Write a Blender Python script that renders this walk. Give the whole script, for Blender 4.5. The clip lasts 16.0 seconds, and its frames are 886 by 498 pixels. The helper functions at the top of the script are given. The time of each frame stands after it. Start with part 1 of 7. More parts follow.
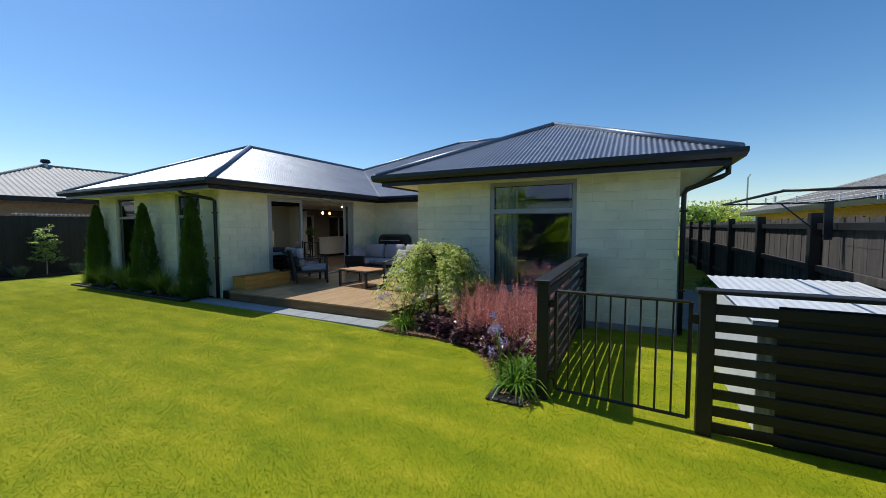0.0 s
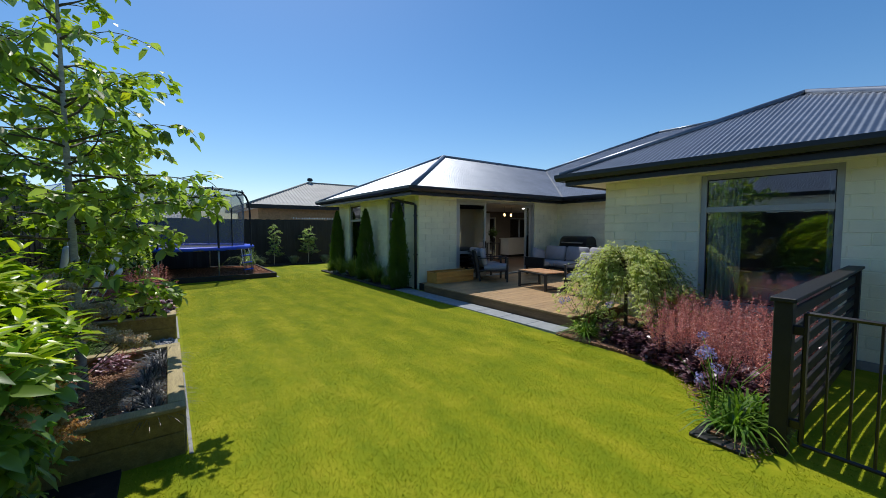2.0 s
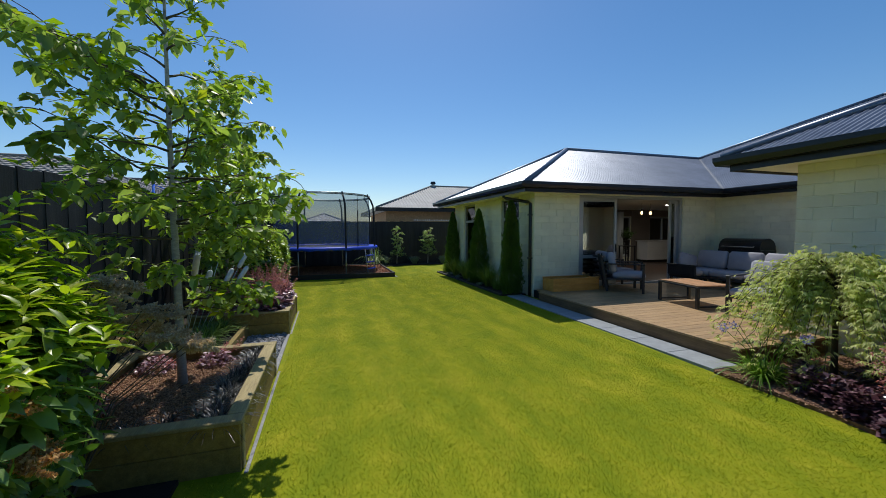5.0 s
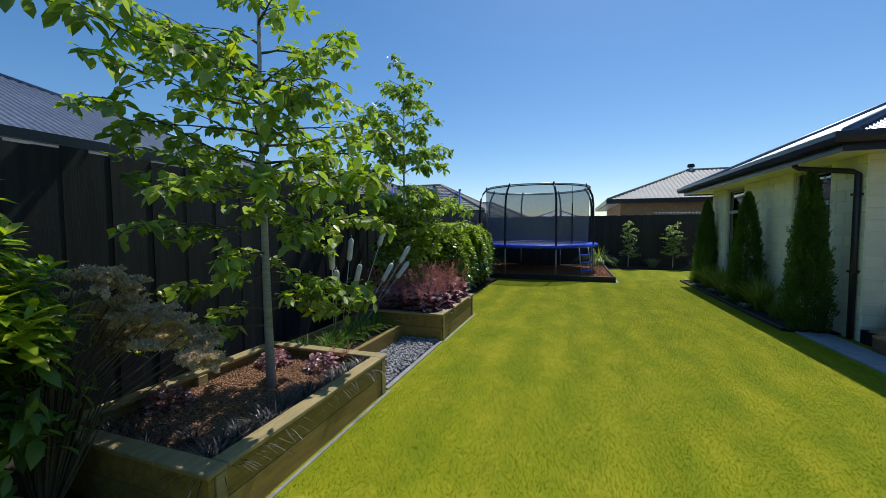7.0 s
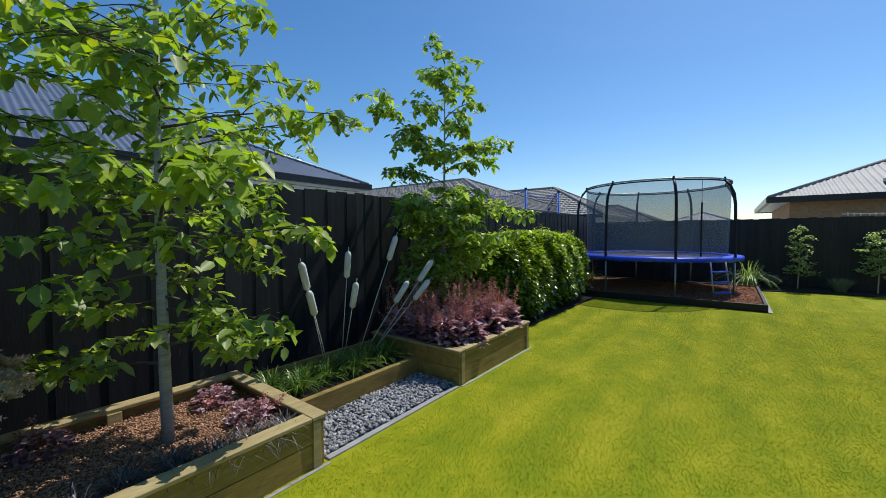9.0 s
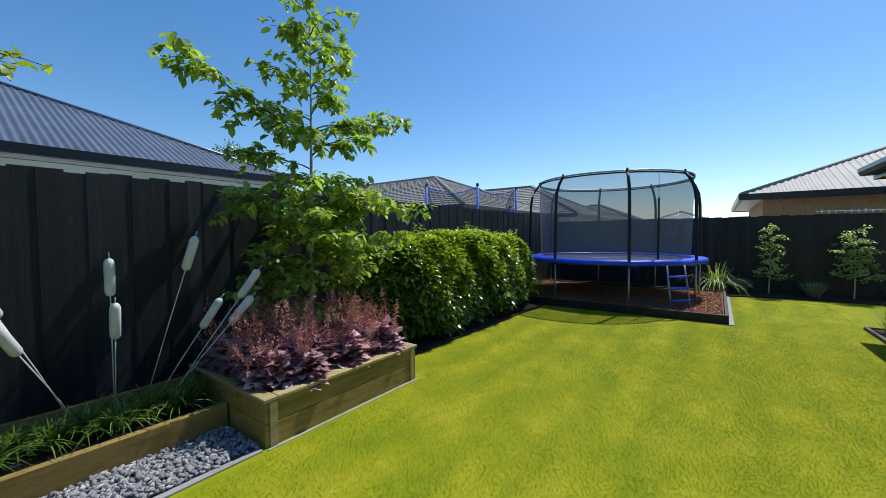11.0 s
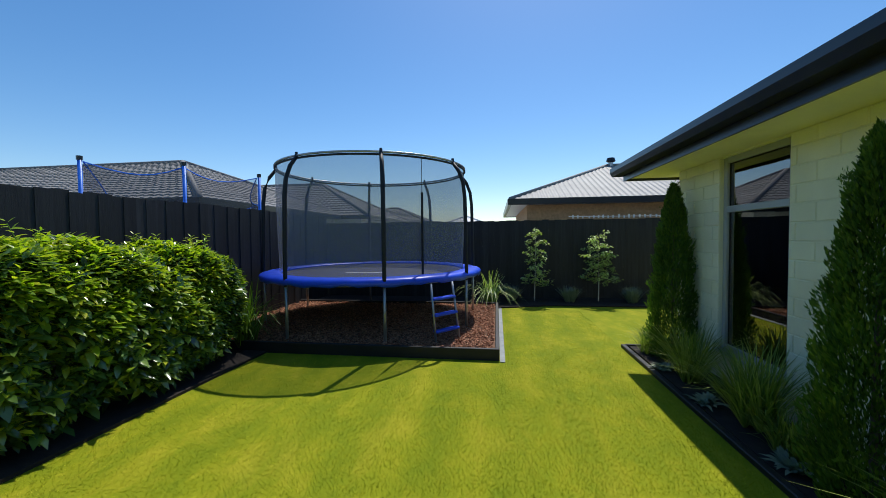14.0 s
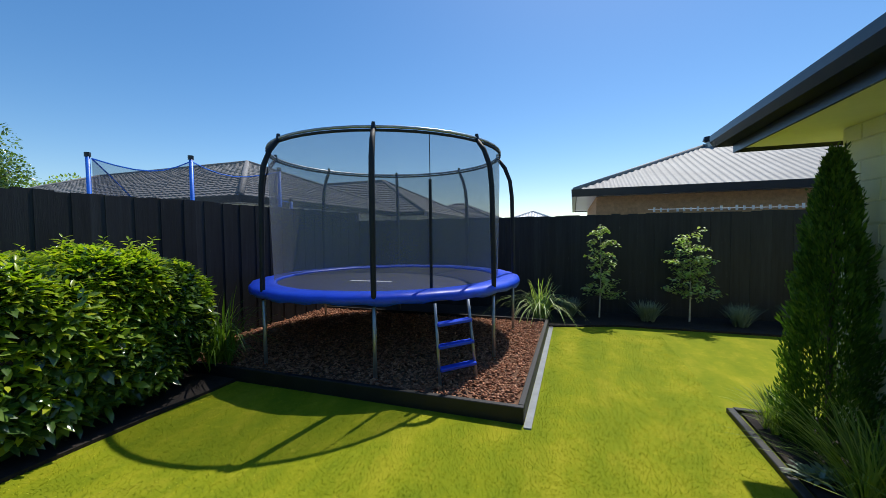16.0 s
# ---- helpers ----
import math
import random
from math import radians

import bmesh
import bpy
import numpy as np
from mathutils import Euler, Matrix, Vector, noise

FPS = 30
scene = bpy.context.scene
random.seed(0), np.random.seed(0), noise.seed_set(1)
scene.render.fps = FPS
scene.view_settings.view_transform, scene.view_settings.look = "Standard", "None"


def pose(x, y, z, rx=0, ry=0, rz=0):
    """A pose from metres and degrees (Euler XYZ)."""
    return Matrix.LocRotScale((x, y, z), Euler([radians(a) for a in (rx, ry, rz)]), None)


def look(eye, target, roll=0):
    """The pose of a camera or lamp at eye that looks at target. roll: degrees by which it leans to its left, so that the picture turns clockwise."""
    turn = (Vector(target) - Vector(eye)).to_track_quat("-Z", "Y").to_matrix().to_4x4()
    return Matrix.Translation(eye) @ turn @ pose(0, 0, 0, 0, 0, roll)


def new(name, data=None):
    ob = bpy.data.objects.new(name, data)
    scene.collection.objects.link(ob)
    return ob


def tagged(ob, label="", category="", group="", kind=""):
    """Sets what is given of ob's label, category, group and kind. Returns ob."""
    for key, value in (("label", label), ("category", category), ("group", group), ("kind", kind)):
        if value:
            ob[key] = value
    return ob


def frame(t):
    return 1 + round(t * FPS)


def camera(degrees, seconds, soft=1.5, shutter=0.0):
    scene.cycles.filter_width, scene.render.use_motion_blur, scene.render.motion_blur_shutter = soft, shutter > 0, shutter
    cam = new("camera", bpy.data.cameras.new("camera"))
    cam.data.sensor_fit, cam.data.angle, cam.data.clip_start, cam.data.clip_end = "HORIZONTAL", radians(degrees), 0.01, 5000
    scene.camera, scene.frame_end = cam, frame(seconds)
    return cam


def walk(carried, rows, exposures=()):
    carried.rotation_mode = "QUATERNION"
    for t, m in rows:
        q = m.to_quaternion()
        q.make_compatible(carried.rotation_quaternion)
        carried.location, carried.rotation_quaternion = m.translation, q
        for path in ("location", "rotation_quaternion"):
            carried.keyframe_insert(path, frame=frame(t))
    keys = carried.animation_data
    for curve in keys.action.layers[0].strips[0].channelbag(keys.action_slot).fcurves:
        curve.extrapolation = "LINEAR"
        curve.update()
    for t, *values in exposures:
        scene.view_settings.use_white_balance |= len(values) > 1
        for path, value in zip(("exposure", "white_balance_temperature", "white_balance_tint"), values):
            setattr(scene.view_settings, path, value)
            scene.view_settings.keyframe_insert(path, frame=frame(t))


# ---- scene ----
cam = camera(99.5, 16.0, soft=0.85)
PATH = [
    (0, (-5.17, -8.121, 1.581), (-3.389, -7.219, 1.461), -0.2),
    (0.5, (-5.194, -8.106, 1.575), (-3.568, -6.948, 1.455), -0.1),
    (1, (-5.165, -8.082, 1.566), (-3.733, -6.69, 1.451), -0.1),
    (1.5, (-5.165, -8.077, 1.565), (-3.881, -6.548, 1.451), 0.0),
    (2, (-5.16, -8.082, 1.569), (-3.98, -6.471, 1.46), 0.0),
    (2.5, (-5.149, -8.064, 1.575), (-4.032, -6.407, 1.469), 0.1),
    (3, (-5.133, -8.061, 1.58), (-4.069, -6.37, 1.48), 0.0),
    (3.2, (-5.12, -8.049, 1.576), (-4.072, -6.349, 1.478), 0.0),
    (5.3, (-4.425, -7.449, 1.534), (-3.991, -5.499, 1.431), -0.2),
    (5.5, (-4.326, -7.335, 1.52), (-4.018, -5.361, 1.414), -0.2),
    (6, (-3.983, -7.001, 1.529), (-4.025, -5.004, 1.421), -0.4),
    (6.5, (-3.715, -6.625, 1.507), (-4.058, -4.66, 1.401), -0.6),
    (7, (-3.517, -6.217, 1.483), (-4.164, -4.327, 1.376), -0.3),
    (7.5, (-3.317, -5.827, 1.488), (-4.19, -4.03, 1.39), -0.4),
    (8, (-3.142, -5.412, 1.513), (-4.204, -3.72, 1.418), -0.3),
    (8.5, (-3.06, -5.046, 1.531), (-4.24, -3.434, 1.45), -0.2),
    (8.7, (-3.02, -4.902, 1.535), (-4.236, -3.316, 1.459), -0.2),
    (10.8, (-2.565, -3.152, 1.527), (-3.784, -1.569, 1.458), -0.4),
    (11, (-2.528, -2.969, 1.52), (-3.71, -1.358, 1.449), -0.4),
    (11.5, (-2.434, -2.52, 1.53), (-3.476, -0.814, 1.459), -0.5),
    (12, (-2.334, -1.971, 1.549), (-3.162, -0.152, 1.473), -0.6),
    (12.5, (-2.303, -1.466, 1.533), (-2.91, 0.438, 1.461), -0.6),
    (13, (-2.312, -0.924, 1.562), (-2.699, 1.036, 1.492), -0.7),
    (13.5, (-2.35, -0.424, 1.565), (-2.656, 1.551, 1.5), -0.6),
    (14, (-2.389, 0.114, 1.582), (-2.672, 2.092, 1.516), -0.6),
    (14.5, (-2.361, 0.573, 1.59), (-2.648, 2.551, 1.522), -0.7),
    (15, (-2.279, 1.014, 1.605), (-2.62, 2.984, 1.532), -0.7),
    (15.5, (-2.132, 1.369, 1.615), (-2.6, 3.312, 1.54), -0.8),
    (16, (-1.964, 1.694, 1.635), (-2.621, 3.582, 1.553), -0.7),
]
EXPOSURES = [(0, 0.08), (1.5, 0.0), (3, -0.1), (5.5, -0.22), (6.5, -0.15), (8.5, 0.02), (11, 0.2), (13.5, 0.1), (16, 0.12)]
walk(cam, [(t, look(eye, target, roll)) for t, eye, target, roll in PATH], EXPOSURES)

# ---- sun, sky, exposure ----
SUN_TO = Vector((0.095, 0.62, 1.0)).normalized()
sun_el = math.asin(SUN_TO.z)
sun_az = math.atan2(SUN_TO.x, SUN_TO.y)
world = bpy.data.worlds.new("world")
scene.world = world
world.use_nodes = True
wn = world.node_tree
sky = wn.nodes.new("ShaderNodeTexSky")
sky.sky_type = "NISHITA"
sky.sun_disc = False
sky.sun_elevation = sun_el
sky.sun_rotation = sun_az
sky.altitude = 50.0
sky.air_density = 1.0
sky.dust_density = 0.35
sky.ozone_density = 2.7
hue = wn.nodes.new("ShaderNodeHueSaturation")
hue.inputs["Saturation"].default_value = 1.27
wn.links.new(sky.outputs[0], hue.inputs["Color"])
wn.links.new(hue.outputs[0], wn.nodes["Background"].inputs[0])
wn.nodes["Background"].inputs[1].default_value = 0.13
sun_data = bpy.data.lights.new("sun", "SUN")
sun_data.energy = 4.0
sun_data.angle = radians(0.5)
sun_data.color = (1.0, 0.965, 0.9)
sun_lamp = new("sun", sun_data)
sun_lamp.matrix_world = look((8, 20, 40), Vector((8, 20, 40)) - SUN_TO)


# ---- materials ----
class Mat:
    """A small node-material builder."""

    def __init__(self, name, base=(0.5, 0.5, 0.5), rough=0.6, metal=0.0, spec=0.5):
        self.m = bpy.data.materials.new(name)
        self.m.use_nodes = True
        self.t = self.m.node_tree
        self.n = self.t.nodes
        self.b = self.n["Principled BSDF"]
        self.b.inputs["Base Color"].default_value = (*base, 1)
        self.b.inputs["Roughness"].default_value = rough
        self.b.inputs["Metallic"].default_value = metal
        self.b.inputs["Specular IOR Level"].default_value = spec
        self.co = None

    def node(self, kind, **kw):
        nd = self.n.new(kind)
        for k, v in kw.items():
            nd.inputs[k].default_value = v
        return nd

    def link(self, a, b):
        self.t.links.new(a, b)

    def coords(self):
        if self.co is None:
            g = self.n.new("ShaderNodeNewGeometry")
            self.co = g.outputs["Position"]
        return self.co

    def local(self):
        return self.n.new("ShaderNodeTexCoord").outputs["Object"]

    def noise(self, scale, detail=4.0, rough=0.55, stretch=None, local=False):
        co = self.local() if local else self.coords()
        if stretch:
            mp = self.n.new("ShaderNodeMapping")
            mp.inputs["Scale"].default_value = stretch
            self.link(co, mp.inputs["Vector"])
            co = mp.outputs[0]
        nz = self.node("ShaderNodeTexNoise", Scale=scale, Detail=detail, Roughness=rough)
        self.link(co, nz.inputs["Vector"])
        return nz.outputs["Fac"]

    def ramp(self, fac, stops):
        r = self.n.new("ShaderNodeValToRGB")
        el = r.color_ramp.elements
        while len(el) < len(stops):
            el.new(0.5)
        for e, (p, c) in zip(el, stops):
            e.position = p
            e.color = (*c, 1)
        self.link(fac, r.inputs["Fac"])
        return r.outputs["Color"]

    def mix(self, a, b, fac, mode="MIX"):
        mx = self.n.new("ShaderNodeMix")
        mx.data_type = "RGBA"
        mx.blend_type = mode
        for src, sock in ((fac, mx.inputs[0]), (a, mx.inputs[6]), (b, mx.inputs[7])):
            if isinstance(src, (int, float)):
                sock.default_value = src
            elif isinstance(src, tuple):
                sock.default_value = (*src, 1)
            else:
                self.link(src, sock)
        return mx.outputs[2]

    def color(self, c):
        self.link(c, self.b.inputs["Base Color"])
        return self

    def bump(self, fac, strength=0.3, dist=0.01):
        bp = self.node("ShaderNodeBump", Strength=strength, Distance=dist)
        self.link(fac, bp.inputs["Height"])
        self.link(bp.outputs[0], self.b.inputs["Normal"])
        return self


def scaled(c, k):
    return tuple(v * k for v in c)


def simple(name, base, rough=0.6, metal=0.0, var=0.18, scale=6.0, bump=0.15, grain=60.0, spec=0.5, stretch=None):
    """Paint or solid material with soft blotches, fine grain and relief."""
    m = Mat(name, base, rough, metal, spec)
    f = m.noise(scale, 5, 0.6, stretch)
    c = m.ramp(f, [(0.3, scaled(base, 1 - var)), (0.7, scaled(base, 1 + var))])
    g = m.noise(grain, 3, 0.6, stretch)
    c2 = m.ramp(g, [(0.3, (1 - var * 0.6,) * 3), (0.7, (1, 1, 1))])
    m.color(m.mix(c, c2, 1.0, "MULTIPLY"))
    if bump:
        m.bump(g, bump, 0.003)
    return m.m


def leaf_mat(name, cols, translucent=0.35, rough=0.45, trans_tint=(1.1, 1.25, 0.5), spec=0.5):
    """Foliage: colour by leaf, light through the blade."""
    m = Mat(name, cols[0], rough, spec=spec)
    g = m.n.new("ShaderNodeNewGeometry")
    stops = [(i / max(1, len(cols) - 1), c) for i, c in enumerate(cols)]
    c = m.ramp(g.outputs["Random Per Island"], stops)
    f = m.noise(3.0, 3)
    c = m.mix(c, m.ramp(f, [(0.3, (0.7, 0.7, 0.7)), (0.7, (1.2, 1.2, 1.1))]), 1.0, "MULTIPLY")
    m.color(c)
    tr = m.n.new("ShaderNodeBsdfTranslucent")
    m.link(m.mix(c, trans_tint, 1.0, "MULTIPLY"), tr.inputs["Color"])
    mx = m.n.new("ShaderNodeMixShader")
    mx.inputs[0].default_value = translucent
    m.link(m.b.outputs[0], mx.inputs[1])
    m.link(tr.outputs[0], mx.inputs[2])
    m.link(mx.outputs[0], m.n["Material Output"].inputs["Surface"])
    return m.m


def stripes(m):
    """Faint mowing bands along the lawn and small pale dry patches."""
    w = m.n.new("ShaderNodeTexWave")
    w.bands_direction = "X"
    w.inputs["Scale"].default_value = 0.55
    w.inputs["Distortion"].default_value = 2.2
    w.inputs["Detail"].default_value = 3.0
    w.inputs["Detail Scale"].default_value = 1.6
    m.link(m.coords(), w.inputs["Vector"])
    band = m.ramp(w.outputs["Fac"], [(0.2, (0.93, 0.95, 0.9)), (0.8, (1.07, 1.04, 1.05))])
    dry = m.ramp(m.noise(11, 5, 0.75), [(0.56, (1, 1, 1)), (0.68, (1.3, 1.22, 1.9))])
    return m.mix(band, dry, 1.0, "MULTIPLY")


def grass_ground():
    m = Mat("lawn_turf", (0.1, 0.15, 0.02), 0.9, spec=0.15)
    big = m.noise(2.6, 8, 0.72, (1.0, 0.55, 1.0))
    c = m.ramp(big, [(0.34, (0.165, 0.215, 0.006)), (0.5, (0.22, 0.25, 0.007)), (0.66, (0.31, 0.3, 0.016))])
    c = m.mix(c, stripes(m), 1.0, "MULTIPLY")
    fine = m.noise(70, 4, 0.7)
    c = m.mix(c, m.ramp(fine, [(0.25, (0.92, 0.93, 0.88)), (0.65, (1.06, 1.06, 1.0))]), 0.8, "MULTIPLY")
    m.color(c)
    m.bump(fine, 0.15, 0.01)
    return m.m


def blade_mat():
    m = Mat("grass_blades", (0.12, 0.18, 0.02), 0.55, spec=0.2)
    big = m.noise(2.6, 8, 0.72, (1.0, 0.55, 1.0))
    c = m.ramp(big, [(0.34, (0.195, 0.25, 0.006)), (0.5, (0.26, 0.295, 0.008)), (0.66, (0.365, 0.355, 0.02))])
    c = m.mix(c, stripes(m), 1.0, "MULTIPLY")
    g = m.n.new("ShaderNodeNewGeometry")
    v = m.ramp(g.outputs["Random Per Island"], [(0.0, (0.74, 0.8, 0.6)), (0.72, (1.08, 1.08, 1.0)), (0.86, (1.35, 1.3, 1.8)), (1.0, (2.3, 2.1, 5.0))])
    c = m.mix(c, v, 1.0, "MULTIPLY")
    m.color(c)
    tr = m.n.new("ShaderNodeBsdfTranslucent")
    m.link(m.mix(c, (1.05, 1.1, 0.5), 1.0, "MULTIPLY"), tr.inputs["Color"])
    mx = m.n.new("ShaderNodeMixShader")
    mx.inputs[0].default_value = 0.42
    m.link(m.b.outputs[0], mx.inputs[1])
    m.link(tr.outputs[0], mx.inputs[2])
    m.link(mx.outputs[0], m.n["Material Output"].inputs["Surface"])
    return m.m


def wood_mat(name, dark, light, rough=0.65, axis=(1, 12, 12), bump=0.3, local=False):
    m = Mat(name, light, rough)
    f = m.noise(2.2, 6, 0.6, axis, local)
    g = m.noise(14, 5, 0.7, axis, local)
    c = m.ramp(f, [(0.3, dark), (0.7, light)])
    c = m.mix(c, m.ramp(g, [(0.3, (0.68, 0.66, 0.64)), (0.7, (1.08, 1.08, 1.08))]), 1.0, "MULTIPLY")
    oi = m.n.new("ShaderNodeObjectInfo")
    c = m.mix(c, m.ramp(oi.outputs["Random"], [(0, (0.85, 0.85, 0.85)), (1, (1.1, 1.08, 1.05))]), 1.0, "MULTIPLY")
    m.color(c)
    m.bump(g, bump, 0.004)
    return m.m


def fence_mat(name, dark, light, worn):
    """Black stain on rough-sawn boards, each board a little different, with pale knots and scuffs."""
    m = Mat(name, light, 0.62, spec=0.4)
    f = m.noise(2.2, 6, 0.65, (7, 7, 0.5))
    c = m.ramp(f, [(0.3, dark), (0.7, light)])
    oi = m.n.new("ShaderNodeObjectInfo")
    c = m.mix(c, m.ramp(oi.outputs["Random"], [(0, (0.75, 0.75, 0.75)), (0.8, (1.15, 1.15, 1.15)), (1, (1.9, 1.85, 1.8))]), 1.0, "MULTIPLY")
    w = m.noise(3.2, 5, 0.7, (5, 5, 1.6))
    mask = m.ramp(w, [(0.66, (0, 0, 0)), (0.74, (1, 1, 1))])
    m.color(m.mix(c, worn, mask))
    m.bump(m.noise(14, 5, 0.7, (7, 7, 0.5)), 0.5, 0.004)
    return m.m


def island_mat(name, cols, rough=0.85, bump=0.4):
    m = Mat(name, cols[0], rough, spec=0.25)
    g = m.n.new("ShaderNodeNewGeometry")
    c = m.ramp(g.outputs["Random Per Island"], [(i / (len(cols) - 1), q) for i, q in enumerate(cols)])
    f = m.noise(40, 4, 0.6)
    m.color(m.mix(c, m.ramp(f, [(0.3, (0.7, 0.7, 0.7)), (0.7, (1.1, 1.1, 1.1))]), 1.0, "MULTIPLY"))
    m.bump(f, bump, 0.004)
    return m.m


def glass_mat(name, tint=(0.9, 0.95, 0.95), mirror=0.12):
    m = Mat(name, (1, 1, 1), 0.02)
    tr = m.n.new("ShaderNodeBsdfTransparent")
    tr.inputs[0].default_value = (*tint, 1)
    gl = m.n.new("ShaderNodeBsdfGlossy")
    gl.inputs["Roughness"].default_value = 0.01
    fr = m.node("ShaderNodeFresnel", IOR=1.6)
    ad = m.n.new("ShaderNodeMath")
    ad.operation = "ADD"
    ad.use_clamp = True
    ad.inputs[1].default_value = mirror
    m.link(fr.outputs[0], ad.inputs[0])
    mx = m.n.new("ShaderNodeMixShader")
    m.link(ad.outputs[0], mx.inputs[0])
    m.link(tr.outputs[0], mx.inputs[1])
    m.link(gl.outputs[0], mx.inputs[2])
    m.link(mx.outputs[0], m.n["Material Output"].inputs["Surface"])
    return m.m


def net_mat(name, base, cover=0.35):
    """A fine woven net: threads too thin to tell apart, so it lets part of the light through."""
    m = Mat(name, base, 0.7)
    tr = m.n.new("ShaderNodeBsdfTransparent")
    mx = m.n.new("ShaderNodeMixShader")
    mx.inputs[0].default_value = cover
    m.link(tr.outputs[0], mx.inputs[1])
    m.link(m.b.outputs[0], mx.inputs[2])
    m.link(mx.outputs[0], m.n["Material Output"].inputs["Surface"])
    return m.m


def roof_mat(name, base, rough, metal=0.5):
    m = Mat(name, base, rough, metal, 0.4)
    f = m.noise(1.2, 5, 0.6)
    c = m.ramp(f, [(0.3, scaled(base, 0.85)), (0.7, scaled(base, 1.15))])
    d = m.noise(9, 5, 0.7, (1, 1, 1))
    m.color(m.mix(c, m.ramp(d, [(0.35, (0.85, 0.85, 0.85)), (0.65, (1.05, 1.05, 1.05))]), 1.0, "MULTIPLY"))
    rr = m.n.new("ShaderNodeMapRange")
    rr.inputs["To Min"].default_value = rough - 0.06
    rr.inputs["To Max"].default_value = rough + 0.1
    m.link(d, rr.inputs["Value"])
    m.link(rr.outputs[0], m.b.inputs["Roughness"])
    m.bump(f, 0.25, 0.02)
    return m.m


def block_mat():
    base = (0.87, 0.86, 0.66)
    m = Mat("painted_block", base, 0.75, spec=0.3)
    f = m.noise(2.0, 5, 0.6)
    c = m.ramp(f, [(0.3, scaled(base, 0.9)), (0.7, scaled(base, 1.06))])
    oi = m.n.new("ShaderNodeObjectInfo")
    c = m.mix(c, m.ramp(oi.outputs["Random"], [(0, (0.94, 0.94, 0.94)), (1, (1.04, 1.04, 1.03))]), 1.0, "MULTIPLY")
    g = m.noise(120, 4, 0.7)
    c = m.mix(c, m.ramp(g, [(0.3, (0.88, 0.88, 0.88)), (0.6, (1, 1, 1))]), 1.0, "MULTIPLY")
    m.color(c)
    m.bump(g, 0.35, 0.004)
    return m.m


BLACK_PAINT = simple("black_timber_stain", (0.012, 0.012, 0.013), 0.55, 0, 0.35, 5, 0.5, 50)
FENCE_BLACK = fence_mat("fence_stain", (0.009, 0.0095, 0.011), (0.024, 0.026, 0.03), (0.075, 0.075, 0.075))
FENCE_GREY = wood_mat("weathered_paling", (0.05, 0.045, 0.042), (0.11, 0.1, 0.095), 0.8, (6, 6, 0.6), 0.5)
BLACK_METAL = simple("black_powdercoat", (0.012, 0.012, 0.014), 0.32, 0.0, 0.2, 8, 0.05, 90)
GUTTER = simple("gutter_paint", (0.02, 0.022, 0.027), 0.3, 0.1, 0.15, 3, 0.04, 40)
SOFFIT = simple("soffit_paint", (0.82, 0.80, 0.6), 0.7, 0, 0.05, 3, 0.05, 60)
ROOF = roof_mat("roof_steel", (0.2, 0.225, 0.27), 0.4, 0.7)
ROOF_LIGHT = roof_mat("roof_steel_light", (0.27, 0.27, 0.26), 0.6, 0.0)
BLOCK = block_mat()
KITCHEN_WALL = simple("kitchen_wall_dark", (0.2, 0.17, 0.14), 0.6, 0, 0.08, 2, 0.03, 40)
PLASTER = simple("interior_paint", (0.78, 0.77, 0.73), 0.7, 0, 0.05, 2, 0.03, 40)
ALU = simple("window_aluminium", (0.42, 0.44, 0.45), 0.4, 0.3, 0.06, 5, 0.03, 80)
DARK_SEAL = simple("rubber_seal", (0.012, 0.012, 0.012), 0.6)
GLASS = glass_mat("window_glass", mirror=0.18)
CONCRETE = simple("concrete_paver", (0.3, 0.32, 0.33), 0.85, 0, 0.14, 7, 0.4, 90)
SLAB = simple("concrete_base", (0.3, 0.3, 0.3), 0.85, 0, 0.2, 5, 0.4, 60)
DECK = wood_mat("decking_timber", (0.36, 0.225, 0.105), (0.52, 0.345, 0.17), 0.6, (1.2, 10, 10), 0.3)
DECK_EDGE = wood_mat("deck_edge_timber", (0.17, 0.095, 0.04), (0.27, 0.16, 0.07), 0.6, (8, 1, 8), 0.3)
PINE = wood_mat("treated_pine", (0.24, 0.16, 0.038), (0.42, 0.295, 0.075), 0.75, (8, 1, 8), 0.4)
PINE_TOP = wood_mat("treated_pine_edge", (0.34, 0.27, 0.12), (0.52, 0.42, 0.2), 0.75, (8, 1, 8), 0.4)
CEDAR = wood_mat("orange_cedar", (0.6, 0.27, 0.05), (0.8, 0.42, 0.1), 0.55, (1.2, 9, 9), 0.3)
TABLE_WOOD = wood_mat("teak_slats", (0.42, 0.2, 0.08), (0.6, 0.33, 0.15), 0.5, (8, 1, 8), 0.3)
SOIL = simple("dark_soil", (0.022, 0.015, 0.011), 0.95, 0, 0.45, 12, 0.9, 70)
MULCH_BED = simple("mulch_bed", (0.2, 0.1, 0.055), 0.95, 0, 0.5, 14, 1.0, 60)
BARK = island_mat("bark_chips", [(0.16, 0.06, 0.03), (0.42, 0.18, 0.1), (0.62, 0.32, 0.19), (0.28, 0.11, 0.055)])
BARK_PALE = island_mat("fine_bark", [(0.28, 0.15, 0.085), (0.6, 0.36, 0.22), (0.42, 0.23, 0.13)])
PEBBLE = island_mat("pebbles", [(0.12, 0.13, 0.15), (0.32, 0.33, 0.35), (0.2, 0.2, 0.22), (0.5, 0.5, 0.5)], 0.7)
TURF = grass_ground()
BLADES = blade_mat()
TRUNK = wood_mat("tree_bark", (0.4, 0.38, 0.34), (0.66, 0.64, 0.58), 0.85, (3, 3, 14), 0.6)
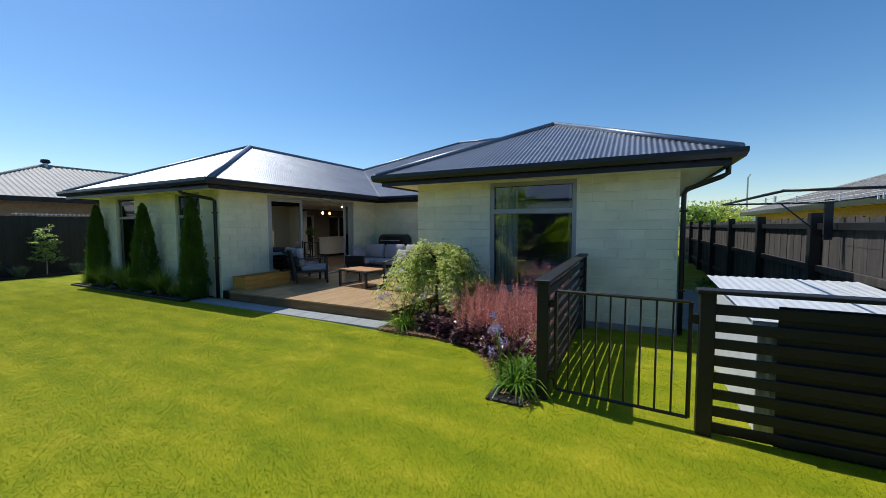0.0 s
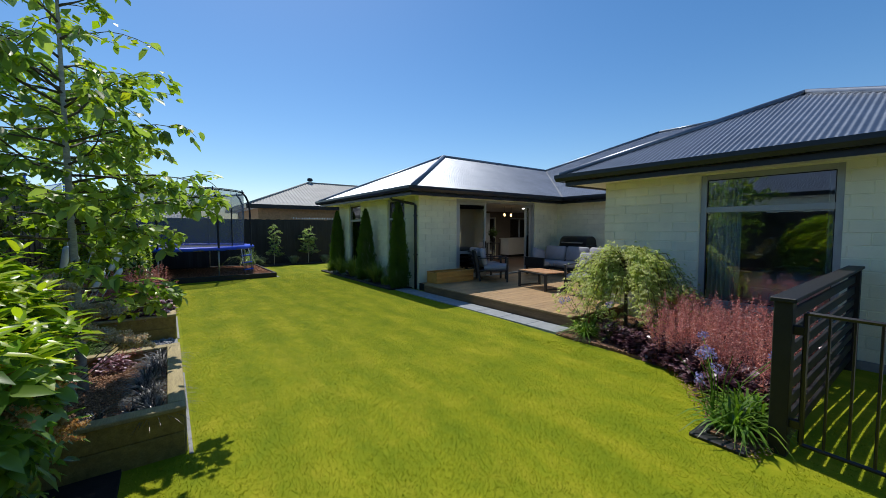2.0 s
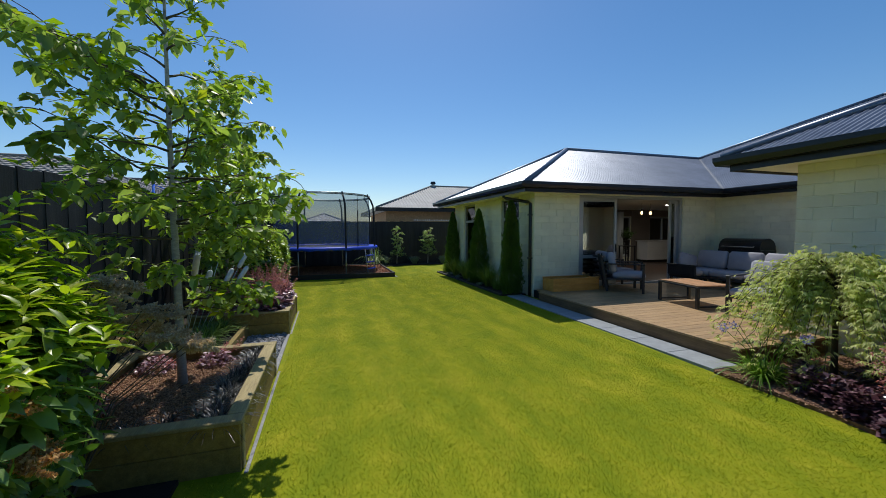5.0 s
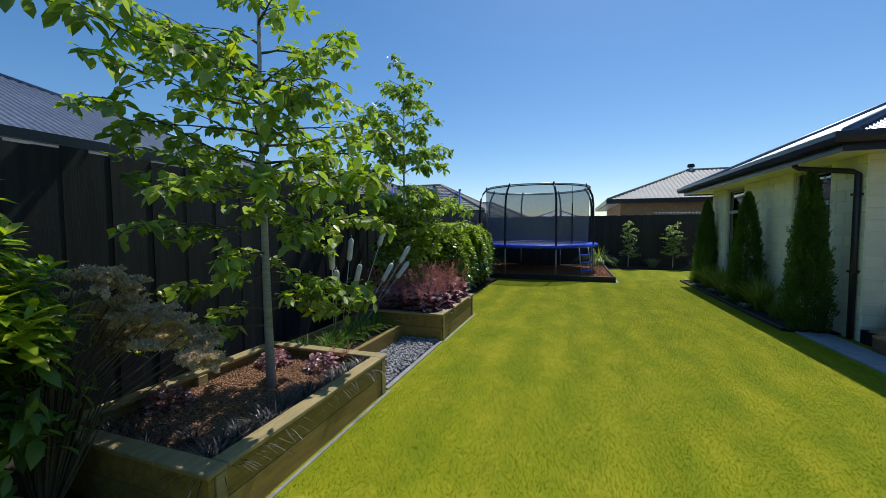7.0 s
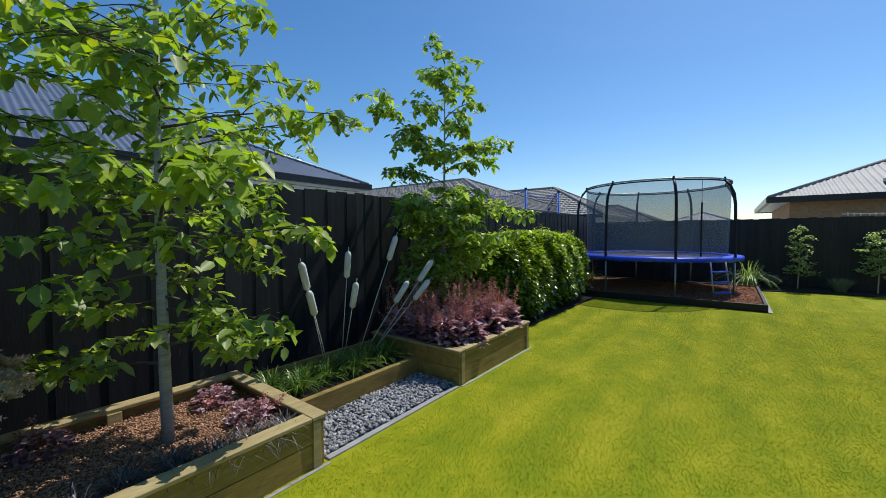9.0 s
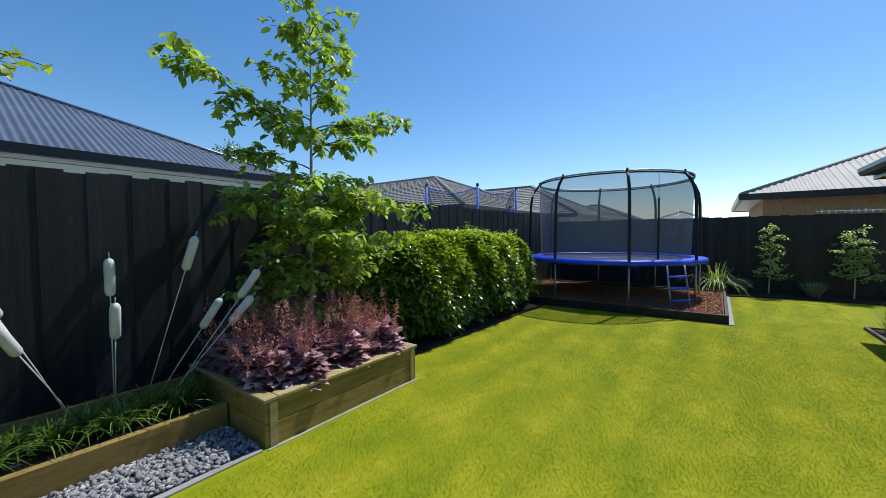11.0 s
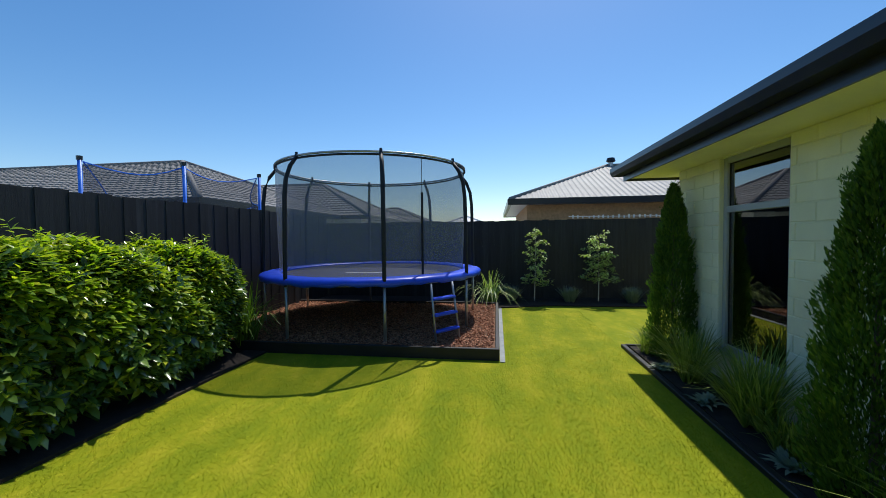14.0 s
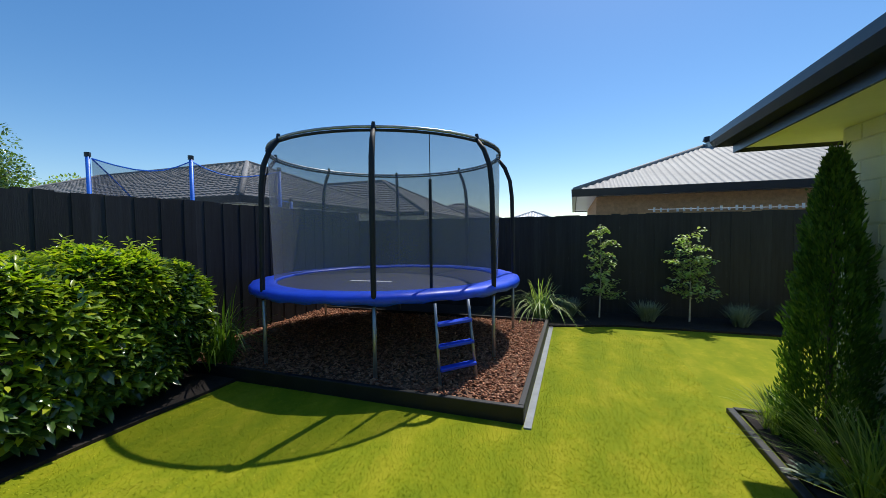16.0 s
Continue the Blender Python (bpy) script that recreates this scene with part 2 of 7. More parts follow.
TWIG = simple("twig_bark", (0.11, 0.09, 0.06), 0.8, 0, 0.3)
LEAF_TREE = leaf_mat("tree_leaf", [(0.18, 0.27, 0.07), (0.33, 0.44, 0.12), (0.52, 0.61, 0.23)], 0.5)
LEAF_HEDGE = leaf_mat("laurel_leaf", [(0.05, 0.1, 0.03), (0.12, 0.22, 0.045), (0.32, 0.44, 0.07)], 0.32, 0.24, spec=1.0)
LEAF_DARK = leaf_mat("dark_leaf", [(0.04, 0.085, 0.025), (0.08, 0.15, 0.035)], 0.25, 0.3)
LEAF_BROAD = leaf_mat("broad_leaf", [(0.08, 0.16, 0.04), (0.16, 0.29, 0.06), (0.3, 0.43, 0.08)], 0.45, 0.3)
LEAF_LIME = leaf_mat("young_leaf", [(0.26, 0.4, 0.02), (0.42, 0.54, 0.03), (0.58, 0.58, 0.05)], 0.5, 0.32)
LEAF_CYP = leaf_mat("cypress_leaf", [(0.045, 0.1, 0.015), (0.08, 0.17, 0.02), (0.14, 0.24, 0.03)], 0.4, 0.6)
LEAF_MAPLE = leaf_mat("maple_leaf", [(0.38, 0.44, 0.1), (0.58, 0.61, 0.19), (0.74, 0.72, 0.32)], 0.5, 0.5)
LEAF_PINK = leaf_mat("pink_flower", [(0.5, 0.18, 0.16), (0.68, 0.31, 0.28), (0.78, 0.48, 0.44)], 0.4, 0.6, (1.1, 0.8, 0.8))
LEAF_PURPLE = leaf_mat("purple_leaf", [(0.13, 0.05, 0.07), (0.46, 0.26, 0.31), (0.76, 0.58, 0.64)], 0.2, 0.35, (1.1, 0.7, 0.8))
LEAF_PLUM = leaf_mat("plum_leaf", [(0.04, 0.018, 0.028), (0.13, 0.06, 0.08), (0.34, 0.2, 0.24)], 0.2, 0.3, (1.1, 0.7, 0.8))
LEAF_STRAP = leaf_mat("strap_leaf", [(0.08, 0.18, 0.02), (0.15, 0.28, 0.035), (0.26, 0.4, 0.06)], 0.4, 0.35)
LEAF_LIRIOPE = leaf_mat("lily_turf_leaf", [(0.05, 0.11, 0.02), (0.12, 0.22, 0.04), (0.28, 0.4, 0.09)], 0.3, 0.35)
LEAF_TUSSOCK = leaf_mat("tussock_leaf", [(0.13, 0.2, 0.03), (0.24, 0.33, 0.06), (0.46, 0.5, 0.14)], 0.35, 0.5)
LEAF_BLACKGRASS = leaf_mat("black_grass_leaf", [(0.02, 0.02, 0.022), (0.07, 0.068, 0.07), (0.2, 0.2, 0.2)], 0.1, 0.35, (1, 0.9, 0.9))
LEAF_PALE = leaf_mat("variegated_leaf", [(0.26, 0.4, 0.08), (0.5, 0.62, 0.24), (0.68, 0.74, 0.4)], 0.35)
LEAF_SILVER = leaf_mat("silver_leaf", [(0.16, 0.22, 0.16), (0.34, 0.4, 0.32)], 0.2)
LEAF_CREAM = leaf_mat("dry_plume", [(0.6, 0.44, 0.26), (0.74, 0.62, 0.44), (0.82, 0.74, 0.58)], 0.4, 0.8, (1, 0.9, 0.7))
LEAF_MAUVE = leaf_mat("mauve_flower", [(0.3, 0.28, 0.6), (0.45, 0.42, 0.75)], 0.3, 0.6, (0.9, 0.9, 1.1))
CATTAIL = simple("cattail_metal", (0.62, 0.65, 0.64), 0.6, 0.0, 0.12, 12, 0.2, 60)
GALV = simple("galvanised_steel", (0.42, 0.43, 0.44), 0.38, 0.7, 0.15, 9, 0.05, 60)
BLUE_PAD = simple("blue_vinyl", (0.015, 0.08, 0.75), 0.38, 0, 0.12, 4, 0.2, 12)
BLUE_PAINT = simple("blue_powdercoat", (0.03, 0.2, 0.85), 0.4)
BLACK_FOAM = simple("black_sleeve", (0.012, 0.012, 0.014), 0.65, 0, 0.2)
LEAF_AMBER = leaf_mat("amber_plume", [(0.42, 0.22, 0.08), (0.6, 0.36, 0.15), (0.72, 0.5, 0.26)], 0.35, 0.8, (1, 0.9, 0.7))
TRAMP_MAT = simple("trampoline_fabric", (0.035, 0.036, 0.04), 0.5, 0, 0.15, 3, 0.1, 200)
NET = net_mat("safety_net", (0.2, 0.21, 0.24), 0.5)
NET_FAR = net_mat("far_net", (0.05, 0.06, 0.09), 0.38)
CUSHION = simple("grey_cushion", (0.36, 0.36, 0.4), 0.9, 0, 0.08, 5, 0.3, 220)
FRAME_GREY = simple("charcoal_frame", (0.03, 0.032, 0.036), 0.4, 0.2, 0.1)
BRICK = simple("tan_brick", (0.5, 0.3, 0.15), 0.85, 0, 0.2, 12, 0.4, 60)
TILE_ROOF = simple("concrete_roof_tile", (0.23, 0.22, 0.21), 0.7, 0, 0.25, 3, 0.5, 30)
CREAM_WALL = simple("cream_render", (0.76, 0.75, 0.6), 0.8, 0, 0.06, 2, 0.2, 40)
WHITE = simple("white_enamel", (0.75, 0.75, 0.73), 0.35, 0, 0.04, 3, 0.03, 40)
SHED_STEEL = simple("shed_steel", (0.55, 0.58, 0.61), 0.5, 0.0, 0.1, 3, 0.05, 40)
DARK_FLOOR = wood_mat("dark_floorboards", (0.05, 0.025, 0.015), (0.11, 0.06, 0.035), 0.35, (1, 8, 8), 0.1)
CURTAIN = simple("curtain_cloth", (0.75, 0.8, 0.82), 0.9, 0, 0.06, 4, 0.2, 120)
BEDDING = simple("bed_linen", (0.72, 0.72, 0.82), 0.9, 0, 0.08, 2, 0.2, 60)
HILL = simple("far_hill", (0.14, 0.19, 0.2), 0.95, 0, 0.2, 0.01, 0, 0.1)
BULB = Mat("warm_bulb", (1, 0.8, 0.5))
BULB.b.inputs["Emission Color"].default_value = (1, 0.66, 0.3, 1)
BULB.b.inputs["Emission Strength"].default_value = 4
BULB = BULB.m


# ---- mesh helpers ----
def mesh_ob(name, verts, faces, mat, parent=None, label="", smooth=False):
    me = bpy.data.meshes.new(name)
    me.from_pydata(verts, [], faces)
    me.materials.append(mat)
    if smooth:
        me.polygons.foreach_set("use_smooth", [True] * len(me.polygons))
    me.update()
    ob = new(name, me)
    ob.parent = parent
    if label:
        ob["label"] = label
    return ob


def part(name, bm, mat, parent=None, label="", smooth=False):
    bm.normal_update()
    me = bpy.data.meshes.new(name)
    bm.to_mesh(me)
    bm.free()
    me.materials.append(mat)
    if smooth:
        me.polygons.foreach_set("use_smooth", [True] * len(me.polygons))
    ob = new(name, me)
    ob.parent = parent
    if label:
        ob["label"] = label
    return ob


def box(bm, x0, x1, y0, y1, z0, z1, bevel=0.0, m=None):
    mat = Matrix.Translation(((x0 + x1) / 2, (y0 + y1) / 2, (z0 + z1) / 2)) @ Matrix.Diagonal((abs(x1 - x0), abs(y1 - y0), abs(z1 - z0), 1))
    r = bmesh.ops.create_cube(bm, size=1, matrix=(m @ mat) if m else mat)
    if bevel:
        es = list({e for v in r["verts"] for e in v.link_edges})
        bmesh.ops.bevel(bm, geom=es, offset=bevel, segments=1, affect="EDGES")
    return bm


def boxes(*dims, bevel=0.0):
    bm = bmesh.new()
    for d in dims:
        box(bm, *d, bevel=bevel)
    return bm


def tube(bm, pts, radii, sides=8, cap=True):
    """A tube along points, with a radius at each."""
    if isinstance(radii, (int, float)):
        radii = [radii] * len(pts)
    pts = [Vector(p) for p in pts]
    rings = []
    for i, p in enumerate(pts):
        d = (pts[min(i + 1, len(pts) - 1)] - pts[max(i - 1, 0)]).normalized()
        a = d.cross(Vector((0.31, 0.17, 0.94)) if abs(d.z) < 0.95 else Vector((1, 0.1, 0))).normalized()
        b = d.cross(a)
        rings.append([bm.verts.new(p + (a * math.cos(2 * math.pi * k / sides) + b * math.sin(2 * math.pi * k / sides)) * radii[i]) for k in range(sides)])
    for r0, r1 in zip(rings, rings[1:]):
        for k in range(sides):
            bm.faces.new((r0[k], r0[(k + 1) % sides], r1[(k + 1) % sides], r1[k]))
    if cap:
        bm.faces.new(rings[0][::-1])
        bm.faces.new(rings[-1])
    return bm


def thing(name, x, y, z, label, category, group="", rz=0.0):
    e = new(name)
    e.matrix_basis = pose(x, y, z, 0, 0, rz)
    e.empty_display_size = 0.2
    return tagged(e, label, category, group)


def structure(ob, label="", category=""):
    return tagged(ob, label, category, "", "structure")


def leaf_arrays(pos, dirs, ups, length, width, fold=0.25, curl=0.2, fine=False):
    """Leaf blades: pos, dirs, ups are n x 3. Plain: five points and four triangles; fine: an ovate blade of eight points."""
    n = len(pos)
    d = dirs / np.linalg.norm(dirs, axis=1, keepdims=True)
    side = np.cross(d, ups)
    side /= np.linalg.norm(side, axis=1, keepdims=True) + 1e-9
    up = np.cross(side, d)
    L = length.reshape(-1, 1)
    W = width.reshape(-1, 1)

    def at(t, s, f):
        return pos + d * L * t * (1 - curl * 0.25 * t) + side * W * s + up * (W * fold * (abs(s) - 0.25) * f - L * curl * t * t)

    if fine:
        rows = [at(0, 0, 0), at(0.28, -0.42, 1), at(0.3, 0, 1), at(0.28, 0.42, 1), at(0.66, -0.4, 1), at(0.68, 0, 1), at(0.66, 0.4, 1), at(1, 0, 0)]
        tris = [[0, 2, 1], [0, 3, 2], [1, 2, 5], [1, 5, 4], [2, 3, 6], [2, 6, 5], [4, 5, 7], [5, 6, 7]]
    else:
        rows = [at(0, 0, 0), at(0.42, -0.5, 1), at(0.45, 0, 1), at(0.42, 0.5, 1), at(1, 0, 0)]
        tris = [[0, 2, 1], [0, 3, 2], [1, 2, 4], [2, 3, 4]]
    m = len(rows)
    v = np.stack(rows, axis=1).reshape(-1, 3)
    f = np.array(tris)[None] + (np.arange(n) * m).reshape(-1, 1, 1)
    return v, f.reshape(-1, 3)


def tri_mesh(name, v, f, mat, parent=None, label="", smooth=False):
    me = bpy.data.meshes.new(name)
    me.vertices.add(len(v))
    me.vertices.foreach_set("co", np.ascontiguousarray(v, dtype=np.float32).ravel())
    nf, k = f.shape
    me.loops.add(nf * k)
    me.loops.foreach_set("vertex_index", np.ascontiguousarray(f, dtype=np.int32).ravel())
    me.polygons.add(nf)
    me.polygons.foreach_set("loop_start", np.arange(0, nf * k, k, dtype=np.int32))
    me.polygons.foreach_set("loop_total", np.full(nf, k, dtype=np.int32))
    me.update(calc_edges=True)
    me.materials.append(mat)
    if smooth:
        me.polygons.foreach_set("use_smooth", [True] * nf)
    ob = new(name, me)
    ob.parent = parent
    if label:
        ob["label"] = label
    return ob


def rnd(seed):
    return np.random.default_rng(seed)


def blade_arrays(rng, roots, n_each, length, spread, width, droop=0.5, lean=None, segs=4, up0=1.0):
    """Strap leaves that rise from roots and arch over."""
    vs, fs = [], []
    base = 0
    roots = np.repeat(np.asarray(roots, float), n_each, axis=0)
    n = len(roots)
    ang = rng.uniform(0, 2 * np.pi, n)
    L = length * rng.uniform(0.6, 1.15, n)
    s = spread * rng.uniform(0.15, 1.0, n)
    ax = np.stack([np.cos(ang), np.sin(ang), np.zeros(n)], 1)
    sd = np.stack([-np.sin(ang), np.cos(ang), np.zeros(n)], 1)
    rows = []
    for k in range(segs + 1):
        t = k / segs
        out = s * t + s * 0.6 * t * t
        hz = up0 * L * t - droop * L * t ** 2.4 * (0.3 + s / (spread + 1e-6))
        c = roots + ax * (out * L).reshape(-1, 1) + np.array([0, 0, 1.0]) * hz.reshape(-1, 1)
        w = width * (1 - t) ** 0.6 * 0.5 * (0.7 + 0.6 * t)
        rows.append((c - sd * w, c + sd * w))
    V = np.stack([q for r in rows for q in r], axis=1).reshape(-1, 3)
    m = 2 * (segs + 1)
    quads = np.array([[2 * k, 2 * k + 1, 2 * k + 3, 2 * k + 2] for k in range(segs)]).reshape(1, segs, 4) + (np.arange(n) * m).reshape(-1, 1, 1)
    return V, quads.reshape(-1, 4)


def clump(name, rng, x, y, z, n, length, spread, width, mat, label, category, radius=0.08, droop=0.5, group="", pname="leaves"):
    e = thing(name, x, y, z, label, category, group)
    a = rng.uniform(0, 2 * np.pi, 12)
    r = radius * np.sqrt(rng.uniform(0, 1, 12))
    roots = np.stack([r * np.cos(a), r * np.sin(a), np.zeros(12) - 0.01], 1)
    v, f = blade_arrays(rng, roots, max(1, n // 12), length, spread, width, droop)
    tri_mesh(pname, v, f, mat, e)
    return e


# ---- ground ----
def ground_z(x, y):
    """The lawn falls a little towards the side gate."""
    a = min(1.0, max(0.0, (x + 1.0) / 2.2))
    b = min(1.0, max(0.0, (-y - 3.4) / 1.2))
    return -0.1 * a * b


def build_ground():
    fine_x = list(np.arange(-8, 4.01, 0.4))
    fine_y = list(np.arange(-14, 12.01, 0.4))
    xs = [-1500, -300, -60, -20] + fine_x + [20, 60, 300, 1500]
    ys = [-1500, -300, -60, -24] + fine_y + [24, 60, 300, 1500]
    v = [(x, y, ground_z(x, y) if (-3 < x < 19 and y < -3.4) else 0.0) for y in ys for x in xs]
    n = len(xs)
    f = [(j * n + i, j * n + i + 1, (j + 1) * n + i + 1, (j + 1) * n + i) for j in range(len(ys) - 1) for i in range(n - 1)]
    structure(mesh_ob("ground", v, f, TURF, smooth=True), "mown green lawn that reaches to the fences", "lawn")


build_ground()


def in_lawn(x, y):
    """True where open grass grows."""
    ok = (x > -5.05) & (x < -0.56) & (y > -13) & (y < 8.25)
    ok &= ~((x < -2.36) & (y > 4.86))
    ok &= ~((x < -5.08) & (y < 0.1))
    ok |= (x > -5.75) & (x < -4.9) & (y > 0.15) & (y < 4.85)
    ok |= (x > -7.5) & (x < -4.9) & (y > -13) & (y < -6.9)
    ok &= ~((y > 0.3) & (x > -0.67))
    ok |= (x > -5.43) & (x < -4.9) & (y < -5.0) & (y > -7.0)
    ok &= ~((y < -4.6) & (y > -7.5) & (x > -0.01 + np.interp(y, [-7.5, -7.4, -7.06, -6.72, -6.3, -5.6, -4.64], [-2.1, -2.1, -1.88, -1.0, -0.68, -0.56, -0.55])))
    ok |= (x > -2.0) & (x < 1.4) & (y < -7.6) & (y > -8.6)
    return ok


def build_grass():
    rng = rnd(11)
    n0 = 1500000
    p = np.stack([rng.uniform(-7.5, 1.4, n0), rng.uniform(-11.0, 8.3, n0)], 1)
    p = p[in_lawn(p[:, 0], p[:, 1])]
    axis = np.interp(p[:, 1], [-8.5, -5.0, -2.0, 2.0], [-4.2, -2.9, -2.5, -2.3])
    far = np.abs(p[:, 0] - axis) * 0.6 + np.maximum(0, p[:, 1] - 2.5) * 0.8 + np.maximum(0, -9.0 - p[:, 1])
    p = p[rng.uniform(0, 1, len(p)) < np.clip(1.0 - far / 5.0, 0.3, 1.0)]
    n = len(p)
    z = np.array([ground_z(a, b) for a, b in p]) if n else np.zeros(0)
    root = np.column_stack([p, z - 0.002])
    ang = rng.uniform(0, 2 * np.pi, n)
    h = rng.uniform(0.006, 0.017, n)
    w = rng.uniform(0.0014, 0.0034, n)
    side = np.stack([np.cos(ang), np.sin(ang), np.zeros(n)], 1) * w[:, None]
    lean_a = rng.uniform(0, 2 * np.pi, n)
    lean = np.stack([np.cos(lean_a), np.sin(lean_a), np.zeros(n)], 1) * (h * rng.uniform(0.5, 1.6, n))[:, None]
    tip = root + lean + np.array([0, 0, 1.0]) * h[:, None]
    v = np.stack([root - side, root + side, tip], 1).reshape(-1, 3)
    f = np.arange(3 * n).reshape(-1, 3)
    g = tri_mesh("grass", v, f, BLADES)
    tagged(g, "short bright green and yellowish mown grass blades", "grass", "", "stuff")


build_grass()


# ---- house ----
Z_GUT = 2.56
Z_SOF = 2.40
PITCH = 0.46
GUT = [(-0.62, -0.6), (5.05, -0.6), (5.05, -3.6), (0.85, -3.6), (0.85, -9.33), (18.25, -9.33), (18.25, 6.07), (-0.62, 6.07)]
WALL = [(0.0, 0.0), (5.6, 0.0), (5.6, -4.2), (1.45, -4.2), (1.45, -8.73), (17.65, -8.73), (17.65, 5.47), (0.0, 5.47)]


def offset_poly(poly, d):
    """Moves each side of a closed outline outwards by d (counter-clockwise or clockwise)."""
    n = len(poly)
    area = sum(poly[i][0] * poly[(i + 1) % n][1] - poly[(i + 1) % n][0] * poly[i][1] for i in range(n))
    s = 1 if area > 0 else -1
    out = []
    for i in range(n):
        p0, p1, p2 = Vector(poly[i - 1]), Vector(poly[i]), Vector(poly[(i + 1) % n])
        d0, d1 = (p1 - p0).normalized(), (p2 - p1).normalized()
        n0, n1 = Vector((d0.y, -d0.x)) * s, Vector((d1.y, -d1.x)) * s
        k = (n0 + n1) / (1 + n0.dot(n1))
        out.append((p1.x + k.x * d, p1.y + k.y * d))
    return out


def sweep(name, poly, prof, mat, parent, label=""):
    """Runs a closed profile of (outward, z) round a closed outline."""
    loops = [[(x, y, z) for x, y in offset_poly(poly, o)] for o, z in prof]
    n, m = len(poly), len(prof)
    v = [loops[j][i] for i in range(n) for j in range(m)]
    f = [(i * m + j, i * m + (j + 1) % m, ((i + 1) % n) * m + (j + 1) % m, ((i + 1) % n) * m + j) for i in range(n) for j in range(m)]
    return mesh_ob(name, v, f, mat, parent, label)


def roof_face(name, p0, ud, vd, length, bottom, top, z0, pitch, mat, parent, wave=0.076, amp=0.0085, per=8, label=""):
    """One corrugated slope: eave from p0 along ud, rising along vd; bottom and top give where each rib starts and ends."""
    us = np.arange(0, length + 1e-6, wave / per)
    breaks = us
    v, f = [], []
    for i, u in enumerate(breaks):
        b, t = bottom(u), max(bottom(u), top(u))
        a = amp * math.sin(2 * math.pi * u / wave)
        for q in (b, t):
            v.append((p0[0] + ud[0] * u + vd[0] * q, p0[1] + ud[1] * u + vd[1] * q, z0 + q * pitch + a))
        if i and (t - b > 1e-4 or v[-3][2] - v[-4][2] > 1e-4):
            k = 2 * i
            f.append((k - 2, k, k + 1, k - 1))
    return mesh_ob(name, v, f, mat, parent, label, smooth=True)


def cap_line(bm, a, b, r=0.055):
    """A rolled ridge capping with flat wings."""
    a, b = Vector(a), Vector(b)
    tube(bm, [a + Vector((0, 0, 0.015)), b + Vector((0, 0, 0.015))], r, 8)


HOUSE = thing("house", 0, 0, 0, "single-storey cream painted block house with a dark grey corrugated steel roof", "house")


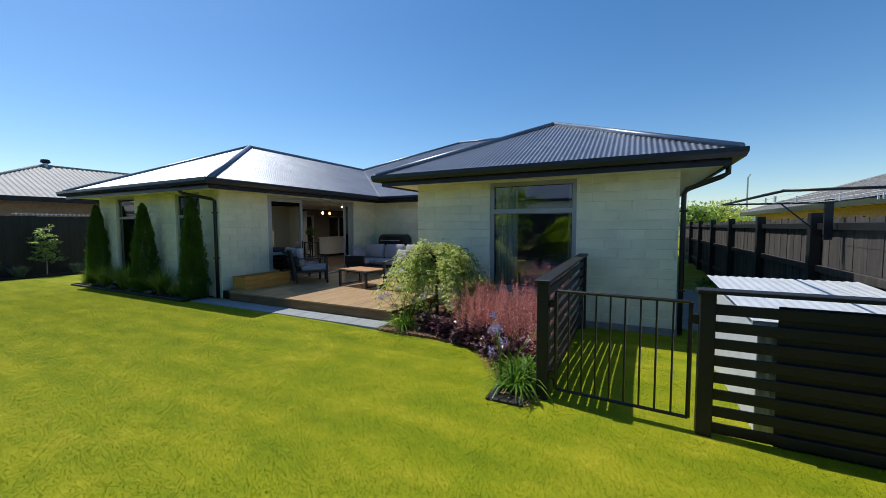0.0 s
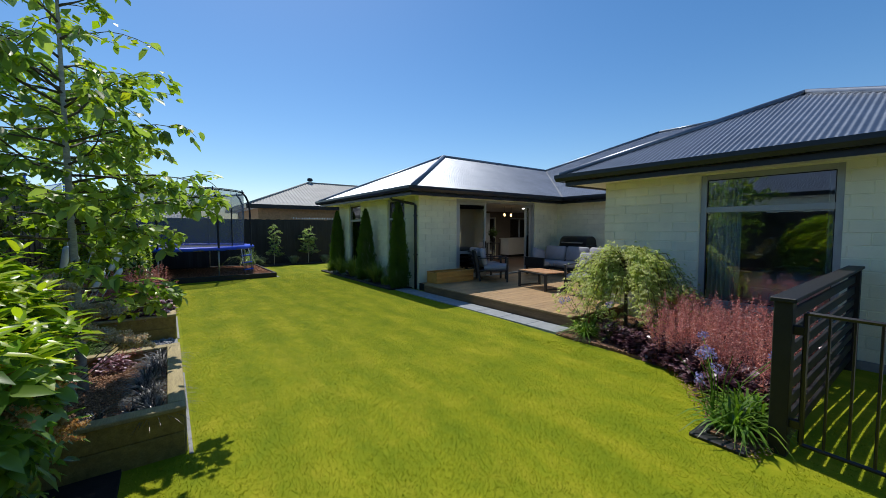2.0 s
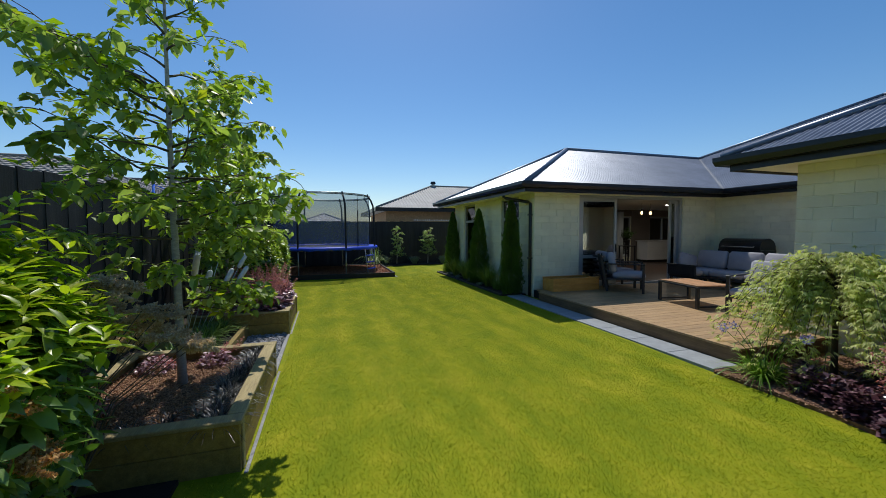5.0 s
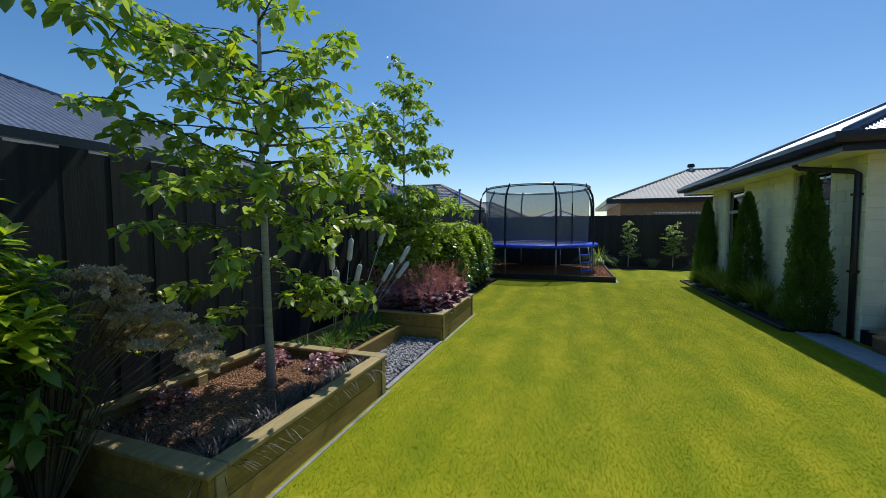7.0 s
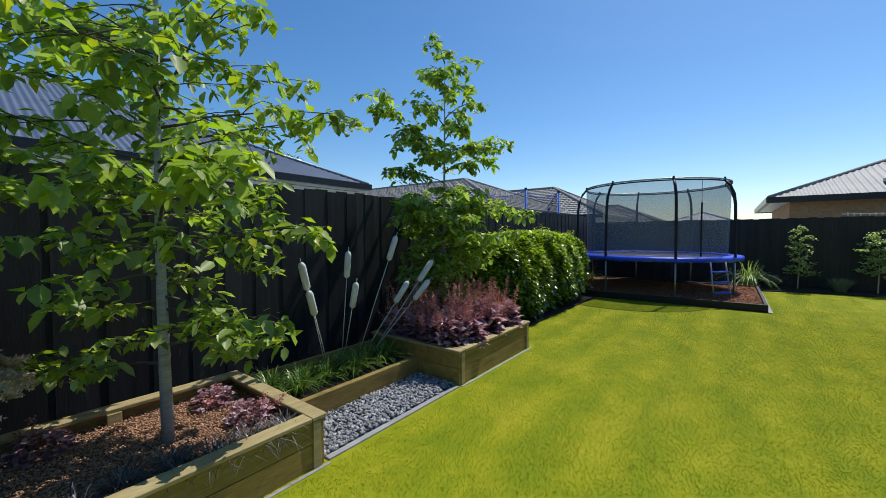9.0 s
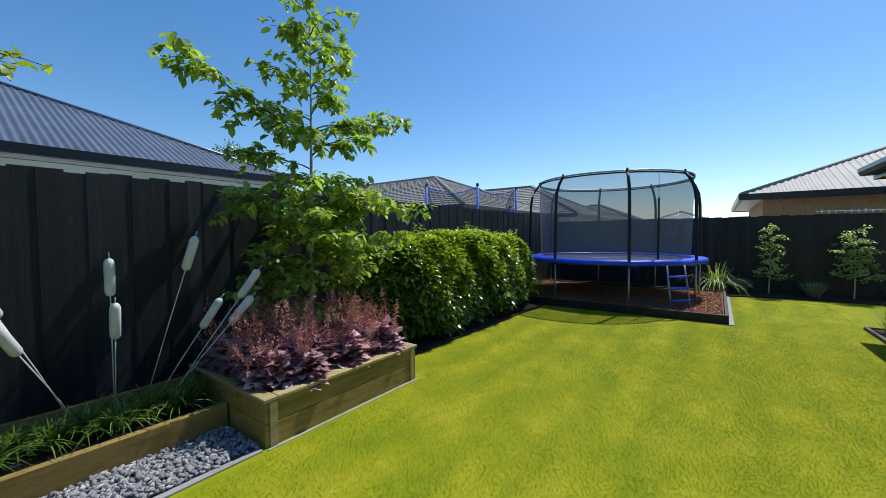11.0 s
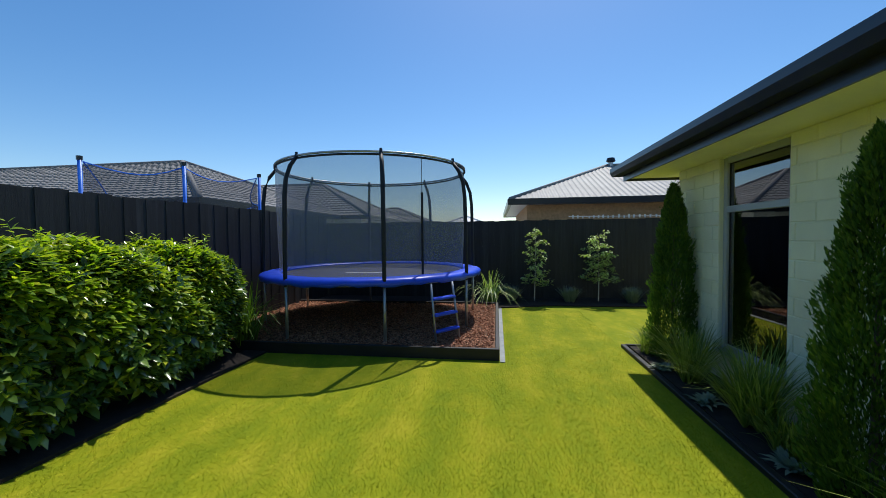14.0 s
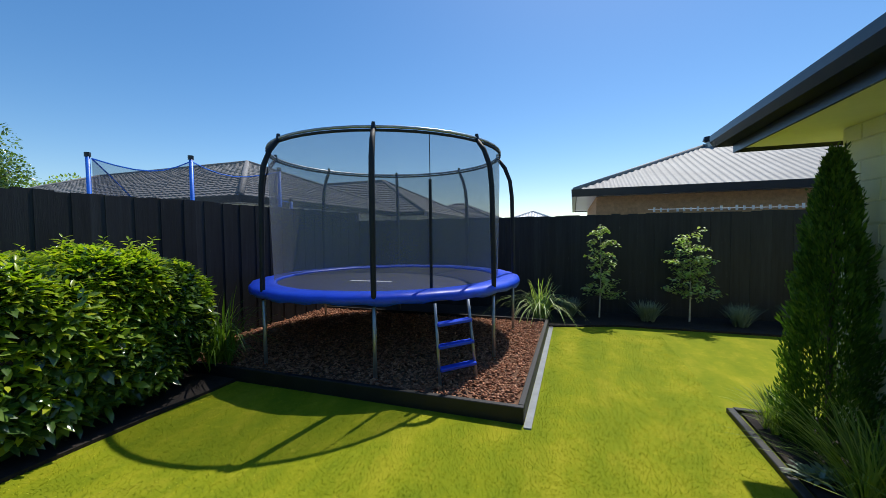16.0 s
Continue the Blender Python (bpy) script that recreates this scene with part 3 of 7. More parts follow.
def build_house_roof():
    e = HOUSE
    zero = lambda u: 0.0
    H = 3.335
    R = 2.865
    M = 6.6
    L1 = 6.67
    roof_face("roof_slope", (-0.55, -0.6), (0, 1), (1, 0), L1, zero, lambda u: min(u, L1 - u), Z_GUT, PITCH, ROOF, e)
    roof_face("roof_slope", (-0.55, -0.6), (1, 0), (0, 1), 8.935, lambda u: max(0.0, u - 5.6), lambda u: min(u, H), Z_GUT, PITCH, ROOF, e)

    def south_top(u):
        if u < 7.065:
            return min(u, R)
        return min(u - 4.2, M, 17.4 - u)

    def north_top(u):
        if u < 8.935:
            return min(u, H)
        return min(u - 5.6, M, 18.8 - u)

    roof_face("roof_slope", (-0.55, 6.07), (1, 0), (0, -1), 18.8, zero, north_top, Z_GUT, PITCH, ROOF, e)
    roof_face("roof_slope", (5.05, -6.465), (0, 1), (1, 0), 9.2,
              lambda u: max(0.0, 2.865 - u, u - 5.865), lambda u: min(M, u + 2.865, 12.535 - u), Z_GUT, PITCH, ROOF, e)
    roof_face("roof_slope", (0.85, -9.33), (0, 1), (1, 0), 5.73, zero, lambda u: min(u, 5.73 - u), Z_GUT, PITCH, ROOF, e)
    roof_face("roof_slope", (0.85, -3.6), (1, 0), (0, -1), 7.065, lambda u: max(0.0, u - 4.2), lambda u: min(u, R), Z_GUT, PITCH, ROOF, e)
    roof_face("roof_slope", (0.85, -9.33), (1, 0), (0, 1), 17.4, zero, south_top, Z_GUT, PITCH, ROOF, e)
    roof_face("roof_slope", (18.25, -9.33), (0, 1), (-1, 0), 15.4, zero, lambda u: min(u, M, 15.4 - u), Z_GUT, PITCH, ROOF, e)
    za, zr, zm = Z_GUT + H * PITCH, Z_GUT + R * PITCH, Z_GUT + M * PITCH
    g = Z_GUT
    for a, b in (((-0.55, -0.6, g), (2.785, 2.735, za)), ((-0.55, 6.07, g), (2.785, 2.735, za)), ((2.785, 2.735, za), (8.385, 2.735, za)),
                 ((8.385, 2.735, za), (11.65, -0.53, zm)), ((11.65, -0.53, zm), (11.65, -2.73, zm)), ((11.65, -2.73, zm), (7.915, -6.465, zr)),
                 ((0.85, -9.33, g), (3.715, -6.465, zr)), ((0.85, -3.6, g), (3.715, -6.465, zr)), ((3.715, -6.465, zr), (7.915, -6.465, zr)),
                 ((11.65, -0.53, zm), (18.25, 6.07, g)), ((11.65, -2.73, zm), (18.25, -9.33, g))):
        bm = bmesh.new()
        cap_line(bm, a, b)
        part("ridge_cap", bm, ROOF, e, "rolled steel ridge and hip capping", True)
    for a, b in (((5.05, -0.6, g + 0.01), (8.385, 2.735, za + 0.01)), ((5.05, -3.6, g + 0.01), (7.915, -6.465, zr + 0.01))):
        bm = bmesh.new()
        a, b = Vector(a), Vector(b)
        s = Vector((a.y - b.y, b.x - a.x, 0)).normalized() * 0.06
        vs = [bm.verts.new(p) for p in (a - s, a + s, b + s, b - s)]
        bm.faces.new(vs)
        lo = [bm.verts.new(v.co - Vector((0, 0, 0.004))) for v in vs]
        bm.faces.new(lo[::-1])
        part("valley_flashing", bm, ROOF_LIGHT, e, "pale steel valley flashing")
    sweep("gutter", offset_poly(GUT, -0.06), [(-0.02, g - 0.11), (0.10, g - 0.11), (0.125, g - 0.05), (0.125, g + 0.012), (0.112, g + 0.012), (0.108, g - 0.04), (-0.02, g - 0.02)], GUTTER, e, "dark steel gutter")
    sweep("fascia", offset_poly(GUT, -0.083), [(-0.02, Z_SOF - 0.035), (0.0, Z_SOF - 0.035), (0.0, g - 0.012), (-0.02, g - 0.012)], GUTTER, e, "dark painted fascia board")
    sweep("soffit", offset_poly(GUT, -0.11), [(0.0, Z_SOF), (0.0, Z_SOF + 0.01), (-0.62, Z_SOF + 0.01), (-0.62, Z_SOF)], SOFFIT, e, "cream painted soffit lining")
    bm = boxes((7.0, 7.16, -0.95, -0.79, 3.3, 3.68), (6.96, 7.2, -0.99, -0.75, 3.68, 3.74), bevel=0.008)
    part("roof_vent", bm, GUTTER, e, "dark steel roof vent with a cap")


build_house_roof()


def wall_run(name, a, b, inward, z0, z1, openings, label):
    """A wall 0.23 thick whose outer face runs from a to b; openings are (start, end, sill, head)."""
    a, b = Vector((*a, 0)), Vector((*b, 0))
    L = (b - a).length
    d = (b - a) / L
    nrm = Vector((*inward, 0))
    m = Matrix(((d.x, nrm.x, 0, a.x), (d.y, nrm.y, 0, a.y), (0, 0, 1, 0), (0, 0, 0, 1)))
    bm = bmesh.new()
    u = 0.0
    for s, e, sill, head in openings:
        if s - u > 1e-3:
            box(bm, u, s, 0, 0.23, z0, z1, m=m)
        if sill - z0 > 1e-3:
            box(bm, s, e, 0, 0.23, z0, sill, m=m)
        if z1 - head > 1e-3:
            box(bm, s, e, 0, 0.23, head, z1, m=m)
        u = e
    if L - u > 1e-3:
        box(bm, u, L, 0, 0.23, z0, z1, m=m)
    bmesh.ops.recalc_face_normals(bm, faces=bm.faces)
    ob = part(name, bm, BLOCK, None)
    structure(ob, label, "wall")
    return ob, m, L


LW_S, LW_N = 0.0, 5.47
W1 = (0.72, 1.70)     # windows in the garden wall of the living room, along y
W2 = (3.58, 4.56)
DOOR = (1.22, 4.44)   # sliding door, along x
BW = (-7.27, -5.74)   # bedroom window, along y
HEAD = 2.385
walls = {}
walls["west"] = wall_run("wall_west", (0, 0), (0, 5.47), (1, 0), -0.15, Z_SOF, [(W1[0], W1[1], 0.34, HEAD), (W2[0], W2[1], 0.34, HEAD)], "cream painted block wall of the living room with two tall windows")
walls["south"] = wall_run("wall_south", (0.23, 0), (5.83, 0), (0, 1), -0.15, Z_SOF, [(DOOR[0] - 0.23, DOOR[1] - 0.23, 0.17, HEAD)], "cream painted block wall with the sliding door onto the deck")
walls["court"] = wall_run("wall_court", (5.6, 0), (5.6, -4.2), (1, 0), -0.15, Z_SOF, [], "cream painted block wall behind the sofa and barbecue")
walls["northrw"] = wall_run("wall_north", (5.6, -4.2), (1.68, -4.2), (0, -1), -0.2, Z_SOF, [], "cream painted block side wall of the bedroom wing")
walls["bed"] = wall_run("wall_bedroom", (1.45, -4.2), (1.45, -8.73), (1, 0), -0.25, Z_SOF, [(-4.2 - BW[1], -4.2 - BW[0], 0.42, 2.375)], "cream painted block wall of the bedroom with one large window")
walls["s2"] = wall_run("wall_side", (1.68, -8.73), (17.65, -8.73), (0, 1), -0.25, Z_SOF, [], "cream painted block wall along the side passage")
walls["e"] = wall_run("wall_east", (17.65, -8.5), (17.65, 5.47), (-1, 0), -0.2, Z_SOF, [], "plain cream block wall on the far side")
walls["n"] = wall_run("wall_back", (0.23, 5.47), (17.42, 5.47), (0, -1), -0.15, Z_SOF, [(6.77, 7.57, 0.45, 2.1), (8.57, 10.07, 1.05, 2.1)], "cream block wall at the back with a kitchen window")

structure(part("floor", boxes((0.24, 10.5, 0.24, 5.23, 0.0, 0.2)), DARK_FLOOR), "dark timber floorboards inside the living room", "floor")
structure(part("floor", boxes((1.69, 6.2, -8.49, -4.45, -0.1, 0.1)), CURTAIN), "pale carpet in the bedroom", "floor")
structure(part("ceiling", boxes((0.24, 10.5, 0.24, 5.23, Z_SOF - 0.01, Z_SOF + 0.06))  , PLASTER), "white living room ceiling", "ceiling")
structure(part("ceiling", boxes((1.69, 6.2, -8.49, -4.45, Z_SOF - 0.01, Z_SOF + 0.06)), PLASTER), "white bedroom ceiling", "ceiling")
structure(part("wall_inner", boxes((6.2, 6.3, -8.49, -4.45, 0, Z_SOF - 0.015)), PLASTER), "plain interior wall of the bedroom", "wall")
structure(part("wall_inner", boxes((5.84, 10.6, 0.0, 0.1, 0, Z_SOF - 0.015)), PLASTER), "plain interior wall beside the kitchen", "wall")
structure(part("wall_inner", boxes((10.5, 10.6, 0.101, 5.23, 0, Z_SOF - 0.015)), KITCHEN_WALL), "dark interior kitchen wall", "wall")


# ---- windows ----
def window(name, along, plane, lo, hi, sill, head, transom=None, mullions=(), label="", inward=1, fr=0.06):
    """A window in a wall: along is 'y' (wall faces -x) or 'x' (wall faces -y)."""
    e = thing(name, 0, 0, 0, label, "window")
    e["kind"] = "structure"

    def bx(bm, u0, u1, d0, d1, z0, z1, bevel=0.004):
        if along == "y":
            box(bm, plane + d0, plane + d1, u0, u1, z0, z1, bevel)
        else:
            box(bm, u0, u1, plane + d0, plane + d1, z0, z1, bevel)

    bm = bmesh.new()
    d0, d1 = 0.035, 0.11
    bx(bm, lo, lo + fr, d0, d1, sill, head)
    bx(bm, hi - fr, hi, d0, d1, sill, head)
    bx(bm, lo + fr + 0.001, hi - fr - 0.001, d0 + 0.001, d1, sill, sill + fr)
    bx(bm, lo + fr + 0.001, hi - fr - 0.001, d0 + 0.001, d1, head - fr, head)
    if transom:
        bx(bm, lo + fr + 0.001, hi - fr - 0.001, d0 + 0.002, d1, transom - fr * 0.55, transom + fr * 0.55)
    for q in mullions:
        bx(bm, q - fr * 0.5, q + fr * 0.5, d0 + 0.003, d1, sill + fr + 0.001, head - fr - 0.001)
    part("window_frame", bm, ALU, e, "pale grey aluminium frame")
    bm = bmesh.new()
    bx(bm, lo - 0.01, hi + 0.01, -0.03, 0.034, sill - 0.035, sill, 0.006)
    part("window_sill", bm, ALU, e, "pale sill")
    us = [lo + fr, *mullions, hi - fr]
    zs = [sill + fr, head - fr] if not transom else [sill + fr, transom, head - fr]
    for u0, u1 in zip(us, us[1:]):
        for z0, z1 in zip(zs, zs[1:]):
            bm = bmesh.new()
            bx(bm, u0, u1, 0.07, 0.076, z0, z1, 0)
            part("pane", bm, GLASS, e).visible_shadow = False
            bm = bmesh.new()
            for a0, a1, b0, b1 in ((u0, u0 + 0.012, z0, z1), (u1 - 0.012, u1, z0, z1), (u0 + 0.013, u1 - 0.013, z0, z0 + 0.012), (u0 + 0.013, u1 - 0.013, z1 - 0.012, z1)):
                bx(bm, a0, a1, 0.062, 0.0695, b0, b1, 0)
            part("seal", bm, DARK_SEAL, e, "black glazing seal")
    return e


window("window_1", "y", 0, W1[0], W1[1], 0.34, HEAD, 1.84, (), "tall pale-framed window with a transom in the cream block wall")
window("window_2", "y", 0, W2[0], W2[1], 0.34, HEAD, 1.84, (), "tall pale-framed window with a venetian blind behind the glass")
window("window_3", "y", 1.45, BW[0], BW[1], 0.42, 2.375, 1.85, (), "large pale-framed bedroom window with a transom", fr=0.075)
window("window_4", "x", 5.24, 8.8, 10.3, 1.05, 2.1, None, (9.55,), "kitchen window in the far wall")
window("window_5", "x", 5.24, 7.0, 7.8, 0.45, 2.1, None, (), "tall narrow window in the far wall beside the kitchen")


def build_slider():
    e = thing("door_1", 0, 0, 0, "open sliding glass door with a pale grey aluminium frame", "door")
    e["kind"] = "structure"
    x0, x1, z0, z1 = DOOR[0], DOOR[1], 0.17, HEAD
    f = 0.07
    bm = boxes((x0, x0 + f, 0.02, 0.16, z0, z1), (x1 - f, x1, 0.02, 0.16, z0, z1), (x0 + f + 0.001, x1 - f - 0.001, 0.021, 0.16, z1 - f, z1),
               (x0 + f + 0.001, x1 - f - 0.001, 0.021, 0.16, z0, z0 + 0.04), bevel=0.004)
    part("door_frame", bm, ALU, e, "pale grey aluminium frame")

    def leaf(nm, a, b, y0, rail=True):
        bm = boxes((a, a + 0.07, y0, y0 + 0.045, z0 + 0.045, z1 - f - 0.002), (b - 0.07, b, y0, y0 + 0.045, z0 + 0.045, z1 - f - 0.002),
                   (a + 0.071, b - 0.071, y0 + 0.001, y0 + 0.044, z1 - f - 0.08, z1 - f - 0.003), (a + 0.071, b - 0.071, y0 + 0.001, y0 + 0.044, z0 + 0.046, z0 + 0.13), bevel=0.003)
        if rail:
            box(bm, a + 0.071, b - 0.071, y0 + 0.001, y0 + 0.044, 0.86, 0.94, 0.003)
        leafo = part(nm, bm, ALU, e, "aluminium door leaf")
        for za, zb in ((z0 + 0.13, 0.86), (0.94, z1 - f - 0.08)) if rail else ((z0 + 0.13, z1 - f - 0.08),):
            part("pane", boxes((a + 0.07, b - 0.07, y0 + 0.02, y0 + 0.026, za, zb)), GLASS, leafo).visible_shadow = False
        return leafo

    leaf("door_leaf", x0 + f, x0 + 1.13, 0.03)
    leaf("door_leaf", x0 + f + 0.04, x0 + 1.17, 0.085)
    lf = leaf("door_leaf", x1 - f - 0.28, x1 - f, 0.085, False)
    part("door_handle", boxes((x0 + 1.08, x0 + 1.1, 0.0, 0.03, 1.0, 1.2), bevel=0.004), DARK_SEAL, e, "black pull handle")


build_slider()


def downpipe(name, pts, label, straps=()):
    e = thing(name, 0, 0, 0, label, "downpipe")
    bm = bmesh.new()
    tube(bm, pts, 0.036, 10)
    part("pipe", bm, GUTTER, e, smooth=True)
    for s in straps:
        part("strap", boxes((s[0] - 0.045, s[0] + 0.045, s[1] - 0.05, s[1] + 0.05, s[2] - 0.015, s[2] + 0.015), bevel=0.004), GUTTER, e, "pipe bracket")
    return e


downpipe("downpipe", [(-0.5, 0.55, 2.47), (-0.5, 0.55, 2.34), (-0.46, 0.52, 2.31), (-0.08, 0.14, 2.2), (-0.045, 0.1, 2.16), (-0.045, 0.1, 1.2), (-0.045, 0.1, 0.02)],
         "dark round downpipe on the cream block corner", ((-0.045, 0.1, 1.9), (-0.045, 0.1, 0.9)))
downpipe("downpipe", [(1.25, -9.27, 2.47), (1.25, -9.27, 2.3), (1.3, -9.2, 2.26), (1.52, -8.82, 2.12), (1.52, -8.79, 2.05), (1.52, -8.79, 1.0), (1.52, -8.79, -0.08)],
         "dark round downpipe at the bedroom corner beside the gate", ((1.52, -8.79, 1.8), (1.52, -8.79, 0.6)))
structure(part("foundation", boxes((1.41, 1.449, -8.75, -4.2, -0.25, 0.0)), SLAB), "grey concrete footing under the bedroom wall", "footing")


# ---- interior ----
BULB_WHITE = Mat("downlight_lens", (1, 1, 1))
BULB_WHITE.b.inputs["Emission Color"].default_value = (1, 0.95, 0.85, 1)
BULB_WHITE.b.inputs["Emission Strength"].default_value = 8
BULB_WHITE = BULB_WHITE.m

def cabinet(x, y, w, label):
    e = thing("kitchen_cabinet", x, y, 0.2, label, "cabinet", "kitchen cabinets")
    part("body", boxes((0, w, 0.02, 0.55, 0.1, 0.86)), WHITE, e)
    part("plinth", boxes((0.01, w - 0.01, 0.06, 0.5, 0.0, 0.1)), DARK_SEAL, e, "black plinth")
    zs = [0.1, 0.36, 0.55, 0.7, 0.86]
    for a, b in zip(zs, zs[1:]):
        d = part("drawer", boxes((0.004, w - 0.004, 0.0, 0.019, a + 0.005, b - 0.02), bevel=0.003), WHITE, e, "white drawer front")
    return e


# Thin dark boxes added in place of the splashback, upper cabinets and fridge.
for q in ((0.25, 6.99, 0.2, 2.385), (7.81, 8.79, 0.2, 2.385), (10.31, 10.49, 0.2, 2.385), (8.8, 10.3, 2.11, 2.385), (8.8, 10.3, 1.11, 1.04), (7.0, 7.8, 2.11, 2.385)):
    structure(part("wall_lining", boxes((q[0], q[1], 5.222, 5.238, min(q[2:]), max(q[2:]))), KITCHEN_WALL), "dark lining added in place of the splashback and upper cabinets", "wall")
side = thing("side_table", 6.35, 3.9, 0.2, "small dark side table with a potted plant near the kitchen", "table")
part("tabletop", boxes((-0.25, 0.25, -0.2, 0.2, 0.72, 0.75), bevel=0.004), FRAME_GREY, side)
for a, b in ((-0.23, -0.18), (-0.23, 0.14), (0.19, -0.18), (0.19, 0.14)):
    part("leg", boxes((a, a + 0.04, b, b + 0.04, 0.0, 0.719)), FRAME_GREY, side)
cabinet(8.05, 4.6, 0.8, "white kitchen cabinet with four drawers")
cabinet(8.85, 4.6, 0.8, "white kitchen cabinet with four drawers")
cabinet(9.65, 4.6, 0.8, "white kitchen cabinet with four drawers")
tagged(part("worktop", boxes((8.0, 10.48, 4.57, 5.2, 1.06, 1.1), bevel=0.004), WHITE), "pale continuous worktop over the kitchen drawers", "worktop")


def pendant(x, y, z):
    e = thing("pendant_lamp", x, y, z, "small black pendant lamp with a warm clear bulb", "lamp", "pendant lamps")
    bm = bmesh.new()
    tube(bm, [(0, 0, 0.12), (0, 0, Z_SOF - z - 0.01)], 0.004, 6)
    part("cord", bm, DARK_SEAL, e)
    bm = bmesh.new()
    tube(bm, [(0, 0, 0.05), (0, 0, 0.12)], [0.025, 0.018], 8)
    part("holder", bm, DARK_SEAL, e)
    bm = bmesh.new()
    tube(bm, [(0, 0, -0.06), (0, 0, -0.04), (0, 0, 0.0), (0, 0, 0.05)], [0.01, 0.032, 0.035, 0.018], 10)
    part("bulb", bm, BULB, e, "glowing warm bulb", True)


pendant(4.9, 1.8, 2.08)
pendant(5.35, 1.9, 2.08)


def downlight(x, y, watts):
    e = thing("downlight", x, y, Z_SOF - 0.03, "small round white recessed ceiling downlight", "lamp", "downlights")
    bm = bmesh.new()
    tube(bm, [(0, 0, 0.0), (0, 0, 0.02)], [0.05, 0.05], 16)
    part("lens", bm, BULB_WHITE, e, "glowing lens")
    d = bpy.data.lights.new("downlight_glow", "AREA")
    d.shape, d.size, d.energy, d.color = "DISK", 0.1, watts, (1.0, 0.93, 0.82)
    o = new("downlight_glow", d)
    o.matrix_world = pose(x, y, Z_SOF - 0.035)


downlight(3.0, 1.5, 8)
downlight(6.6, 2.4, 15)


def curtain(name, x, y0, y1, z0, z1, label, along="y", folds=7):
    e = thing(name, x, y0, z0, label, "curtain")
    n = folds * 8
    v, f = [], []
    for i in range(n + 1):
        u = (y1 - y0) * i / n
        d = 0.035 * math.sin(i / 8 * 2 * math.pi)
        for th in (0.0, 0.006):
            for z in (0.0, z1 - z0):
                v.append((d + th, u, z) if along == "y" else (u, d + th, z))
    for i in range(n):
        a, b = 4 * i, 4 * i + 4
        f += [(a, b, b + 1, a + 1), (a + 2, a + 3, b + 3, b + 2), (a, a + 2, b + 2, b), (a + 1, b + 1, b + 3, a + 3)]
    mesh_ob("cloth", v, f, CURTAIN, e, smooth=True)
    return e


curtain("curtain", 1.72, -6.2, -5.78, 0.1, 2.3, "pale blue-grey bedroom curtain drawn to one side")
curtain("curtain", 1.72, -7.27, -7.1, 0.1, 2.3, "pale blue-grey bedroom curtain drawn to one side", folds=3)
curtain("curtain", 7.0, 5.14, 5.14 + 0.3, 0.25, 2.3, "pale drawn curtain beside the narrow far window", along="x", folds=4)
curtain("curtain", 0.34, 1.35, 1.68, 0.2, 2.35, "pale living room curtain behind the tall window", folds=6)


def blind(x, y0, y1, z0, z1):
    e = thing("venetian_blind", x, y0, z0, "pale venetian blind slats part-drawn behind the tall window", "blind")
    part("head_rail", boxes((0, 0.04, 0, y1 - y0, z1 - z0 - 0.03, z1 - z0)), CURTAIN, e)
    for i in range(int((z1 - z0 - 0.05) / 0.045)):
        z = 0.02 + i * 0.045
        part("slat", boxes((0.0, 0.04, 0.0, y1 - y0, z, z + 0.003)), CURTAIN, e)


blind(0.235, 4.15, 4.5, 0.5, 1.8)


def bed():
    e = thing("bed", 2.05, -7.6, 0.1, "made bed with pale blue-grey linen beside the bedroom window", "bed")
    part("base", boxes((0, 1.9, 0, 1.5, 0, 0.32), bevel=0.02), FRAME_GREY, e)
    part("mattress", boxes((0, 1.9, 0, 1.5, 0.32, 0.62), bevel=0.06), BEDDING, e)
    part("duvet", boxes((-0.03, 1.5, -0.04, 1.54, 0.5, 0.78), bevel=0.12), BEDDING, e, "puffy pale duvet", smooth=True)
    part("pillow", boxes((1.45, 1.88, 0.1, 0.7, 0.621, 0.8), bevel=0.07), BEDDING, e, smooth=True)
    part("pillow", boxes((1.45, 1.88, 0.8, 1.4, 0.621, 0.8), bevel=0.07), BEDDING, e, smooth=True)


bed()


def indoor_couch():
    e = thing("sofa", 0.55, 0.9, 0.2, "white upholstered indoor sofa seen through the glass door", "sofa")
    part("base", boxes((0, 0.9, 0, 2.0, 0.05, 0.4), bevel=0.04), CUSHION, e)
    part("backrest", boxes((0, 0.25, 0, 2.0, 0.4, 0.78), bevel=0.06), WHITE, e)


indoor_couch()


# ---- deck and paving ----
def build_deck():
    e = thing("deck", 0, 0, 0, "low timber deck with long boards in front of the sliding door", "deck")
    e["kind"] = "structure"
    x0, x1, y0, y1, top = -0.12, 5.59, -4.62, -0.005, 0.2
    part("deck_frame", boxes((x0 + 0.03, 0.0, y0 + 0.03, -0.44, -0.1, top - 0.03), (0.001, x1, y0 + 0.03, y1, -0.1, top - 0.03)), BLACK_PAINT, e)
    part("fascia_board", boxes((x0, x0 + 0.028, y0, -0.42, 0.0, top - 0.026)), DECK_EDGE, e, "dark brown timber edge board")
    part("fascia_board", boxes((x0 + 0.03, 1.4, y0, y0 + 0.028, 0.0, top - 0.026)), DECK_EDGE, e, "dark brown timber edge board")
    y = y0
    while y < -0.16:
        xs = x0 if y < -0.52 else 0.0
        part("deck_board", boxes((xs - 0.012 if y < -0.52 else 0.002, x1, y, y + 0.134, top - 0.025, top)), DECK, e)
        y += 0.14


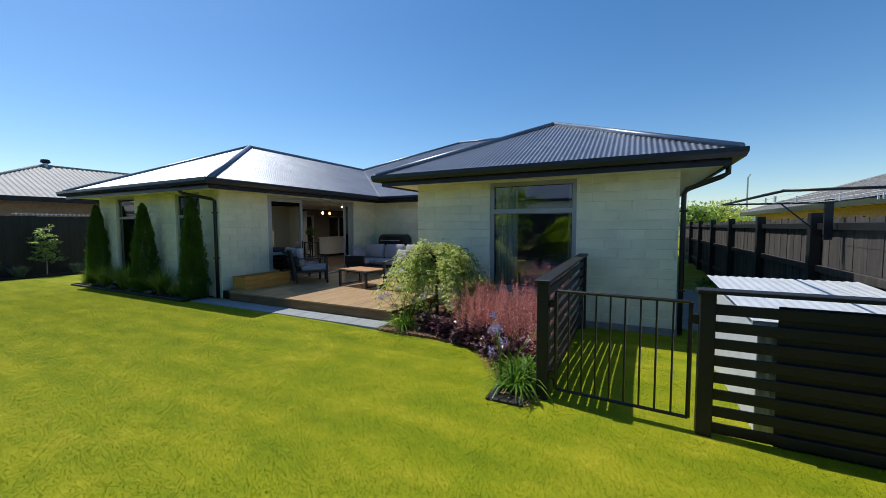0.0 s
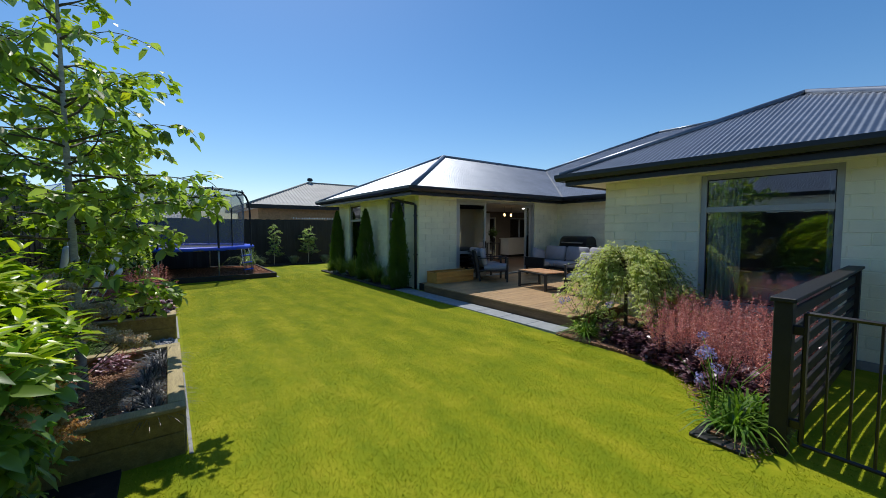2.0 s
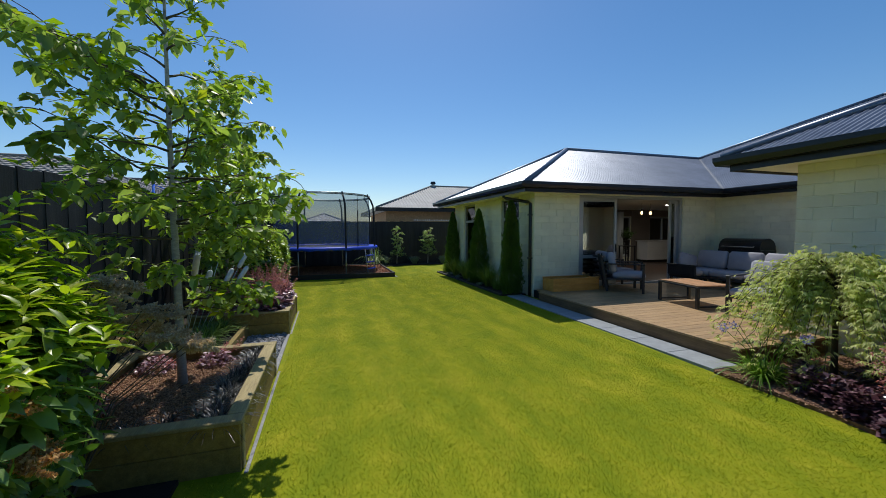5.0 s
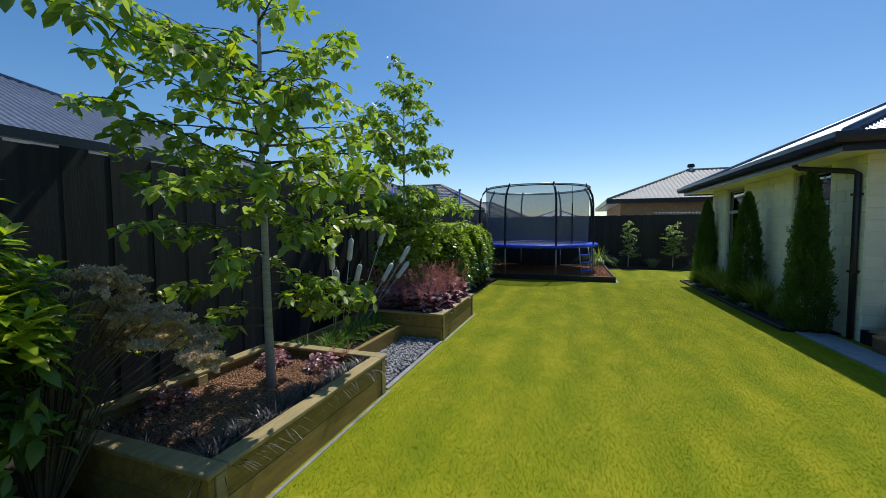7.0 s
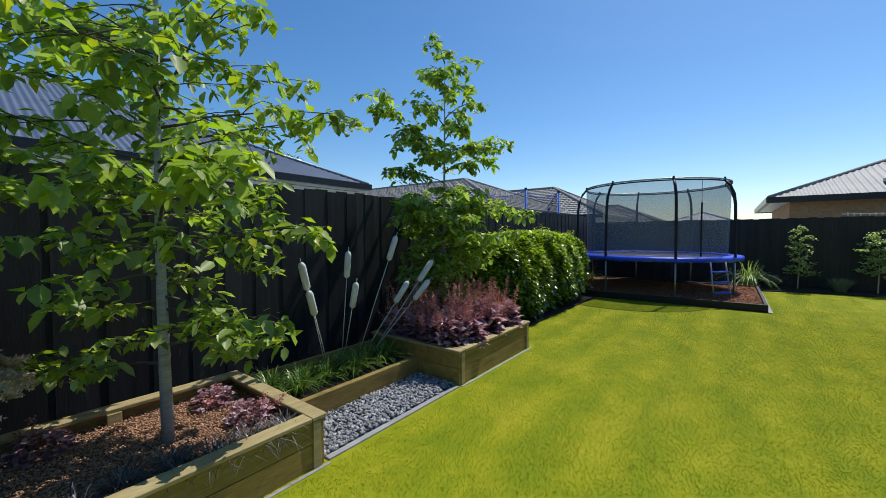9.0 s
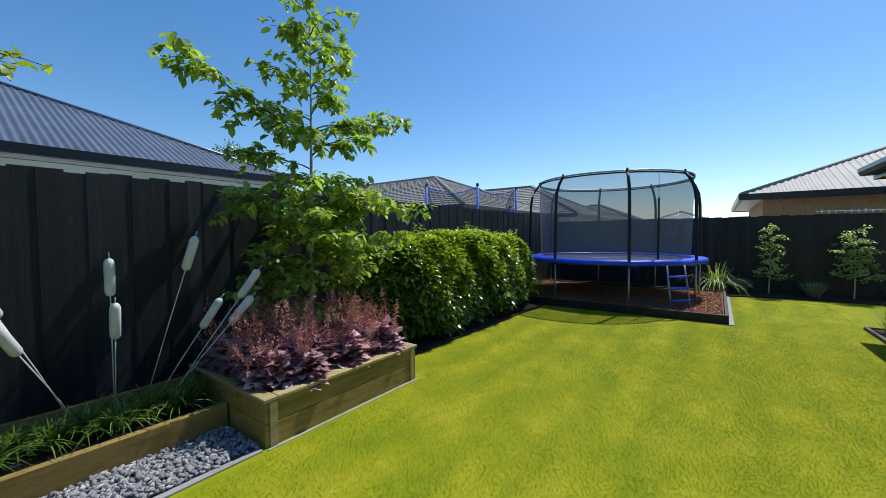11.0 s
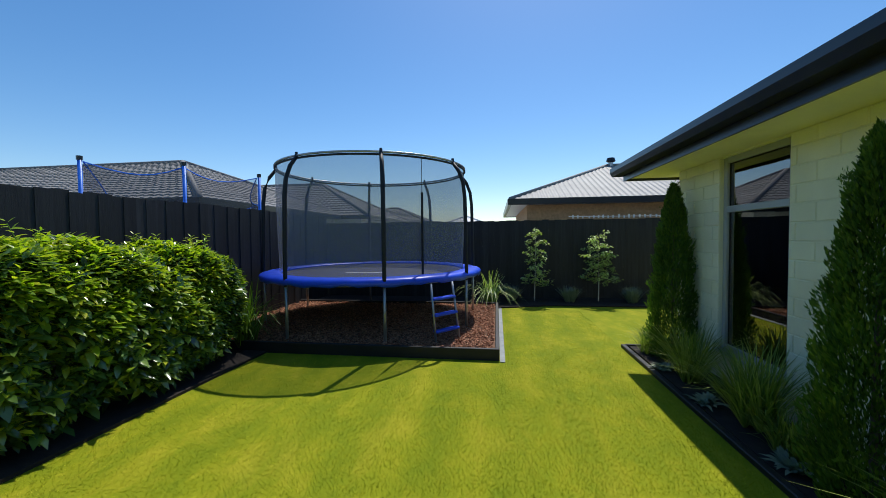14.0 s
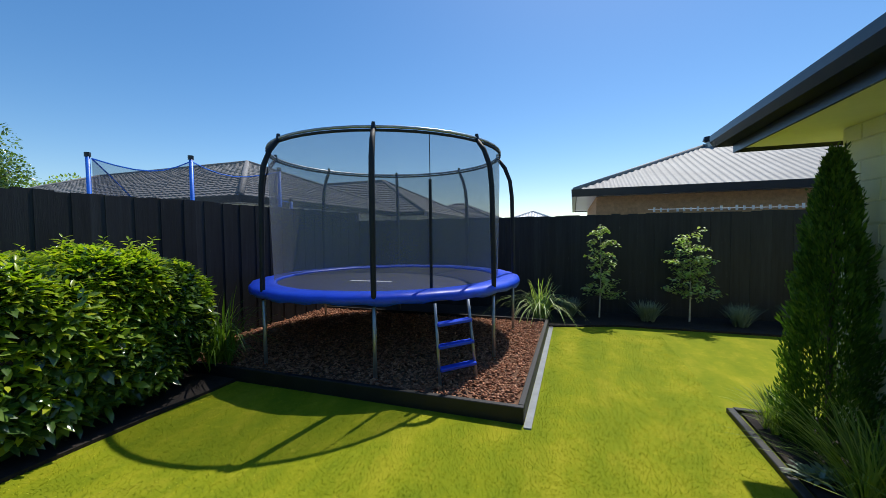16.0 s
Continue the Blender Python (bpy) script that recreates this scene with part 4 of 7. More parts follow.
build_deck()
PLAZA = thing("paving", 0, 0, 0, "row of grey concrete pavers between the lawn and the deck", "paving")
PLAZA["kind"] = "structure"
y = -4.62
k = 0
while y < 0.3:
    y1 = min(y + 0.60, 0.32)
    part("paver", boxes((-0.52, -0.135, y + 0.004, y1 - 0.004, -0.06, 0.018), bevel=0.004), CONCRETE, PLAZA)
    y = y1


# ---- fences ----
def paling_fence(name, a, b, z_top, side, label, mat, pitch=0.15, rails=False, posts=(), seed=1, z_end=None):
    """Vertical palings from a to b; side is the way from the fence to the viewer."""
    e = thing(name, 0, 0, 0, label, "fence")
    e["kind"] = "structure"
    a, b = Vector((*a, 0)), Vector((*b, 0))
    L = (b - a).length
    d = (b - a) / L
    s = Vector((*side, 0))
    rng = random.Random(seed)
    n = int(L / pitch)
    m0 = Matrix(((d.x, s.x, 0, a.x), (d.y, s.y, 0, a.y), (0, 0, 1, 0), (0, 0, 0, 1)))
    made = []
    for k in range(3):
        bm = bmesh.new()
        box(bm, -0.008, pitch + 0.006 - 0.003 * k, 0, 0.016, 0, 1, 0.0)
        bmesh.ops.recalc_face_normals(bm, faces=bm.faces)
        me = bpy.data.meshes.new("paling")
        bm.to_mesh(me)
        bm.free()
        me.materials.append(mat)
        made.append(me)
    for i in range(n):
        ob = new("paling", rng.choice(made))
        t = i / max(1, n - 1)
        zt = z_top + ((z_end - z_top) * t if z_end is not None else 0)
        h = zt + rng.uniform(-0.016, 0.012) + 0.25
        ob.parent = e
        ob.matrix_basis = m0 @ Matrix.Translation((i * pitch, (0.006 if i % 2 else 0.0) + rng.uniform(0, 0.003), -0.25)) @ Matrix.Rotation(rng.uniform(-0.003, 0.003), 4, "Y") @ Matrix.Diagonal((1, 1, h, 1))
    if rails:
        for z in (0.25, 0.95, z_top - 0.16):
            bm = bmesh.new()
            box(bm, 0, L, 0.032, 0.08, z, z + 0.09, 0.004, m=m0)
            bmesh.ops.recalc_face_normals(bm, faces=bm.faces)
            part("rail", bm, FENCE_GREY if z > 0.5 and z < 1.5 else BLACK_PAINT, e, "horizontal rail")
    for p in posts:
        bm = bmesh.new()
        box(bm, p - 0.055, p + 0.055, 0.022, 0.15, -0.3, z_top + 0.07, 0.006, m=m0)
        bmesh.ops.recalc_face_normals(bm, faces=bm.faces)
        part("post", bm, BLACK_PAINT, e, "black square post")
    return e


LF_X = -6.95
BK_Y = 9.75


# ---- neighbours ----
def hip_house(name, x0, x1, y0, y1, z_eave, pitch, label, roof_mat_, wall_mat, over=0.6, tiles=False, fascia=0.0, gutter=0.2):
    e = thing(name, 0, 0, 0, label, "house")
    w, l = x1 - x0, y1 - y0
    h = min(w, l) / 2
    part("wall", boxes((x0 + over, x1 - over, y0 + over, y1 - over, -0.1, z_eave + 0.04 - gutter - fascia)), wall_mat, e)
    wave, amp, per = (0.12 if fascia else 0.19, 0.013 if fascia else 0.016, 4) if not tiles else (0.3, 0.02, 4)
    zero = lambda u: 0.0
    for p0, ud, vd, L in (((x0, y0), (1, 0), (0, 1), w), ((x0, y1), (1, 0), (0, -1), w), ((x0, y0), (0, 1), (1, 0), l), ((x1, y0), (0, 1), (-1, 0), l)):
        if not tiles:
            roof_face("roof", p0, ud, vd, L, zero, lambda u, L=L: min(u, h, L - u), z_eave, pitch, roof_mat_, e, wave, amp, per)
        else:
            v, f = [], []
            course = 0.32
            nrow = int(h / course)
            for r in range(nrow + 1):
                q0 = r * course
                q1 = min(h, q0 + course)
                us = np.arange(q0, L - q0 + 1e-6, 0.1)
                base = len(v)
                for i, u in enumerate(us):
                    a = amp * math.sin(2 * math.pi * u / wave)
                    u0 = min(max(u, q0), L - q0)
                    u1 = min(max(u, q1), L - q1)
                    v.append((p0[0] + ud[0] * u0 + vd[0] * q0, p0[1] + ud[1] * u0 + vd[1] * q0, z_eave + q0 * pitch + a + 0.045))
                    v.append((p0[0] + ud[0] * u1 + vd[0] * q1, p0[1] + ud[1] * u1 + vd[1] * q1, z_eave + q1 * pitch + a))
                    v.append((p0[0] + ud[0] * u0 + vd[0] * q0, p0[1] + ud[1] * u0 + vd[1] * q0, z_eave + q0 * pitch + a - 0.01))
                    if i:
                        k = base + 3 * i
                        f.append((k - 3, k, k + 1, k - 2))
                        f.append((k - 1, k + 2, k, k - 3))
            mesh_ob("roof", v, f, roof_mat_, e)
    zt = z_eave + h * pitch
    if w > l:
        rid = ((x0 + h, y0 + h, zt), (x1 - h, y0 + h, zt))
    else:
        rid = ((x0 + h, y0 + h, zt), (x0 + h, y1 - h, zt))
    bm = bmesh.new()
    r = 0.11 if tiles else 0.04 if fascia else 0.06
    cap_line(bm, rid[0], rid[1], r)
    if w > l:
        ends = (((x0, y0), rid[0]), ((x0, y1), rid[0]), ((x1, y0), rid[1]), ((x1, y1), rid[1]))
    else:
        ends = (((x0, y0), rid[0]), ((x1, y0), rid[0]), ((x0, y1), rid[1]), ((x1, y1), rid[1]))
    for c, q in ends:
        cap_line(bm, (*c, z_eave), q, r)
    part("ridge_cap", bm, roof_mat_, e, smooth=True)
    poly = [(x0, y0), (x1, y0), (x1, y1), (x0, y1)]
    sweep("gutter", poly, [(-0.05, z_eave + 0.01 - gutter), (0.06, z_eave + 0.01 - gutter), (0.07, z_eave + 0.01), (-0.05, z_eave - 0.01)], GUTTER, e, "dark gutter")
    zs = z_eave + 0.06 - gutter - fascia
    if fascia:
        sweep("fascia", poly, [(-0.07, zs), (-0.045, zs), (-0.045, z_eave + 0.03 - gutter), (-0.07, z_eave + 0.03 - gutter)], WHITE, e, "pale fascia board")
    sweep("soffit", offset_poly(poly, -0.075), [(0, zs - 0.01), (0, zs), (-over + 0.07, zs), (-over + 0.07, zs - 0.01)], WHITE, e)
    return e


def flat_bed(name, pts, z0, z1, mat, label, category="garden bed"):
    """A slab of soil or mulch with a given outline and a slightly uneven top."""
    bm = bmesh.new()
    top = [bm.verts.new((x, y, z1)) for x, y in pts]
    low = [bm.verts.new((x, y, z0)) for x, y in pts]
    bm.faces.new(top)
    n = len(pts)
    for i in range(n):
        bm.faces.new((top[i], low[i], low[(i + 1) % n], top[(i + 1) % n]))
    bmesh.ops.recalc_face_normals(bm, faces=bm.faces)
    ob = part(name, bm, mat)
    return structure(ob, label, category)


def chips(name, seed, n, region, z, size, mat, label, flat=0.35, keep=None, parent=None, jitter=0.012):
    """Loose chips or pebbles: small uneven solids."""
    rng = rnd(seed)
    x0, x1, y0, y1 = region
    p = np.stack([rng.uniform(x0, x1, n), rng.uniform(y0, y1, n)], 1)
    if keep is not None:
        p = p[keep(p[:, 0], p[:, 1])]
    n = len(p)
    base = np.array([[1, 0, 0], [-1, 0, 0], [0, 1, 0], [0, -1, 0], [0, 0, 1], [0, 0, -1]], float)
    sc = np.stack([rng.uniform(0.6, 1.3, n) * size, rng.uniform(0.4, 0.8, n) * size, rng.uniform(0.7, 1.2, n) * size * flat], 1)
    v = base[None] * sc[:, None, :]
    v += rng.normal(0, size * 0.1, v.shape)
    a = rng.uniform(0, np.pi * 2, n)
    t = rng.uniform(-0.5, 0.5, n)
    ct, st = np.cos(t)[:, None], np.sin(t)[:, None]
    v = np.stack([v[..., 0] * ct - v[..., 2] * st, v[..., 1], v[..., 0] * st + v[..., 2] * ct], -1)
    ca, sa = np.cos(a)[:, None], np.sin(a)[:, None]
    v = np.stack([v[..., 0] * ca - v[..., 1] * sa, v[..., 0] * sa + v[..., 1] * ca, v[..., 2]], -1)
    v += np.column_stack([p, z + rng.uniform(0, jitter, n)])[:, None, :]
    f = np.array([[0, 2, 4], [2, 1, 4], [1, 3, 4], [3, 0, 4], [2, 0, 5], [1, 2, 5], [3, 1, 5], [0, 3, 5]])
    F = f[None] + (np.arange(n) * 6)[:, None, None]
    ob = tri_mesh(name, v.reshape(-1, 3), F.reshape(-1, 3), mat, parent)
    if parent is None:
        tagged(ob, label, "ground cover", "", "stuff")
    else:
        ob["kind"] = "stuff"
    return ob


# ---- beds ----
flat_bed("garden_bed", [(-6.93, -10.9), (-5.5, -10.9), (-5.45, -6.6), (-5.45, -4.99), (-6.93, -4.99)], -0.05, 0.03, SOIL, "dark soil bed under the broad-leaved bush")
flat_bed("garden_bed", [(-6.93, -4.985), (-6.42, -4.985), (-6.42, 0.06), (-6.93, 0.06)], -0.05, 0.035, SOIL, "dark soil strip between the planters and the black fence")
flat_bed("garden_bed", [(-6.93, 0.07), (-5.62, 0.07), (-5.55, 4.85), (-6.93, 4.85)], -0.05, 0.03, SOIL, "dark soil under the laurel hedge")
flat_bed("garden_bed", [(-6.93, 8.36), (-2.3, 8.36), (-1.2, 8.7), (1.5, 8.7), (5.5, 8.7), (5.5, 9.7), (-6.93, 9.7)], -0.05, 0.03, SOIL, "dark mulched bed along the far fence")
flat_bed("garden_bed", [(-0.002, 0.33), (-0.002, 5.62), (-0.56, 5.62), (-0.6, 0.33)], -0.05, 0.025, SOIL, "dark soil bed with black edging along the house wall")
flat_bed("garden_bed", [(1.44, -4.64), (-0.55, -4.64), (-0.56, -5.6), (-0.68, -6.3), (-1.0, -6.72), (-1.86, -7.0), (-1.91, -7.32), (1.44, -7.34)], -0.2, 0.02, MULCH_BED, "mulched bed of pink and purple flowers in front of the bedroom")
chips("bark_mulch", 31, 9000, (-2.05, 1.4, -7.4, -4.66), 0.018, 0.014, BARK_PALE, "brown bark mulch under the flowers", keep=lambda x, y: (x > -0.62 - np.clip((-y - 6.2), 0, 1) * 1.5))
for q in ((-0.665, -0.605, 0.35, 5.65), (-0.604, 0.0, 5.625, 5.68)):
    structure(part("edging", boxes((*q, -0.08, 0.045), bevel=0.006), BLACK_PAINT), "low black garden edging", "edging")
structure(part("edging", boxes((-6.9, -2.3, 8.30, 8.35, -0.08, 0.02)), BLACK_PAINT), "low black edging board", "edging")
structure(part("edging_stone", boxes((-2.02, -1.92, -7.3, -6.95, -0.06, 0.03), bevel=0.01), BLACK_PAINT), "flat black edging stone by the gate post", "edging")
structure(part("edging_stone", boxes((-1.91, -1.5, -7.04, -6.95, -0.06, 0.03), bevel=0.01), BLACK_PAINT), "flat black edging stone by the gate post", "edging")


# ---- planters ----
def planter(name, x0, x1, y0, y1, h, soil_z, label, mat_soil=MULCH_BED):
    e = thing(name, 0, 0, 0, label, "raised planter", "raised planters")
    t = 0.045
    for z0, z1 in ((-0.04, h * 0.47), (h * 0.47 + 0.004, h - 0.03)):
        part("board", boxes((x1 - t, x1, y0 + t + 0.001, y1 - t - 0.001, z0, z1), bevel=0.004), PINE, e)
        part("board", boxes((x0, x0 + t, y0 + t + 0.001, y1 - t - 0.001, z0, z1), bevel=0.004), PINE, e)
        part("board", boxes((x0, x1, y0, y0 + t, z0, z1), bevel=0.004), PINE, e)
        part("board", boxes((x0, x1, y1 - t, y1, z0, z1), bevel=0.004), PINE, e)
    w = 0.11
    cap = [(x1 - w + 0.015, x1 + 0.015, y0 + w - 0.013, y1 - w + 0.013), (x0 - 0.015, x0 + w - 0.015, y0 + w - 0.013, y1 - w + 0.013),
           (x0 - 0.015, x1 + 0.015, y0 - 0.015, y0 + w - 0.015), (x0 - 0.015, x1 + 0.015, y1 - w + 0.015, y1 + 0.015)]
    for c in cap:
        part("capping", boxes((*c, h - 0.029, h), bevel=0.005), PINE_TOP, e, "pale flat timber capping")
    for cx, cy in ((x1 + 0.001, y0 + 0.03), (x1 + 0.001, y1 - 0.09), ):
        part("corner_batten", boxes((cx, cx + 0.012, cy, cy + 0.06, 0.0, h - 0.032), bevel=0.003), PINE_TOP, e, "thin corner batten")
    part("inner_post", boxes((x0 + t + 0.001, x0 + t + 0.06, (y0 + y1) / 2, (y0 + y1) / 2 + 0.08, 0.0, h - 0.03), bevel=0.003), PINE_TOP, e)
    part("soil", boxes((x0 + t, x1 - t, y0 + t, y1 - t, 0.0, soil_z)), mat_soil, e, "brown bark mulch and dark soil")
    return e


pa = planter("raised_planter", -6.41, -5.11, -4.97, -3.2, 0.345, 0.235, "square raised pine planter with a young tree in bark mulch")
pb = planter("raised_planter", -6.41, -5.12, -1.6, 0.05, 0.36, 0.27, "square raised planter of treated pine boards full of purple heuchera", SOIL)
chips("bark_mulch", 32, 14000, (-6.36, -5.17, -4.9, -3.26), 0.232, 0.011, BARK_PALE, "", parent=pa, jitter=0.02)
chips("bark_mulch", 33, 3000, (-6.36, -5.17, -1.54, -0.01), 0.268, 0.012, BARK, "", parent=pb)
low = thing("low_planter", 0, 0, 0, "low pine-edged planter of green strap plants", "raised planter")
part("board", boxes((-5.72, -5.66, -3.18, -1.617, -0.04, 0.2), bevel=0.004), PINE, low)
part("board", boxes((-6.44, -6.40, -3.18, -1.617, -0.04, 0.26), bevel=0.004), PINE, low)
part("soil", boxes((-6.40, -5.72, -3.18, -1.617, 0.0, 0.14)), SOIL, low, "dark soil")
flat_bed("gravel_bed", [(-5.655, -3.18), (-5.15, -3.18), (-5.13, -1.62), (-5.655, -1.62)], -0.05, 0.006, simple("gravel_fines", (0.1, 0.1, 0.11), 0.9, 0, 0.4, 20, 0.8, 90), "grey stone bed between the planters")
chips("pebbles", 34, 2000, (-5.65, -5.16, -3.17, -1.63), 0.010, 0.029, PEBBLE, "loose grey and white pebbles between the planters", 0.6, jitter=0.02)
structure(part("edging", boxes((-5.15, -5.10, -3.17, -1.63, -0.06, 0.015), bevel=0.004), SLAB), "thin concrete mowing strip", "edging")
structure(part("mowing_strip", boxes((-5.09, -5.065, -5.0, -3.18, -0.06, 0.006), bevel=0.002), SLAB), "thin concrete mowing strip under the planter", "edging")
structure(part("mowing_strip", boxes((-5.10, -5.075, -1.6, 0.05, -0.06, 0.006), bevel=0.002), SLAB), "thin concrete mowing strip under the planter", "edging")


# ---- plants ----
def branch_curve(rng, p, d, length, steps, sag, wob=0.12):
    pts = [np.array(p, float)]
    d = np.array(d, float)
    d /= np.linalg.norm(d)
    for _ in range(steps):
        d = d + rng.normal(0, wob, 3) + np.array([0, 0, sag])
        d /= np.linalg.norm(d)
        pts.append(pts[-1] + d * length / steps)
    return pts


def tree(name, x, y, z, height, limbs, seed, leaf_len, label, mat=None, r0=0.045, lean=(0, 0), twigs=6, per_twig=13, droop=0.7, lmat2=None, bare=0.0, spread=1.0, young=0.15):
    """A young tree: trunk, limbs that rise and arch, twigs, and hanging leaves. limbs: (height, azimuth in degrees, length, rise)."""
    rng = rnd(seed)
    e = thing(name, x, y, z, label, "tree")
    tr = []
    for k in range(9):
        t = k / 8
        tr.append((lean[0] * t + 0.02 * math.sin(3 * t + seed), lean[1] * t + 0.02 * math.cos(4 * t + seed) - 0.02, -0.1 + t * (height + 0.1)))
    rads = [r0 * (1.15 - 1.05 * (k / 8)) for k in range(9)]
    bm = bmesh.new()
    tube(bm, tr, rads, 10)
    part("trunk", bm, TRUNK, e, "slim grey-brown trunk", True)
    bm = bmesh.new()
    P, D = [], []
    for hz, az, ln, rise in limbs:
        t = (hz + 0.1) / (height + 0.1)
        k = min(7, int(t * 8))
        a, b = np.array(tr[k]), np.array(tr[k + 1])
        p = a + (b - a) * (t * 8 - k)
        azr = radians(az)
        d = np.array([math.cos(azr), math.sin(azr), rise])
        pts = branch_curve(rng, p, d, ln, 7, -0.07)
        tube(bm, pts, [max(0.003, r0 * 0.34 * (1 - i / 7.5)) for i in range(8)], 6)
        nt = max(3, int(twigs * ln))
        for q in range(nt):
            s = 0.18 + 0.82 * (q + rng.uniform(0, 1)) / nt
            i = min(6, int(s * 7))
            p1 = pts[i] + (pts[i + 1] - pts[i]) * (s * 7 - i)
            da = azr + rng.uniform(-1.5, 1.5)
            tw = branch_curve(rng, p1, (math.cos(da), math.sin(da), rng.uniform(-0.15, 0.7)), rng.uniform(0.16, 0.4) * spread, 4, -0.16)
            tube(bm, tw, [0.004, 0.0035, 0.003, 0.0025, 0.002], 4, False)
            for w in range(per_twig):
                u = rng.uniform(0.0, 1.0) ** 0.55 * 3.999
                i2 = min(3, int(u))
                pp = tw[i2] + (tw[i2 + 1] - tw[i2]) * (u - i2)
                P.append(pp + rng.normal(0, 0.02, 3))
                an = rng.uniform(0, 2 * math.pi)
                D.append([math.cos(an), math.sin(an), -droop * rng.uniform(-0.2, 1.7)])
    part("branchwork", bm, TWIG, e, "arching limbs and twigs", True)
    P, D = np.array(P), np.array(D)
    up = np.tile([0.0, 0.0, 1.0], (len(P), 1)) + rng.normal(0, 0.25, P.shape)
    L = leaf_len * rng.uniform(0.55, 1.15, len(P))
    cut = rng.uniform(0, 1, len(P)) < young
    v, f = leaf_arrays(P[~cut], D[~cut], up[~cut], L[~cut], L[~cut] * 0.6, 0.5, 0.25, L.mean() > 0.06)
    tri_mesh("foliage", v, f, mat or LEAF_TREE, e, "broad green drooping leaves")["kind"] = "stuff"
    v, f = leaf_arrays(P[cut], D[cut] + [0, 0, 0.5], up[cut], L[cut] * 0.8, L[cut] * 0.45, 0.3, 0.2)
    tri_mesh("young_foliage", v, f, lmat2 or LEAF_LIME, e, "yellow-green young leaves")["kind"] = "stuff"
    return e


def spray(rng, n0, h0, h1, l0, l1, r0=0.2, r1=0.8, az0=0, turn=137.5):
    out = []
    for k in range(n0):
        t = k / max(1, n0 - 1)
        out.append((h0 + (h1 - h0) * t + rng.uniform(-0.05, 0.05), az0 + turn * k + rng.uniform(-15, 15), (l0 + (l1 - l0) * t) * rng.uniform(0.75, 1.2), r0 + (r1 - r0) * t))
    return out


rg = rnd(5)
limbs1 = spray(rg, 6, 0.9, 1.35, 0.6, 0.7, 0.1, 0.1, 20) + spray(rg, 21, 1.38, 2.4, 0.95, 0.72, 0.1, 0.6) + spray(rg, 15, 2.3, 3.65, 0.5, 0.22, 0.5, 1.4) + [(0.5, 228, 0.8, 0.05), (0.62, 205, 0.6, 0.2), (0.7, 40, 0.6, 0.15), (0.62, 62, 0.5, 0.1), (0.85, 50, 0.75, 0.1), (1.5, 225, 0.7, 0.2), (2.3, 190, 1.9, 0.4), (2.5, 160, 1.5, 0.4), (1.7, 10, 0.95, 0.3), (1.9, 60, 1.2, 0.3), (1.3, 70, 1.0, 0.1), (0.9, 200, 0.6, -0.1), (2.4, 235, 1.2, 0.4)]
tree("young_tree", -5.78, -3.86, 0.23, 4.1, limbs1, 21, 0.122, "young broad-leaved tree with slim grey trunk in a pine planter", twigs=9, per_twig=13, r0=0.033, young=0.38, droop=0.75)
limbs2 = spray(rg, 20, 0.45, 1.7, 0.5, 0.6, 0.1, 0.5, 70) + spray(rg, 24, 1.3, 3.6, 0.72, 0.35, 0.2, 1.2) + [(2.3, 250, 1.35, 0.35), (2.4, 70, 1.0, 0.5), (1.7, 90, 0.9, 0.3), (1.5, 270, 0.8, 0.2), (1.1, 80, 0.85, 0.0), (1.25, 40, 0.8, 0.0), (1.35, 110, 0.8, 0.1), (1.0, 300, 0.7, 0.0), (1.6, 55, 1.05, 0.2)]
tree("young_tree", -6.15, -0.45, 0.27, 3.85, limbs2, 22, 0.12, "slim young tree with broad leaves in the heuchera planter", twigs=16, per_twig=16, r0=0.026, young=0.3, droop=0.6)
for i, (tx, ty, th, lab) in enumerate(((-1.5, 9.25, 1.75, "slender young tree with pale leaves against the black fence"), (-0.05, 9.3, 1.6, "small multi-stemmed tree with pale green leaves against the black fence"), (2.3, 9.3, 1.6, "small pale-leaved tree by the far fence"))):
    lim = spray(rnd(40 + i), 22, 0.35, th - 0.15, 0.3 if i == 0 else 0.5, 0.15, 0.8, 1.6)
    tree("small_tree", tx, ty, 0.02, th, lim, 50 + i, 0.075, lab, mat=LEAF_PALE, r0=0.014, twigs=18, per_twig=13, droop=0.2, lmat2=LEAF_PALE, spread=0.6)


def rosettes(rng, centres, axes, count, length, width, open_=1.0, droop=0.25):
    """Whorls of leaves round shoot tips: each fans out round its axis and arches over."""
    n = len(centres)
    ax = axes / np.linalg.norm(axes, axis=1, keepdims=True)
    a = np.cross(ax, np.array([0.31, 0.17, 0.94]))
    a /= np.linalg.norm(a, axis=1, keepdims=True) + 1e-9
    b = np.cross(ax, a)
    k = np.tile(np.arange(count), n)
    c = np.repeat(centres, count, axis=0)
    ax, a, b = (np.repeat(q, count, axis=0) for q in (ax, a, b))
    ang = (k * 2.4 + np.repeat(rng.uniform(0, 6.28, n), count) + rng.uniform(-0.3, 0.3, n * count))[:, None]
    inner = (k / max(1, count - 1))[:, None]
    out = a * np.cos(ang) + b * np.sin(ang)
    d = out * open_ + ax * (0.15 + 0.95 * inner) - np.array([0, 0, droop]) * (1 - inner)
    pos = c + ax * (inner - 0.8) * length * 0.55 + rng.normal(0, 0.004, (n * count, 3))
    L = length * (1.0 - 0.4 * inner[:, 0]) * rng.uniform(0.75, 1.15, n * count)
    up = ax * 1.0 + np.array([0, 0, 0.5]) + rng.normal(0, 0.18, pos.shape)
    return leaf_arrays(pos, d, up, L, L * width, 0.35, 0.3, True)


